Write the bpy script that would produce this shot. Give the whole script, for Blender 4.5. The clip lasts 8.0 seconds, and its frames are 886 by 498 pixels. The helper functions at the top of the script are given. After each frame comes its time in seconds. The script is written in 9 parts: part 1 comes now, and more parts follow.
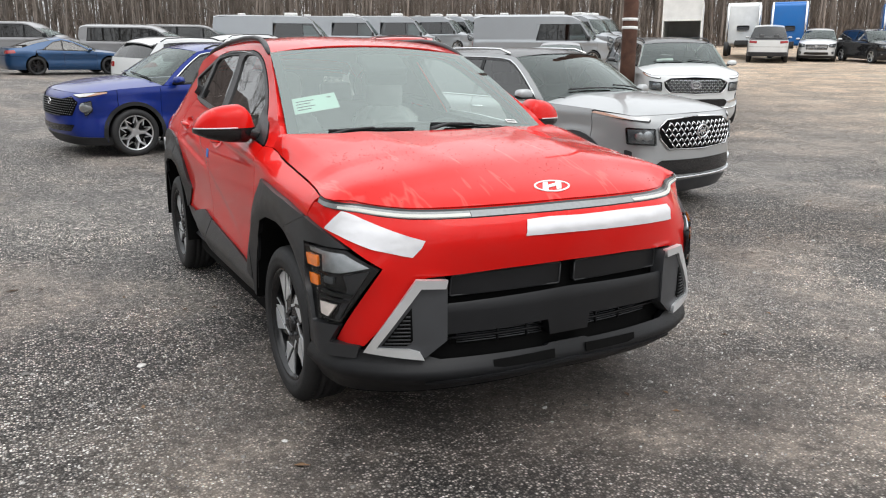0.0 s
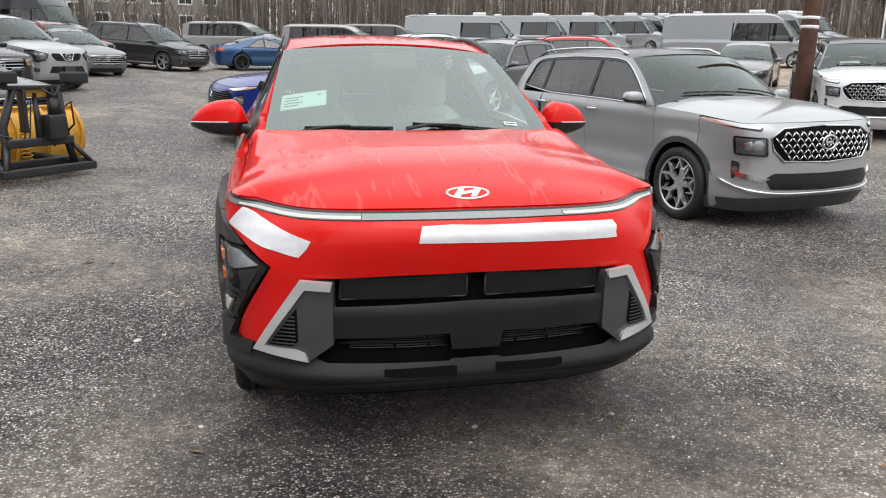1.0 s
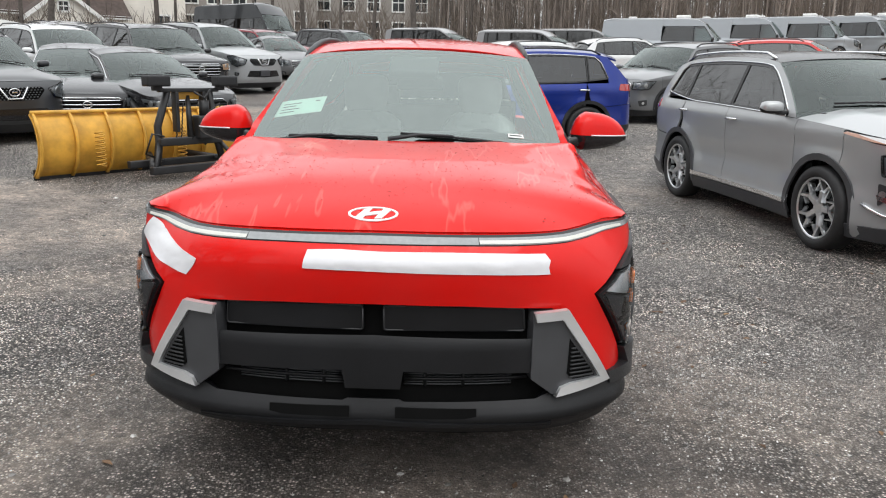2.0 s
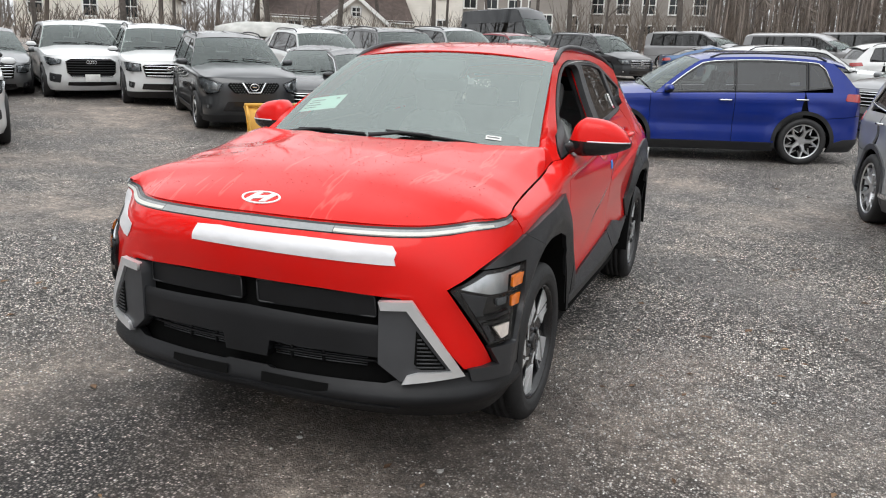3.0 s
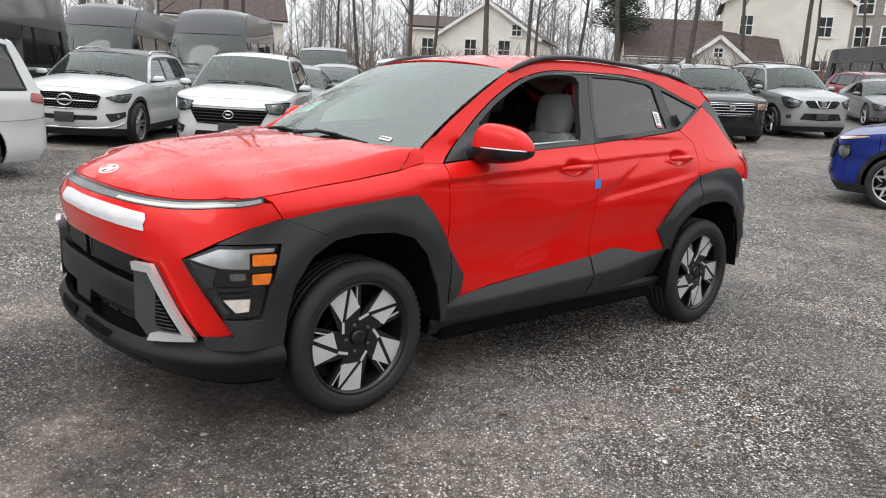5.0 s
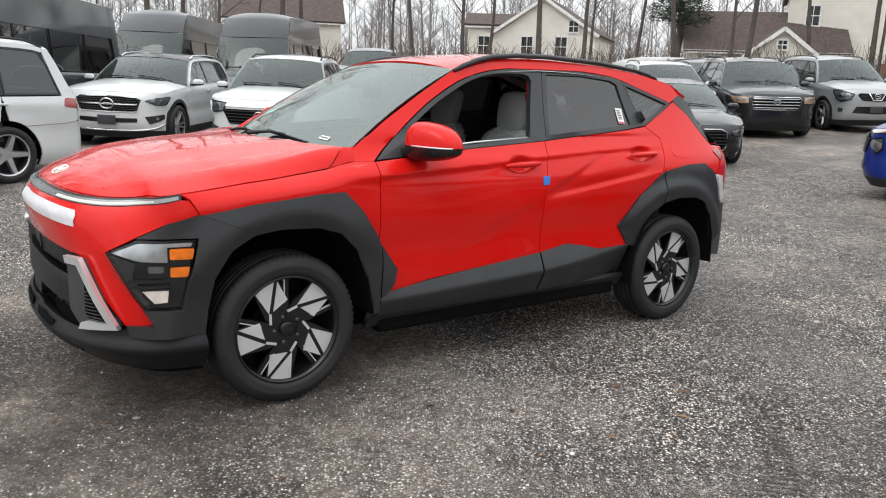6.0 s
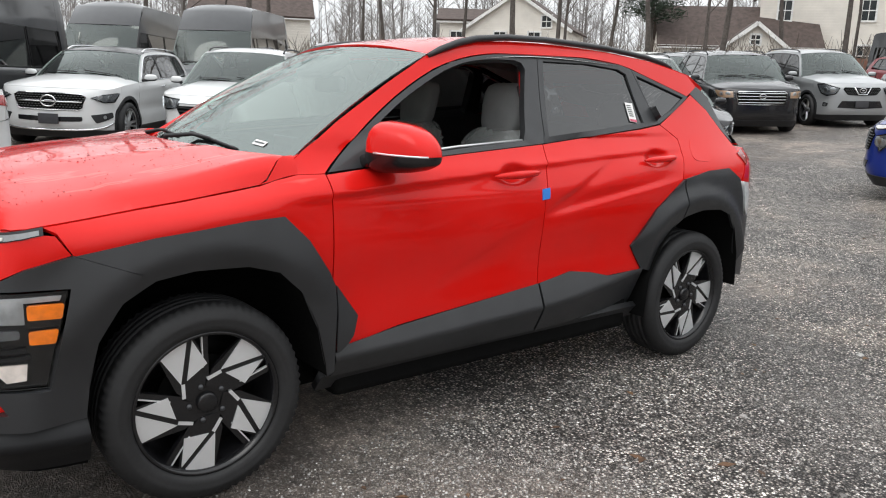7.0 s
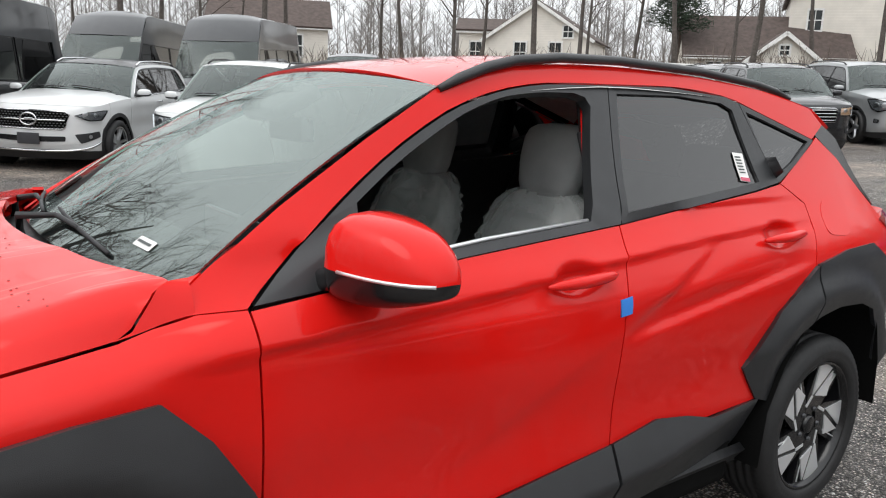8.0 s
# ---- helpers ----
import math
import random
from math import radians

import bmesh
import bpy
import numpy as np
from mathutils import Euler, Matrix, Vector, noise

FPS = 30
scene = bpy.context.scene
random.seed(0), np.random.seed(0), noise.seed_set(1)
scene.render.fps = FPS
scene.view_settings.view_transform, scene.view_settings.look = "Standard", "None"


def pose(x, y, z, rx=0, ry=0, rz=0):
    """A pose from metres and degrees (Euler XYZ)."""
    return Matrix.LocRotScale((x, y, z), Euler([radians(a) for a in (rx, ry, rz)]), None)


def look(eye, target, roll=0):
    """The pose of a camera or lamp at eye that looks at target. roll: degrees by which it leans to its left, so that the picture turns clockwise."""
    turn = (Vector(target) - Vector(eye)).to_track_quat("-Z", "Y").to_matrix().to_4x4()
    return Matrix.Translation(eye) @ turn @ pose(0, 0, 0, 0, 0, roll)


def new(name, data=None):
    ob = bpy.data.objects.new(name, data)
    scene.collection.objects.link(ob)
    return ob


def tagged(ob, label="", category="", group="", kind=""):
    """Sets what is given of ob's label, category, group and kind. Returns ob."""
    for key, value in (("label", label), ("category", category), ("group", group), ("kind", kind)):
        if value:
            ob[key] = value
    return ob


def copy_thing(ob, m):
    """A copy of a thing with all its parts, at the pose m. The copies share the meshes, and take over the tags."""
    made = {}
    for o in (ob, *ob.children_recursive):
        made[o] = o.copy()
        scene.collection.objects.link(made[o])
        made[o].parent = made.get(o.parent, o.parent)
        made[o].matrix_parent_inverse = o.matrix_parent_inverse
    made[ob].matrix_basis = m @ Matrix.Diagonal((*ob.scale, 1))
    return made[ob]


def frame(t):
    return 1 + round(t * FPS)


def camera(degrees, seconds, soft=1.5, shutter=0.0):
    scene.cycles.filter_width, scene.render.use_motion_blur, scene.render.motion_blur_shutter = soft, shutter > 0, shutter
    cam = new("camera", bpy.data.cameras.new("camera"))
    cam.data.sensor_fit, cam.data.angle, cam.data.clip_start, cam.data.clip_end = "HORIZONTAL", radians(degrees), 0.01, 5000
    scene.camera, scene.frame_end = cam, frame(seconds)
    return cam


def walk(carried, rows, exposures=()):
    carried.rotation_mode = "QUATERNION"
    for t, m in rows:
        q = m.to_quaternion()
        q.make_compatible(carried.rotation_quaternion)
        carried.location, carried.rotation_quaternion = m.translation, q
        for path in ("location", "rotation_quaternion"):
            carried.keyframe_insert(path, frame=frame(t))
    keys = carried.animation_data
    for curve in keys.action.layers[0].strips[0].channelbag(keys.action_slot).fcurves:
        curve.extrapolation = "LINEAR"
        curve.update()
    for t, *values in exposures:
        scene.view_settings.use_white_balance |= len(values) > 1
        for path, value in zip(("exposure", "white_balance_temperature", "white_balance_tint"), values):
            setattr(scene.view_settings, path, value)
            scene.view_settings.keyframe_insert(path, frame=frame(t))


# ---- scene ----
cam = camera(60.0, 8.0, soft=1.1)
PATH = [
    (0, (-1.798, -4.512, 1.432), (-0.879, -2.793, 0.984), 0.1),
    (0.5, (-1.279, -4.761, 1.447), (-0.567, -2.948, 0.993), 0.6),
    (1, (-0.758, -4.788, 1.439), (-0.3, -2.895, 0.986), 0.9),
    (1.5, (-0.165, -4.569, 1.484), (0.007, -2.629, 1.031), 1.1),
    (1.7, (-0.012, -4.555, 1.457), (0.086, -2.608, 1.009), 1.0),
    (2.8, (1.404, -4.473, 1.485), (0.793, -2.625, 1.022), 2.0),
    (3, (1.656, -4.424, 1.49), (0.934, -2.616, 1.03), 2.1),
    (3.5, (2.207, -4.188, 1.479), (1.245, -2.494, 1.027), 2.5),
    (4, (2.704, -3.851, 1.485), (1.526, -2.295, 1.048), 2.8),
    (4.2, (2.91, -3.714, 1.474), (1.653, -2.218, 1.046), 3.0),
    (5.3, (3.688, -2.969, 1.392), (2.155, -1.747, 0.996), 2.9),
    (5.5, (3.83, -2.873, 1.414), (2.272, -1.684, 1.014), 2.7),
    (6, (3.948, -2.728, 1.436), (2.366, -1.574, 1.027), 2.2),
    (6.5, (3.691, -2.528, 1.385), (2.123, -1.362, 0.96), 1.9),
    (7, (3.226, -2.207, 1.409), (1.687, -1.0, 0.994), 2.0),
    (7.5, (2.744, -1.802, 1.472), (1.2, -0.595, 1.075), 2.2),
    (8, (2.203, -1.426, 1.515), (0.631, -0.254, 1.122), 2.1),
]
walk(cam, [(t, look(eye, target, roll)) for t, eye, target, roll in PATH])

# ---- world, sun and exposure ----
sky_world = bpy.data.worlds.new("overcast_sky")
scene.world = sky_world
sky_world.use_nodes = True
wn = sky_world.node_tree
wn.nodes.clear()
w_out = wn.nodes.new("ShaderNodeOutputWorld")
w_bg = wn.nodes.new("ShaderNodeBackground")
w_sky = wn.nodes.new("ShaderNodeTexSky")
w_sky.sky_type, w_sky.sun_disc = "NISHITA", False
w_sky.sun_elevation, w_sky.sun_rotation = radians(50), radians(200)
w_sky.dust_density, w_sky.air_density = 6.0, 1.0
w_hsv = wn.nodes.new("ShaderNodeHueSaturation")
w_hsv.inputs["Saturation"].default_value = 0.12
w_mix = wn.nodes.new("ShaderNodeMix")
w_mix.data_type = "RGBA"
w_mix.inputs["Factor"].default_value = 0.88
# cloud cover: twice as bright overhead as at the horizon
w_tc = wn.nodes.new("ShaderNodeTexCoord")
w_sep = wn.nodes.new("ShaderNodeSeparateXYZ")
w_grad = wn.nodes.new("ShaderNodeMapRange")
w_grad.inputs["To Min"].default_value, w_grad.inputs["To Max"].default_value = 0.50, 1.0
w_col = wn.nodes.new("ShaderNodeMix")
w_col.data_type, w_col.blend_type = "RGBA", "MULTIPLY"
w_col.inputs["Factor"].default_value = 1.0
w_col.inputs["A"].default_value = (10.2, 10.5, 10.8, 1)
wn.links.new(w_tc.outputs["Generated"], w_sep.inputs["Vector"])
wn.links.new(w_sep.outputs["Z"], w_grad.inputs["Value"])
wn.links.new(w_grad.outputs["Result"], w_col.inputs["B"])
wn.links.new(w_col.outputs["Result"], w_mix.inputs["B"])
wn.links.new(w_sky.outputs["Color"], w_hsv.inputs["Color"])
wn.links.new(w_hsv.outputs["Color"], w_mix.inputs["A"])
wn.links.new(w_mix.outputs["Result"], w_bg.inputs["Color"])
w_bg.inputs["Strength"].default_value = 0.15
wn.links.new(w_bg.outputs["Background"], w_out.inputs["Surface"])

sun = new("sun", bpy.data.lights.new("sun", "SUN"))
sun.data.energy, sun.data.angle, sun.data.color = 0.7, radians(40), (1.0, 0.97, 0.93)
sun.matrix_world = look((0, 0, 30), (-6, 16, 0))
scene.view_settings.exposure = 0.45


# ---- materials ----
def node_mat(name):
    m = bpy.data.materials.new(name)
    m.use_nodes = True
    nt = m.node_tree
    return m, nt, nt.nodes["Principled BSDF"]


def noise_node(nt, scale, detail=4.0, rough=0.55, coord="Object"):
    tc = nt.nodes.new("ShaderNodeTexCoord")
    n = nt.nodes.new("ShaderNodeTexNoise")
    n.inputs["Scale"].default_value, n.inputs["Detail"].default_value = scale, detail
    n.inputs["Roughness"].default_value = rough
    nt.links.new(tc.outputs[coord], n.inputs["Vector"])
    return n


def ramp_node(nt, src, stops):
    r = nt.nodes.new("ShaderNodeValToRGB")
    while len(r.color_ramp.elements) < len(stops):
        r.color_ramp.elements.new(0.5)
    for e, (p, c) in zip(r.color_ramp.elements, stops):
        e.position, e.color = p, (*c, 1)
    nt.links.new(src, r.inputs["Fac"])
    return r


def bump_node(nt, bsdf, src, strength, distance):
    b = nt.nodes.new("ShaderNodeBump")
    b.inputs["Strength"].default_value, b.inputs["Distance"].default_value = strength, distance
    nt.links.new(src, b.inputs["Height"])
    nt.links.new(b.outputs["Normal"], bsdf.inputs["Normal"])
    return b


def surface(name, color, rough=0.5, metal=0.0, vary=0.12, scale=6.0, bump=0.0, bscale=120.0, coat=0.0, spec=0.5):
    """A plain real surface: colour with stains at two scales, uneven gloss, fine relief."""
    m, nt, b = node_mat(name)
    n = noise_node(nt, scale)
    lo = tuple(c * (1 - vary) for c in color)
    hi = tuple(min(1, c * (1 + vary)) for c in color)
    r = ramp_node(nt, n.outputs["Fac"], [(0.3, lo), (0.7, hi)])
    nt.links.new(r.outputs["Color"], b.inputs["Base Color"])
    mr = nt.nodes.new("ShaderNodeMapRange")
    mr.inputs["To Min"].default_value, mr.inputs["To Max"].default_value = rough * 0.85, min(1, rough * 1.2)
    n2 = noise_node(nt, scale * 5)
    nt.links.new(n2.outputs["Fac"], mr.inputs["Value"])
    nt.links.new(mr.outputs["Result"], b.inputs["Roughness"])
    b.inputs["Metallic"].default_value = metal
    b.inputs["Specular IOR Level"].default_value = spec
    b.inputs["Coat Weight"].default_value = coat
    b.inputs["Coat Roughness"].default_value = 0.04
    if bump:
        n3 = noise_node(nt, bscale, 3)
        bump_node(nt, b, n3.outputs["Fac"], bump, 0.002)
    return m


def car_paint(name, color, metal=0.0, rough=0.28, coat_ior=1.42, film_gloss=(0.02, 0.09)):
    """Clear-coated paint with flakes, thin road film and beaded drops."""
    m, nt, b = node_mat(name)
    film = noise_node(nt, 2.3, 5)
    r = ramp_node(nt, film.outputs["Fac"], [(0.35, color), (0.8, tuple(0.93 * c + 0.012 for c in color))])
    nt.links.new(r.outputs["Color"], b.inputs["Base Color"])
    b.inputs["Metallic"].default_value = metal
    b.inputs["Roughness"].default_value = rough
    b.inputs["Coat Weight"].default_value = 1.0
    b.inputs["Coat IOR"].default_value = coat_ior
    b.inputs["Specular IOR Level"].default_value = 0.12 + 0.38 * metal
    cr = nt.nodes.new("ShaderNodeMapRange")
    cr.inputs["To Min"].default_value, cr.inputs["To Max"].default_value = film_gloss
    nt.links.new(film.outputs["Fac"], cr.inputs["Value"])
    nt.links.new(cr.outputs["Result"], b.inputs["Coat Roughness"])
    return m


def lens_mat(name, color, rough=0.06):
    m, nt, b = node_mat(name)
    n = noise_node(nt, 30)
    r = ramp_node(nt, n.outputs["Fac"], [(0.35, tuple(c * 0.75 for c in color)), (0.65, color)])
    nt.links.new(r.outputs["Color"], b.inputs["Base Color"])
    b.inputs["Roughness"].default_value = rough
    b.inputs["Coat Weight"].default_value = 1.0
    return m


def clear_glass(name, tint=(0.9, 0.95, 0.94), ior=1.85, gloss=(1, 1, 1), rough=0.015):
    """Thin pane: straight-through tinted light with a mirror share set by Fresnel."""
    m = bpy.data.materials.new(name)
    m.use_nodes = True
    nt = m.node_tree
    nt.nodes.clear()
    out = nt.nodes.new("ShaderNodeOutputMaterial")
    tr = nt.nodes.new("ShaderNodeBsdfTransparent")
    tr.inputs["Color"].default_value = (*tint, 1)
    gl = nt.nodes.new("ShaderNodeBsdfGlossy")
    gl.inputs["Roughness"].default_value = rough
    gl.inputs["Color"].default_value = (*gloss, 1)
    fr = nt.nodes.new("ShaderNodeFresnel")
    fr.inputs["IOR"].default_value = ior
    mx = nt.nodes.new("ShaderNodeMixShader")
    nt.links.new(fr.outputs["Fac"], mx.inputs["Fac"])
    nt.links.new(tr.outputs["BSDF"], mx.inputs[1])
    nt.links.new(gl.outputs["BSDF"], mx.inputs[2])
    nt.links.new(mx.outputs["Shader"], out.inputs["Surface"])
    return m


M_BLACK = surface("black_plastic", (0.014, 0.0145, 0.016), 0.55, bump=0.25, bscale=900)
# near-black whose colour stands in for shade in gaps, openings and wheel wells
M_SHELL = surface("gap_shade_black", (0.004, 0.004, 0.004), 0.9, spec=0.1)
M_RUBBER = surface("tyre_rubber", (0.0135, 0.0135, 0.0142), 0.62, bump=0.4, bscale=300, vary=0.25, scale=14)
M_TINT = surface("tinted_glass", (0.016, 0.020, 0.021), 0.04, vary=0.3, scale=1.4, spec=0.5)
M_DIMLENS = lens_mat("smoked_lamp_lens", (0.20, 0.21, 0.22))
M_TRIM = surface("gloss_black_trim", (0.012, 0.012, 0.013), 0.18)
M_CHROME = surface("chrome_trim", (0.72, 0.73, 0.74), 0.16, metal=1.0, vary=0.06)
M_ALLOY = surface("machined_alloy", (0.62, 0.63, 0.64), 0.3, metal=0.9, vary=0.08)
M_RIMBLACK = surface("gloss_black_rim", (0.009, 0.009, 0.010), 0.2)
M_LAMP = lens_mat("headlamp_lens", (0.70, 0.72, 0.74))
M_TAIL = lens_mat("red_tail_lens", (0.35, 0.012, 0.012))
M_AMBER = lens_mat("amber_lens", (1.0, 0.30, 0.02))
M_STICK = surface("paper_sticker", (0.75, 0.75, 0.73), 0.6)
M_PLATE = surface("plate_dark", (0.05, 0.05, 0.055), 0.4)


# ---- mesh tools ----
def part(name, bm, material, parent, label="", smooth=True):
    me = bpy.data.meshes.new(name)
    if smooth:
        for f in bm.faces:
            f.smooth = True
    bm.to_mesh(me)
    bm.free()
    for m in material if isinstance(material, (list, tuple)) else [material]:
        me.materials.append(m)
    ob = new(name, me)
    ob.parent = parent
    if label:
        ob["label"] = label
    return ob


def thing(name, x, y, z=0.0, turn=0.0):
    ob = new(name)
    ob.empty_display_size = 0.3
    ob.matrix_basis = pose(x, y, z, 0, 0, turn)
    return ob


def knots(*pts):
    """Smooth monotone curve through (v, value) knots."""
    xs, ys = np.array([p[0] for p in pts], float), np.array([p[1] for p in pts], float)
    d = np.diff(ys) / np.diff(xs)
    m = np.zeros(len(xs))
    for i in range(1, len(xs) - 1):
        if d[i - 1] * d[i] > 0:
            m[i] = 2 * d[i - 1] * d[i] / (d[i - 1] + d[i])
    m[0], m[-1] = d[0], d[-1]

    def f(v):
        v = min(max(v, xs[0]), xs[-1])
        i = min(int(np.searchsorted(xs, v, "right")) - 1, len(xs) - 2)
        h = xs[i + 1] - xs[i]
        t = (v - xs[i]) / h
        return float((1 + 2 * t) * (1 - t) ** 2 * ys[i] + t * (1 - t) ** 2 * h * m[i] + t * t * (3 - 2 * t) * ys[i + 1] + t * t * (t - 1) * h * m[i + 1])
    return f


def arc(cx, cy, r, a0, a1, n=14):
    return [(cx + r * math.cos(radians(a0 + (a1 - a0) * i / n)), cy + r * math.sin(radians(a0 + (a1 - a0) * i / n))) for i in range(n + 1)]


def inset(poly, d):
    """A 2D outline drawn in by d all round (mitred)."""
    area = sum(a[0] * b[1] - b[0] * a[1] for a, b in zip(poly, poly[1:] + poly[:1]))
    s = 1 if area > 0 else -1
    out = []
    n = len(poly)
    for i in range(n):
        p, q, r = Vector(poly[i - 1]), Vector(poly[i]), Vector(poly[(i + 1) % n])
        e1, e2 = (q - p), (r - q)
        if e1.length < 1e-6 or e2.length < 1e-6:
            out.append(tuple(q))
            continue
        e1.normalize(), e2.normalize()
        n1, n2 = Vector((-e1.y, e1.x)) * s, Vector((-e2.y, e2.x)) * s
        b = n1 + n2
        if b.length < 1e-4:
            b = n1.copy()
        b.normalize()
        out.append(tuple(q + b * (d / max(0.35, b.dot(n1)))))
    return out


def rounded(poly, r, n=3):
    """A 2D outline with its corners cut round by about r."""
    out = []
    m = len(poly)
    for i in range(m):
        p, q, s = Vector(poly[i - 1]), Vector(poly[i]), Vector(poly[(i + 1) % m])
        a = q + (p - q).normalized() * min(r, (p - q).length * 0.45)
        c = q + (s - q).normalized() * min(r, (s - q).length * 0.45)
        for k in range(n + 1):
            t = k / n
            out.append(tuple((1 - t) ** 2 * a + 2 * t * (1 - t) * q + t * t * c))
    return out


def sheet(poly, fn, step=(0.12, 0.12), thick=0.012, gap=0.0, ref=(0, 0, 0.6), mirror=False):
    """A panel: a 2D outline cut into a grid, bent onto a surface by fn, with an inward flange."""
    if gap:
        poly = inset(poly, gap)
    bm = bmesh.new()
    bm.faces.new([bm.verts.new((a, b, 0)) for a, b in poly])
    for ax in (0, 1):
        lo, hi = min(p[ax] for p in poly), max(p[ax] for p in poly)
        n = int((hi - lo) / step[ax])
        no = (1, 0, 0) if ax == 0 else (0, 1, 0)
        for i in range(1, n + 1):
            v = lo + (hi - lo) * i / (n + 1)
            bmesh.ops.bisect_plane(bm, geom=bm.verts[:] + bm.edges[:] + bm.faces[:], dist=1e-5, plane_co=(v, v, 0), plane_no=no)
    for v in bm.verts:
        v.co = fn(v.co.x, v.co.y)
    return finish(bm, thick, ref, mirror)


def finish(bm, thick, ref, mirror):
    bm.normal_update()
    c = Vector(ref)
    if sum(f.normal.dot(f.calc_center_median() - c) * f.calc_area() for f in bm.faces) < 0:
        bmesh.ops.reverse_faces(bm, faces=bm.faces[:])
    bm.normal_update()
    if thick:
        edge = [e for e in bm.edges if e.is_boundary]
        for e in edge:
            e.smooth = False
        nv = {v: v.normal.copy() for e in edge for v in e.verts}
        src = list(nv.items())
        ret = bmesh.ops.extrude_edge_only(bm, edges=edge)
        made = [g for g in ret["geom"] if isinstance(g, bmesh.types.BMVert)]
        far = {v.co.to_tuple(6): n for v, n in src}
        for v in made:
            n = far.get(v.co.to_tuple(6))
            if n:
                v.co -= n * thick
    if mirror:
        for v in bm.verts:
            v.co.x = -v.co.x
        bmesh.ops.reverse_faces(bm, faces=bm.faces[:])
    return bm


def strip_grid(rows, thick=0.0, ref=(0, 0, 0.6), close=False):
    """A mesh from rows of points, all of one length."""
    bm = bmesh.new()
    vs = [[bm.verts.new(p) for p in r] for r in rows]
    for a, b in zip(vs, vs[1:]):
        m = len(a)
        for j in range(m if close else m - 1):
            q = [a[j], a[(j + 1) % m], b[(j + 1) % m], b[j]]
            q = [v for i, v in enumerate(q) if all((v.co - w.co).length > 1e-6 for w in q[:i])]
            if len(q) > 2:
                try:
                    bm.faces.new(q)
                except ValueError:
                    pass
    return finish(bm, thick, ref, False)


def block(bm, cx, cy, cz, sx, sy, sz, bevel=0.0, turn=None, seg=2):
    """Adds a box (bevelled) to bm."""
    r = bmesh.ops.create_cube(bm, size=1)
    vs = r["verts"]
    m = Matrix.Translation((cx, cy, cz)) @ (turn.to_4x4() if turn else Matrix.Identity(4)) @ Matrix.Diagonal((sx, sy, sz, 1))
    bmesh.ops.transform(bm, matrix=m, verts=vs)
    if bevel:
        es = list({e for v in vs for e in v.link_edges})
        bmesh.ops.bevel(bm, geom=es, offset=bevel, segments=seg, affect="EDGES", profile=0.7)
    return bm


def box(*a, **k):
    return block(bmesh.new(), *a, **k)


def tube(bm, pts, radii, sides=8, cap=True):
    """Adds a bent tapered round bar to bm."""
    pts = [Vector(p) for p in pts]
    if not isinstance(radii, (list, tuple)):
        radii = [radii] * len(pts)
    rings = []
    up = Vector((0.13, 0.21, 0.97))
    for i, p in enumerate(pts):
        d = (pts[min(i + 1, len(pts) - 1)] - pts[max(i - 1, 0)]).normalized()
        a = d.cross(up)
        if a.length < 0.05:
            a = d.cross(Vector((1, 0, 0)))
        a.normalize()
        b = d.cross(a)
        rings.append([bm.verts.new(p + (a * math.cos(2 * math.pi * j / sides) + b * math.sin(2 * math.pi * j / sides)) * radii[i]) for j in range(sides)])
    for r, s in zip(rings, rings[1:]):
        for j in range(sides):
            bm.faces.new((r[j], s[j], s[(j + 1) % sides], r[(j + 1) % sides]))
    if cap:
        bm.faces.new(rings[0])
        bm.faces.new(rings[-1][::-1])
    return bm


def lathe(bm, prof, axis_x=True, n=40, cx=0.0):
    """Turns a profile of (offset along x, radius) round the x axis."""
    rings = [[bm.verts.new((cx + a, r * math.cos(2 * math.pi * j / n), r * math.sin(2 * math.pi * j / n))) for j in range(n)] for a, r in prof]
    for r, s in zip(rings, rings[1:]):
        for j in range(n):
            bm.faces.new((r[j], r[(j + 1) % n], s[(j + 1) % n], s[j]))
    return bm


def prism(bm, poly, x0, x1):
    """A solid from an outline in (y, z) between two x."""
    a = [bm.verts.new((x0, p[0], p[1])) for p in poly]
    b = [bm.verts.new((x1, p[0], p[1])) for p in poly]
    bm.faces.new(a), bm.faces.new(b[::-1])
    n = len(poly)
    for i in range(n):
        bm.faces.new((a[i], b[i], b[(i + 1) % n], a[(i + 1) % n]))
    return bm


def soft(v, k=2.0):
    return 0.5 * (v + math.sqrt(v * v + k * k))


def ground_z(x, y):
    """The lot: a shallow dish that rises away from the middle."""
    far = math.hypot(x, y)
    damp = 1.0 if far < 70 else 70 / far
    x, y = x * damp, y * damp
    return 0.055 * soft(y - 5) + 0.034 * soft(x - 4) + 0.03 * soft(-x - 2.5) - 0.03


# ---- wheels ----
def tyre_mesh(r, rim_r, w, n=40, tread=0):
    bm = bmesh.new()
    h = w / 2
    prof = [(-h * 0.8, rim_r), (-h * 0.97, rim_r + 0.018), (-h, rim_r + (r - rim_r) * 0.5), (-h * 0.93, r - 0.022), (-h * 0.78, r - 0.004), (0, r),
            (h * 0.78, r - 0.004), (h * 0.93, r - 0.022), (h, rim_r + (r - rim_r) * 0.5), (h * 0.97, rim_r + 0.018), (h * 0.8, rim_r)]
    lathe(bm, prof, n=n)
    bmesh.ops.recalc_face_normals(bm, faces=bm.faces)
    return bm


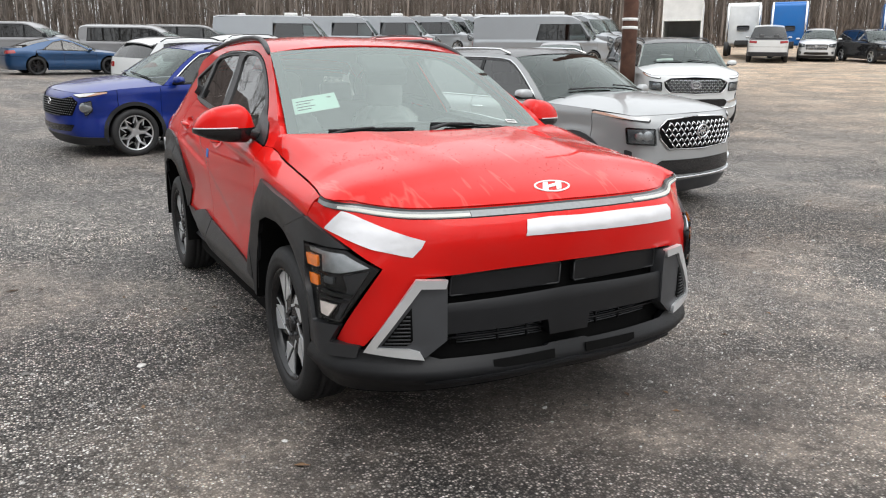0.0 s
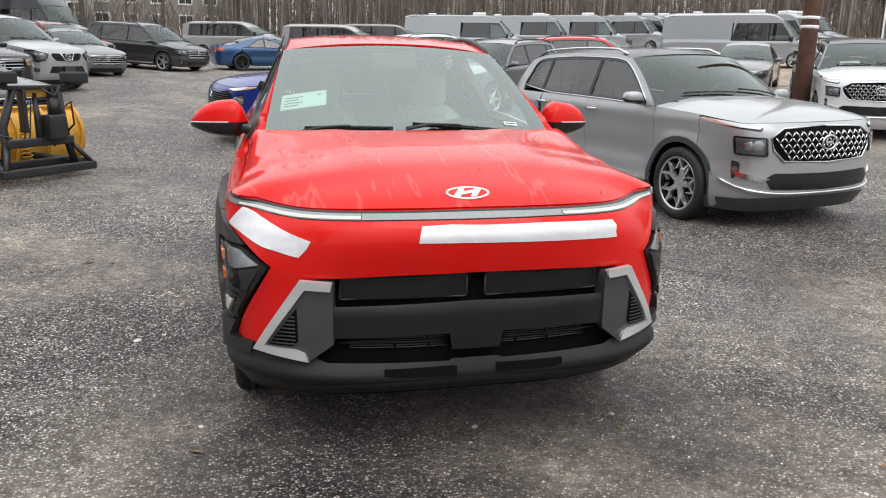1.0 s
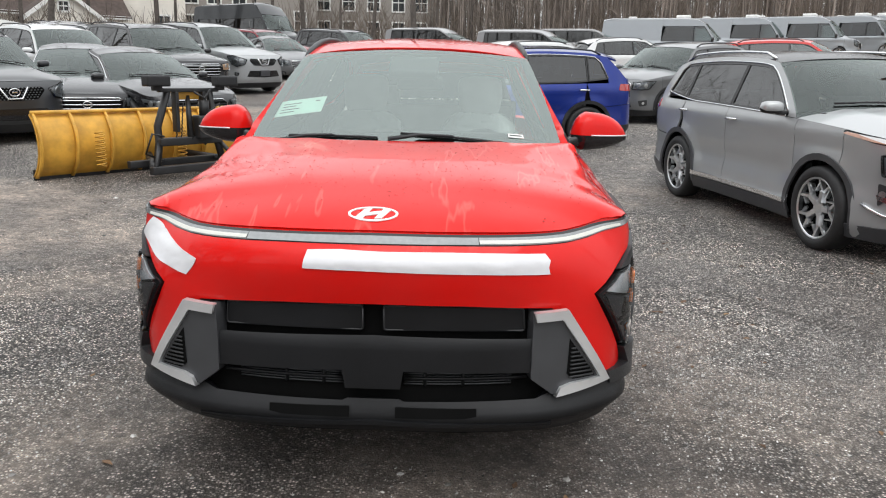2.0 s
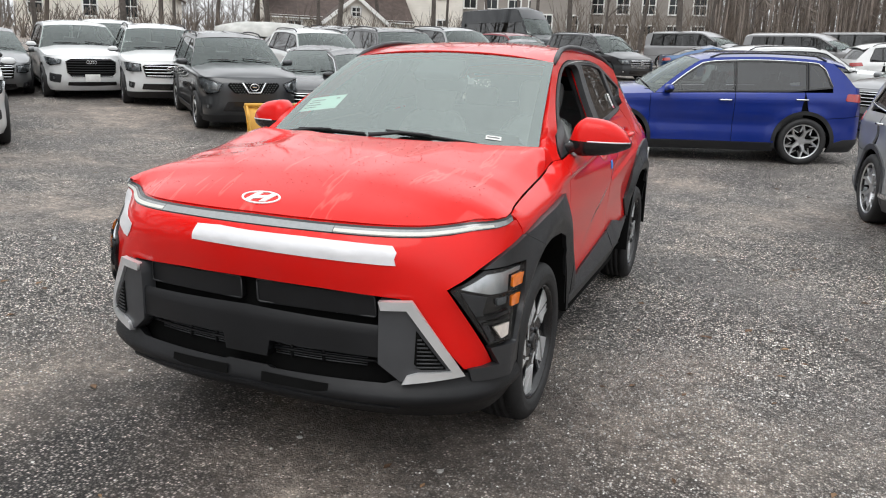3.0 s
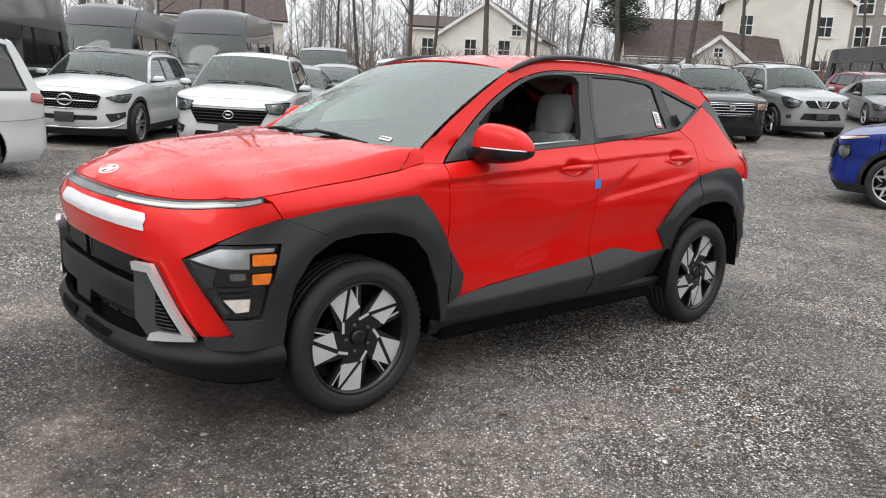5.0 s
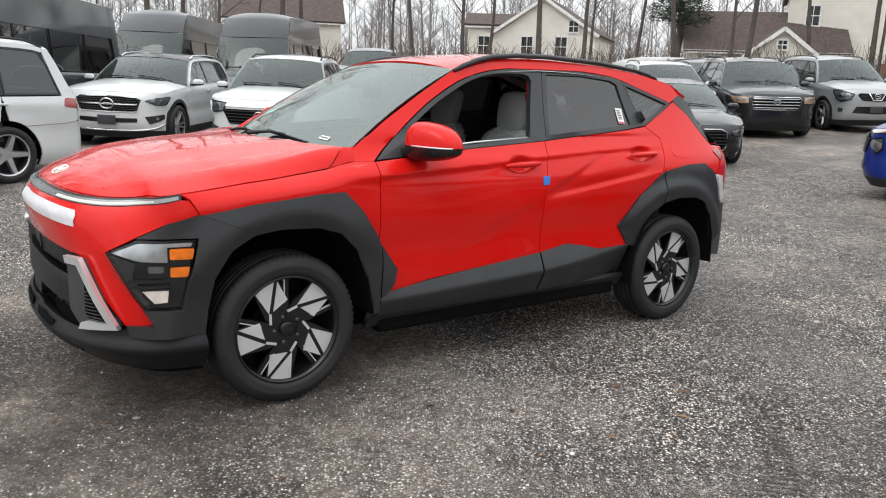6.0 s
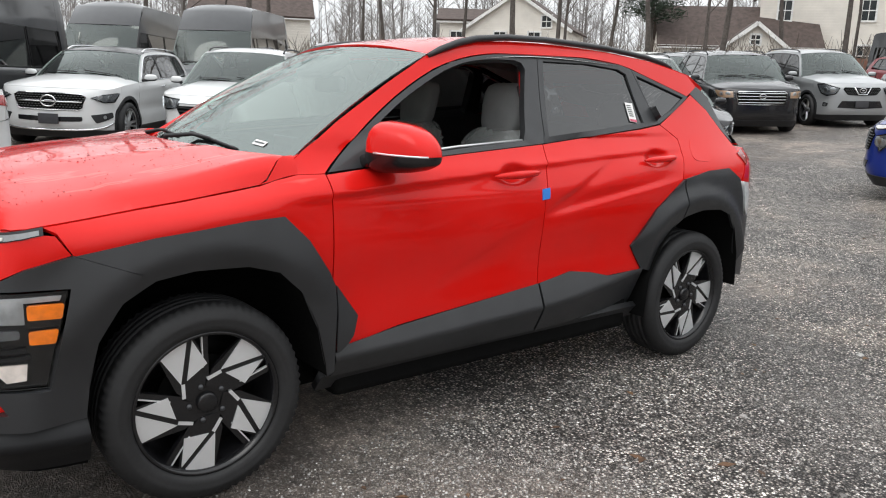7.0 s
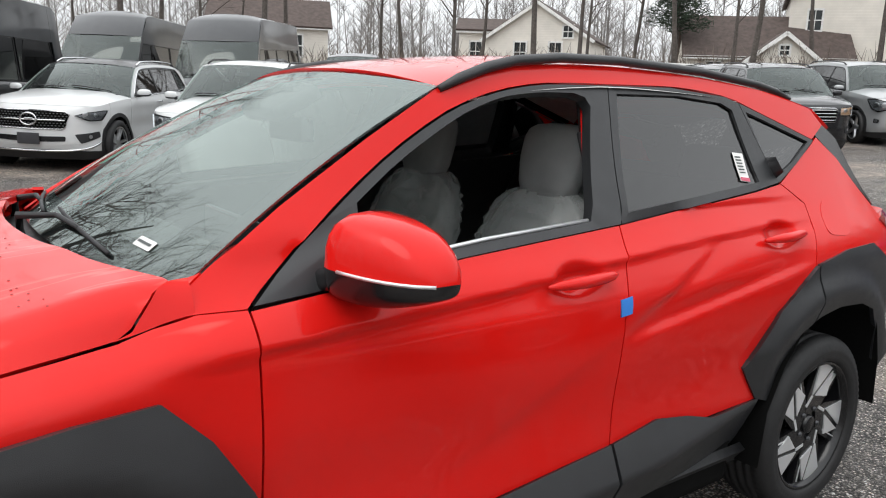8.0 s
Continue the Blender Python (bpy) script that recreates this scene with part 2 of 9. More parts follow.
def rim_mesh(rim_r, w, spokes, style, n=48):
    """Rim barrel, bright lip and dished spokes; the outer face looks to +x. Faces 0: dark, 1: bright."""
    bm = bmesh.new()
    h = w / 2
    lathe(bm, [(h * 0.82, rim_r + 0.002), (h * 0.80, rim_r - 0.014), (h * 0.5, rim_r - 0.024), (-h * 0.5, rim_r - 0.03), (-h * 0.5, 0.02)], n=n)
    bmesh.ops.recalc_face_normals(bm, faces=bm.faces)
    dark = len(bm.faces)
    lathe(bm, [(h * 0.80, rim_r - 0.013), (h * 0.86, rim_r - 0.006), (h * 0.88, rim_r + 0.003), (h * 0.84, rim_r + 0.008)], n=n)
    hub = rim_r * 0.24

    def bar(a0, r0, a1, r1, w0, w1):
        p, q = Vector((r0 * math.cos(a0), r0 * math.sin(a0))), Vector((r1 * math.cos(a1), r1 * math.sin(a1)))
        nrm = Vector((-(q - p).y, (q - p).x)).normalized()
        out = []
        for c, wd, hx0, hx1 in ((p, w0, 0.30, 0.62), (q, w1, 0.50, 0.80)):
            out.append([bm.verts.new((h * hx0, *(c + nrm * wd * 1.25))), bm.verts.new((h * hx1, *(c + nrm * wd * 0.8))), bm.verts.new((h * hx1, *(c - nrm * wd * 0.8))), bm.verts.new((h * hx0, *(c - nrm * wd * 1.25)))])
        for j in range(4):
            bm.faces.new((out[0][j], out[0][(j + 1) % 4], out[1][(j + 1) % 4], out[1][j]))
        bm.faces.new(out[0]), bm.faces.new(out[1][::-1])
    for k in range(spokes):
        a = 2 * math.pi * k / spokes
        if style == "pair":
            for o in (-0.17, 0.17):
                bar(a + o * 1.6, hub * 0.7, a + o, rim_r - 0.01, 0.019, 0.014)
        elif style == "ypair":
            bar(a, hub * 0.6, a, rim_r * 0.60, 0.030, 0.024)
            for o in (-0.30, 0.30):
                bar(a + o * 0.12, rim_r * 0.55, a + o, rim_r - 0.008, 0.018, 0.013)
                bar(a + o, rim_r - 0.02, a + o * 1.75, rim_r * 0.58, 0.007, 0.006)
        else:
            bar(a, hub * 0.6, a, rim_r - 0.008, 0.042, 0.027)
    lathe(bm, [(h * 0.2, hub * 1.15), (h * 0.60, hub * 1.1), (h * 0.64, hub * 0.6), (h * 0.64, 0.001)], n=18)
    bmesh.ops.recalc_face_normals(bm, faces=bm.faces)
    bm.faces.ensure_lookup_table()
    for i, f in enumerate(bm.faces):
        f.material_index = 0 if i < dark else 1
    return bm


RIMS = {}


def add_wheel(car, x, y, r, style=("plain", 5, "alloy"), w=0.22, rim_share=0.72, turn=0.0):
    """One wheel under a vehicle, tyre and rim below it."""
    key = (round(r, 3), style, w)
    side = 1 if x > 0 else -1
    wheel = new("wheel")
    wheel.parent = car
    wheel.empty_display_size = 0.1
    wheel.matrix_basis = Matrix.Translation((x + 0.02 * side, y, r)) @ Euler((0, 0, radians(turn))).to_matrix().to_4x4() @ (Matrix.Identity(4) if side > 0 else Euler((0, 0, math.pi)).to_matrix().to_4x4())
    if key in RIMS:
        t = new("tyre", RIMS[key][0])
        m = new("rim", RIMS[key][1])
        t.parent = m.parent = wheel
    else:
        t = part("tyre", tyre_mesh(r, r * rim_share, w), M_RUBBER, wheel)
        bright = {"alloy": M_ALLOY, "black": M_RIMBLACK, "dark": M_ALLOY}[style[2]]
        m = part("rim", rim_mesh(r * rim_share, w, style[1], style[0]), [M_RIMBLACK if style[2] != "alloy" else M_BLACK, bright], wheel, smooth=False)
        RIMS[key] = (t.data, m.data)
    return wheel


# ---- vehicle skin ----
class Skin:
    """Body surface: a plan outline drawn in by height, and a domed upper body over it."""

    def __init__(self, plan, side, front, rear, belt, top, dome=3.0, lean=0.35, corner=None):
        pts = []
        n = len(plan)
        for i in range(n - 1):
            p0, p1, p2, p3 = [Vector(plan[max(0, min(n - 1, j))]) for j in (i - 1, i, i + 1, i + 2)]
            if i == 0:
                p0 = Vector((-p2.x, p2.y))
            if i == n - 2:
                p3 = Vector((-p1.x, p1.y))
            for k in range(12):
                t = k / 12
                pts.append(0.5 * ((2 * p1) + (p2 - p0) * t + (2 * p0 - 5 * p1 + 4 * p2 - p3) * t * t + (3 * p1 - p0 - 3 * p2 + p3) * t ** 3))
        pts.append(Vector(plan[-1]))
        self.p = pts
        s = [0.0]
        for a, b in zip(pts, pts[1:]):
            s.append(s[-1] + (b - a).length)
        self.s = np.array(s)
        self.px, self.py = np.array([p.x for p in pts]), np.array([p.y for p in pts])
        nx, ny = np.gradient(self.py, self.s), -np.gradient(self.px, self.s)
        ln = np.hypot(nx, ny)
        self.nx, self.ny = nx / ln, ny / ln
        self.U = s[-1]
        self.side, self.front, self.rear, self.belt, self.top, self.dome, self.lean = side, front, rear, belt, top, dome, lean
        self.corner = corner

    def at(self, u, z, off=0.0):
        """A point of the lower body: u metres along the outline from the nose (negative: the other side), at height z."""
        a = abs(u)
        x, y = np.interp(a, self.s, self.px), np.interp(a, self.s, self.py)
        nx, ny = np.interp(a, self.s, self.nx), np.interp(a, self.s, self.ny)
        d = self.side(z) * nx * nx + (self.front(z) if ny < 0 else self.rear(z)) * ny * ny - off
        if self.corner and ny < 0:
            d += self.corner(z) * 4 * nx * nx * ny * ny
        x, y = x - nx * d, y - ny * d
        return Vector((x if u >= 0 else -x, y, z))

    def uy(self, y):
        """u where the outline passes y, on the side."""
        return float(np.interp(y, self.py, self.s))

    def ux(self, x):
        """u where the nose passes x."""
        k = int(np.argmax(self.px >= self.px.max() * 0.999))
        return float(np.interp(abs(x), self.px[:k + 1], self.s[:k + 1])) * (1 if x >= 0 else -1)

    def urx(self, x):
        """u where the tail passes x."""
        k = len(self.px) - 1 - int(np.argmax(self.px[::-1] >= self.px.max() * 0.999))
        return float(np.interp(-abs(x), -self.px[k:], self.s[k:])) * (1 if x >= 0 else -1)

    def zt(self, u):
        return self.belt(float(np.interp(abs(u), self.s, self.py)))

    def edge(self, u):
        return self.at(u, self.zt(u))

    def prep(self):
        us = np.linspace(0, self.U, 260)
        ed = [self.edge(u) for u in us]
        self.ey, self.ex, self.ez = np.array([e.y for e in ed]), np.array([e.x for e in ed]), np.array([e.z for e in ed])
        o = np.argsort(self.ey)
        self.ey, self.ex, self.ez = self.ey[o], self.ex[o], self.ez[o]


# ---- parked vehicles ----
M_CARGLASS = clear_glass("parked_side_glass", (0.42, 0.48, 0.47), 1.8)
M_CARDARK = clear_glass("parked_privacy_glass", (0.10, 0.115, 0.12), 1.8)
M_CARSHIELD = clear_glass("parked_windshield_glass", (0.70, 0.80, 0.76), 1.72, (0.92, 1.0, 0.97))
M_CABIN = surface("dark_cabin_cloth", (0.04, 0.041, 0.043), 0.85, vary=0.2)
M_CABINSEAT = surface("grey_cabin_seat", (0.10, 0.10, 0.10), 0.85, vary=0.2)
M_COVER = clear_glass("parked_lamp_cover", (0.93, 0.95, 0.96), 1.4)
M_BOWL = surface("lamp_reflector", (0.52, 0.53, 0.54), 0.28, metal=1.0, vary=0.1, scale=40)
M_DARKMETAL = surface("dark_metal_grille", (0.16, 0.165, 0.17), 0.3, metal=0.8, vary=0.1)
M_PALEAMBER = lens_mat("pale_salmon_lens", (0.62, 0.36, 0.26))
M_DRLWHITE = surface("white_lamp_strip", (0.80, 0.81, 0.82), 0.25, vary=0.05)

SHAPES = {  # cowl, side cowl set-back, windshield run, roof end and glass end before the tail, lean of the sides, crown, belt rise
    "suv": (1.16, 0.24, 0.80, 0.52, 0.14, 0.41, 0.065, 0.07),
    "sedan": (1.22, 0.24, 0.95, 1.62, 0.60, 0.50, 0.07, 0.06),
    "minivan": (0.90, 0.30, 1.02, 0.36, 0.13, 0.33, 0.07, 0.05),
    "pickup": (1.25, 0.2, 0.72, 2.4, 2.22, 0.35, 0.06, 0.03),
    "van": (0.78, 0.22, 0.72, 0.14, 0.06, 0.095, 0.11, 0.02)}

FACES = {  # front outlines: metres out from the middle, and height below the hood's front edge
    "plain": dict(),
    "mesh": dict(grille=[(0, -0.03), (0.50, -0.05), (0.63, -0.13), (0.60, -0.24), (0.50, -0.34), (0, -0.36)], style="mesh", surround=True, badge=0.075,
                 lamp=[(0.70, -0.04), (1.02, 0.015), (1.36, 0.05), (1.40, 0.03), (1.06, -0.035), (0.72, -0.075)], strip="amber",
                 lamp2=[(0.665, -0.13), (0.98, -0.115), (0.96, -0.285), (0.655, -0.30)],
                 intake=[(0, -0.46), (0.58, -0.45), (0.66, -0.50), (0.60, -0.60), (0, -0.62)], fog=[(0.90, -0.36), (0.99, -0.34), (0.97, -0.52), (0.91, -0.47)], chin=M_CHROME, blade=True),
    "wedge": dict(grille=[(0, -0.10), (0.40, -0.10), (0.64, -0.05), (0.78, -0.13), (0.66, -0.33), (0, -0.36)], style="studs", surround=False, badge=0.055,
                  lamp=[(0.66, -0.03), (0.86, 0.0), (1.20, 0.03), (1.22, 0.01), (0.98, -0.05), (0.80, -0.07)], strip="amber",
                  lamp2=[(0.82, -0.14), (0.98, -0.10), (0.99, -0.26), (0.88, -0.34)], intake=[(0, -0.48), (0.70, -0.46), (0.62, -0.56), (0, -0.58)]),
    "star": dict(grille=[(0, -0.075), (0.50, -0.085), (0.56, -0.12), (0.50, -0.30), (0.45, -0.33), (0, -0.335)], style="studs", surround=True, badge=0.10, bar=True,
                 lamp=[(0.62, -0.135), (0.82, -0.21), (1.05, -0.205), (1.20, -0.06), (1.08, -0.06), (0.80, -0.085)], intake=[(0, -0.44), (0.50, -0.43), (0.50, -0.50), (0, -0.52)],
                 fog=[(0.62, -0.40), (1.02, -0.36), (1.03, -0.44), (0.70, -0.53)], chin=M_CHROME),
    "trap": dict(grille=[(0, -0.16), (0.58, -0.16), (0.62, -0.20), (0.50, -0.40), (0, -0.42)], style="bars", nbars=5, badge=0.07,
                 lamp=[(0.56, -0.06), (0.60, -0.20), (0.78, -0.23), (1.00, -0.20), (1.22, -0.04), (1.0, -0.02)], top_bar=[(0, -0.055), (0.56, -0.05), (0.60, -0.12), (0, -0.125)],
                 intake=[(0, -0.52), (0.52, -0.52), (0.56, -0.62), (0, -0.64)], fog=[(0.72, -0.46), (0.98, -0.42), (0.99, -0.54), (0.78, -0.58)]),
    "octagon": dict(grille=[(0, -0.06), (0.42, -0.06), (0.52, -0.12), (0.50, -0.36), (0.42, -0.45), (0, -0.45)], style="bars", nbars=7, surround=True, badge=0.0, rings=True,
                    lamp=[(0.60, -0.08), (0.62, -0.17), (0.86, -0.21), (1.04, -0.17), (1.14, -0.03), (0.86, -0.045)], intake=[(0, -0.56), (0.50, -0.56), (0.52, -0.64), (0, -0.65)],
                    fog=[(0.62, -0.40), (0.96, -0.37), (0.97, -0.55), (0.66, -0.58)]),
    "vee": dict(grille=[(0, -0.09), (0.42, -0.08), (0.46, -0.13), (0.34, -0.26), (0, -0.28)], style="studs", badge=0.065, vee=True,
                lamp=[(0.52, -0.10), (0.60, -0.25), (0.82, -0.30), (0.98, -0.24), (1.14, -0.02), (0.92, 0.0)], intake=[(0, -0.40), (0.46, -0.40), (0.55, -0.56), (0, -0.58)], fog=[(0.76, -0.46), (0.90, -0.44), (0.90, -0.54), (0.78, -0.54)]),
    "bars": dict(grille=[(0, -0.06), (0.50, -0.06), (0.56, -0.10), (0.50, -0.33), (0, -0.34)], style="bars", nbars=4, bar=True, surround=True, badge=0.06,
                 lamp=[(0.60, -0.05), (0.58, -0.21), (0.80, -0.22), (1.0, -0.20), (1.16, -0.03), (0.9, -0.03)], intake=[(0, -0.46), (0.56, -0.46), (0.60, -0.58), (0, -0.60)], fog=[(0.74, -0.44), (0.95, -0.42), (0.95, -0.54), (0.78, -0.56)]),
    "van": dict(grille=[(0, -0.16), (0.46, -0.16), (0.52, -0.24), (0.44, -0.42), (0, -0.44)], style="bars", nbars=4, badge=0.08,
                lamp=[(0.62, -0.12), (0.64, -0.36), (0.84, -0.36), (0.98, -0.28), (1.04, 0.02), (0.84, -0.02)], intake=[(0, -0.54), (0.6, -0.54), (0.62, -0.64), (0, -0.66)]),
}


def span_rows(edge, mid, n=14, p=2.2, q=2.0):
    """Rows from each edge point over a middle point to the edge's mirror."""
    out = []
    for e, c in zip(edge, mid):
        row = []
        for j in range(-n // 2, n // 2 + 1):
            s = j / (n // 2)
            row.append(Vector((e.x * s, c.y + (e.y - c.y) * abs(s) ** q, c.z + (e.z - c.z) * abs(s) ** p)))
        out.append(row)
    return out


def half_poly(pts, z0):
    """A front outline from its half, (out, height under z0), mirrored where it starts in the middle."""
    p = [(a, z0 + b) for a, b in pts]
    return p + [(-a, b) for a, b in p[::-1] if a > 1e-6] if pts[0][0] == 0 else p


def vehicle(name, label, category, x, y, turn, paint, kind, L, W, H, wb, fo, r=0.35, trim=M_BLACK, wheels=("plain", 5, "alloy"), rails=True,
            clad=True, hood=None, face="plain", slope=0.0, plate=False, sticker=False, window_trim=None, strip=None, cargo=False, privacy=True,
            black_roof=False, lamp_tint=None, flare=0.018, steer=0.0):
    car = thing(name, x, y, ground_z(x, y), turn)
    f = Vector((math.sin(radians(turn)), -math.cos(radians(turn))))
    gf, gr = ground_z(x + f.x, y + f.y), ground_z(x - f.x, y - f.y)
    gl, gg = ground_z(x - f.y, y + f.x), ground_z(x + f.y, y - f.x)
    car.matrix_basis = pose(x, y, (gf + gr + gl + gg) / 4, 0, 0, turn) @ pose(0, 0, 0, math.degrees(math.atan2(gr - gf, 2)), math.degrees(math.atan2(gg - gl, 2)), 0)
    tagged(car, label, category, "parked vehicles")
    van = kind == "van"
    cowl, back_set, run, roof_end, glass_end, lean, crown, rise = SHAPES[kind]
    hw, yf, yr = W / 2, -wb / 2 - fo, -wb / 2 - fo + L
    plan = [(0, yf), (0.45 * hw, yf + 0.03), (0.78 * hw, yf + 0.14), (0.93 * hw, yf + 0.38), (0.985 * hw, yf + 0.8), (hw, yf + 1.3), (hw, 0.1), (0.995 * hw, yr - 0.9), (0.95 * hw, yr - 0.34), (0.80 * hw, yr - 0.07), (0.45 * hw, yr - 0.015), (0, yr)]
    if van:
        plan = [(0, yf), (0.5 * hw, yf + 0.05), (0.85 * hw, yf + 0.2), (0.97 * hw, yf + 0.6), (hw, yf + 1.3), (hw, 0), (hw, yr - 0.6), (0.99 * hw, yr - 0.16), (0.93 * hw, yr - 0.03), (0.5 * hw, yr), (0, yr)]
    hd = hood or {"suv": 1.05, "sedan": 0.88, "minivan": 1.0, "pickup": 1.12, "van": 1.18}[kind]
    hf = hd - {"suv": 0.09, "sedan": 0.14, "minivan": 0.14, "pickup": 0.05, "van": 0.10}[kind]
    zc = hd + {"suv": 0.10, "sedan": 0.09, "minivan": 0.10, "pickup": 0.08, "van": 0.16}[kind]
    zb = 0.2 if kind != "pickup" else 0.35
    yc, ya = yf + cowl, yf + cowl + back_set
    yt, yrr, yg = yc + run, yr - roof_end - slope, yr - glass_end
    ysf = yt + 0.12
    belt = knots((ya, hd), (0.2, hd + rise * 0.45), (yr, hd + rise))
    zg = {"suv": belt(yg) + 0.06, "minivan": belt(yg) + 0.03, "sedan": hd + 0.13, "pickup": hd + 0.06, "van": belt(yg) + 0.05}[kind]
    rmid = knots((yt, H - 0.085), (yt + 0.4, H - 0.02), ((yt + yrr) / 2, H), (yrr - 0.35, H - 0.025), (yrr, H - 0.085)) if not van else knots((yt, min(2.12, H - 0.32)), (yt + 0.25, min(2.34, H - 0.16)), (yt + 0.6, H - 0.03), (yt + 1.1, H), (yrr - 0.2, H - 0.01), (yrr, H - 0.08))

    def redge(v):
        return rmid(v) - crown
    side = knots((0.2, 0.075), (0.34, 0.02), (0.5, 0.024), (0.62, 0.034), (hd - 0.28, 0.014), (hd - 0.12, 0.006), (hd - 0.04, 0.022), (hd + 0.03, 0.055), (hd + 0.2, 0.055 + 0.17 * lean), (H + 0.05, 0.055 + (H - hd + 0.02) * lean))
    front = knots((0.2, 0.13), (0.3, 0.05), (0.45, 0.0), (hf - 0.3, 0.012), (hf - 0.14, 0.03), (hf - 0.04, 0.075), (hf + 0.02, 0.15), (hf + 0.3, 0.4))
    rear = knots((0.2, 0.1), (0.35, 0.01), (0.55, 0.0), (zg - 0.25, 0.03), (zg, 0.07), (zg + 0.3, 0.22), (zg + 1.5, 0.3))
    sk = Skin(plan, side, front, rear, knots((-9, 0.5), (9, 0.51)), knots((-9, 1), (9, 1)))
    ra = r + 0.062
    fy = knots((yf, hd - 0.18), (-wb / 2, hd - 0.145), (0.2, hd - 0.115), (wb / 2 + 0.3, hd - 0.08), (yr, hd - 0.07))

    def flank(u, z, off=0.0):
        """The body's side and nose, with its shoulder crease, arch flares and door hollow."""
        v = float(np.interp(abs(u), sk.s, sk.py))
        d = 0.0
        if yf + 0.5 < v < yr - 0.25 and z < hd + 0.05:
            fade = min(1, (v - yf - 0.5) / 0.4) * min(1, (yr - 0.25 - v) / 0.4)
            s = fy(v) - z
            if s > 0:
                d += fade * 0.016 * (1 - math.exp(-s / 0.012)) * math.exp(-(s / 0.2) ** 2)
            if not van and abs(v) < wb / 2 - 0.3:
                d += 0.014 * math.exp(-((z - 0.60) / 0.09) ** 2) * min(1, (wb / 2 - 0.3 - abs(v)) / 0.3)
            for ay in (-wb / 2, wb / 2):
                rad = math.hypot(v - ay, z - r)
                d -= flare * math.exp(-((rad - ra - 0.02) / 0.075) ** 2)
        return sk.at(u, z, off - d)
    U_ = sk.uy
    uf, ur, UE_ = U_(-wb / 2), U_(wb / 2), sk.U

    def yzp(pts):
        return [(U_(a), b) for a, b in pts]

    def arch(uc, rad, a0, a1, n=12):
        return [(a, max(b, zb)) for a, b in arc(uc, r, rad, a0, a1, n)]
    # the lines that bound the upper body
    A = [(ya + (ysf - ya) * t, hd + (redge(ysf) - hd) * t + 0.03 * math.sin(math.pi * t)) for t in np.linspace(0, 1, 10)]
    D = [(yrr + (yg - yrr) * t, redge(yrr) + (zg - redge(yrr)) * t + 0.025 * math.sin(math.pi * t)) for t in np.linspace(0, 1, 8)]
    seam = knots((yf, hf), (yf + 0.3, hf + 0.005), (yf + 0.7, hf + (hd - hf) * 0.55), (ya, hd))

    def edge_z(v):
        return seam(v) if v < ya else belt(v)
    ptail = zg - 0.04 if yr - yg > 0.3 else zg

    def tail_edge(v):
        return belt(v) if v < yg else zg + (ptail - zg) * (v - yg) / max(yr - yg, 0.01)
    y_dt, y_db = {"suv": (yrr - 0.16, yg - 0.40), "minivan": (yrr - 0.12, yg - 0.22), "sedan": (yrr - 0.12, yrr + 0.34), "pickup": (yrr - 0.06, yrr - 0.03), "van": (yr - 0.5, yr - 0.42)}[kind]
    if van and cargo:
        y_dt, y_db = yt + 2.2, yt + 2.25
    y0 = ya + 0.15

    def zlow(v):
        return belt(v) + 0.012 + (0.05 * max(0, (v - wb / 2 + 0.2) / 0.6) if kind == "suv" and v > wb / 2 - 0.2 else 0)

    def zhigh(v):
        za = float(np.interp(v - 0.115, [p[0] for p in A], [p[1] for p in A])) if v - 0.115 < ysf else 9
        zd = redge(min(v, yrr)) - 0.055
        if v > y_dt:
            zd = (redge(y_dt) - 0.055) + (zlow(y_db) + 0.015 - redge(y_dt) + 0.055) * (v - y_dt) / max(0.02, y_db - y_dt)
        return max(min(za, zd, redge(min(v, yrr)) - 0.055, hd + 0.78 if van else 9), zlow(v) + 0.004)
    aa = math.degrees(math.asin(min(0.95, (r - zb) / ra)))
    us0, fa = uf - ra * 0.55, math.degrees(math.acos(0.55))
    y_s0 = float(np.interp(us0, sk.s, sk.py))
    sill = zb + (0.13 if clad else 0.06)
    am = math.degrees(math.asin((sill - r) / ra))
    dA = max(ya - 0.06, float(np.interp(uf + ra * 1.0, sk.s, sk.py)))
    dB, dC = (ya + wb / 2) / 2 + 0.08, wb / 2 - 0.02
    if van:
        dA, dB, dC = ya + 0.05, ya + 1.15, ya + 2.45
    if kind == "pickup":
        dB, dC = ya + 0.95, yrr - 0.05
    uA, uB, uC = U_(dA), U_(dB), U_(dC)
    zq = r + ra * math.sin(radians(fa))

    def upper(y1, y2, n=8):
        return yzp([(v, edge_z(v)) for v in np.linspace(y1, y2, n + 1)])
    # black inner body; its colour gives the panel gaps their shade
    lower = [(0, zb)] + arch(uf, ra, 180 + aa, -aa) + arch(ur, ra, 180 + aa, -aa) + [(UE_, zb), (UE_, ptail - 0.02)] + yzp([(v, min(tail_edge(v), edge_z(v)) - 0.02) for v in np.linspace(yr - 0.05, yf + 0.25, 30)]) + [(0, hf - 0.03)]
    shell = sheet(lower, lambda u, z: sk.at(u, z, -0.032), (0.2, 0.16), 0)
    other = shell.copy()
    for v in other.verts:
        v.co.x = -v.co.x
    bmesh.ops.reverse_faces(other, faces=other.faces[:])
    tmp = bpy.data.meshes.new("tmp")
    other.to_mesh(tmp), other.free()
    shell.from_mesh(tmp)
    bpy.data.meshes.remove(tmp)
    block(shell, 0, (yf + yr) / 2, zb + 0.12, W * 0.72, L * 0.9, 0.16)
    for yy in (-wb / 2, wb / 2):
        block(shell, 0, yy, r + 0.2, W * 0.78, ra * 1.9, 0.5)
    part("underbody", shell, M_SHELL, car)
    g = 0.004
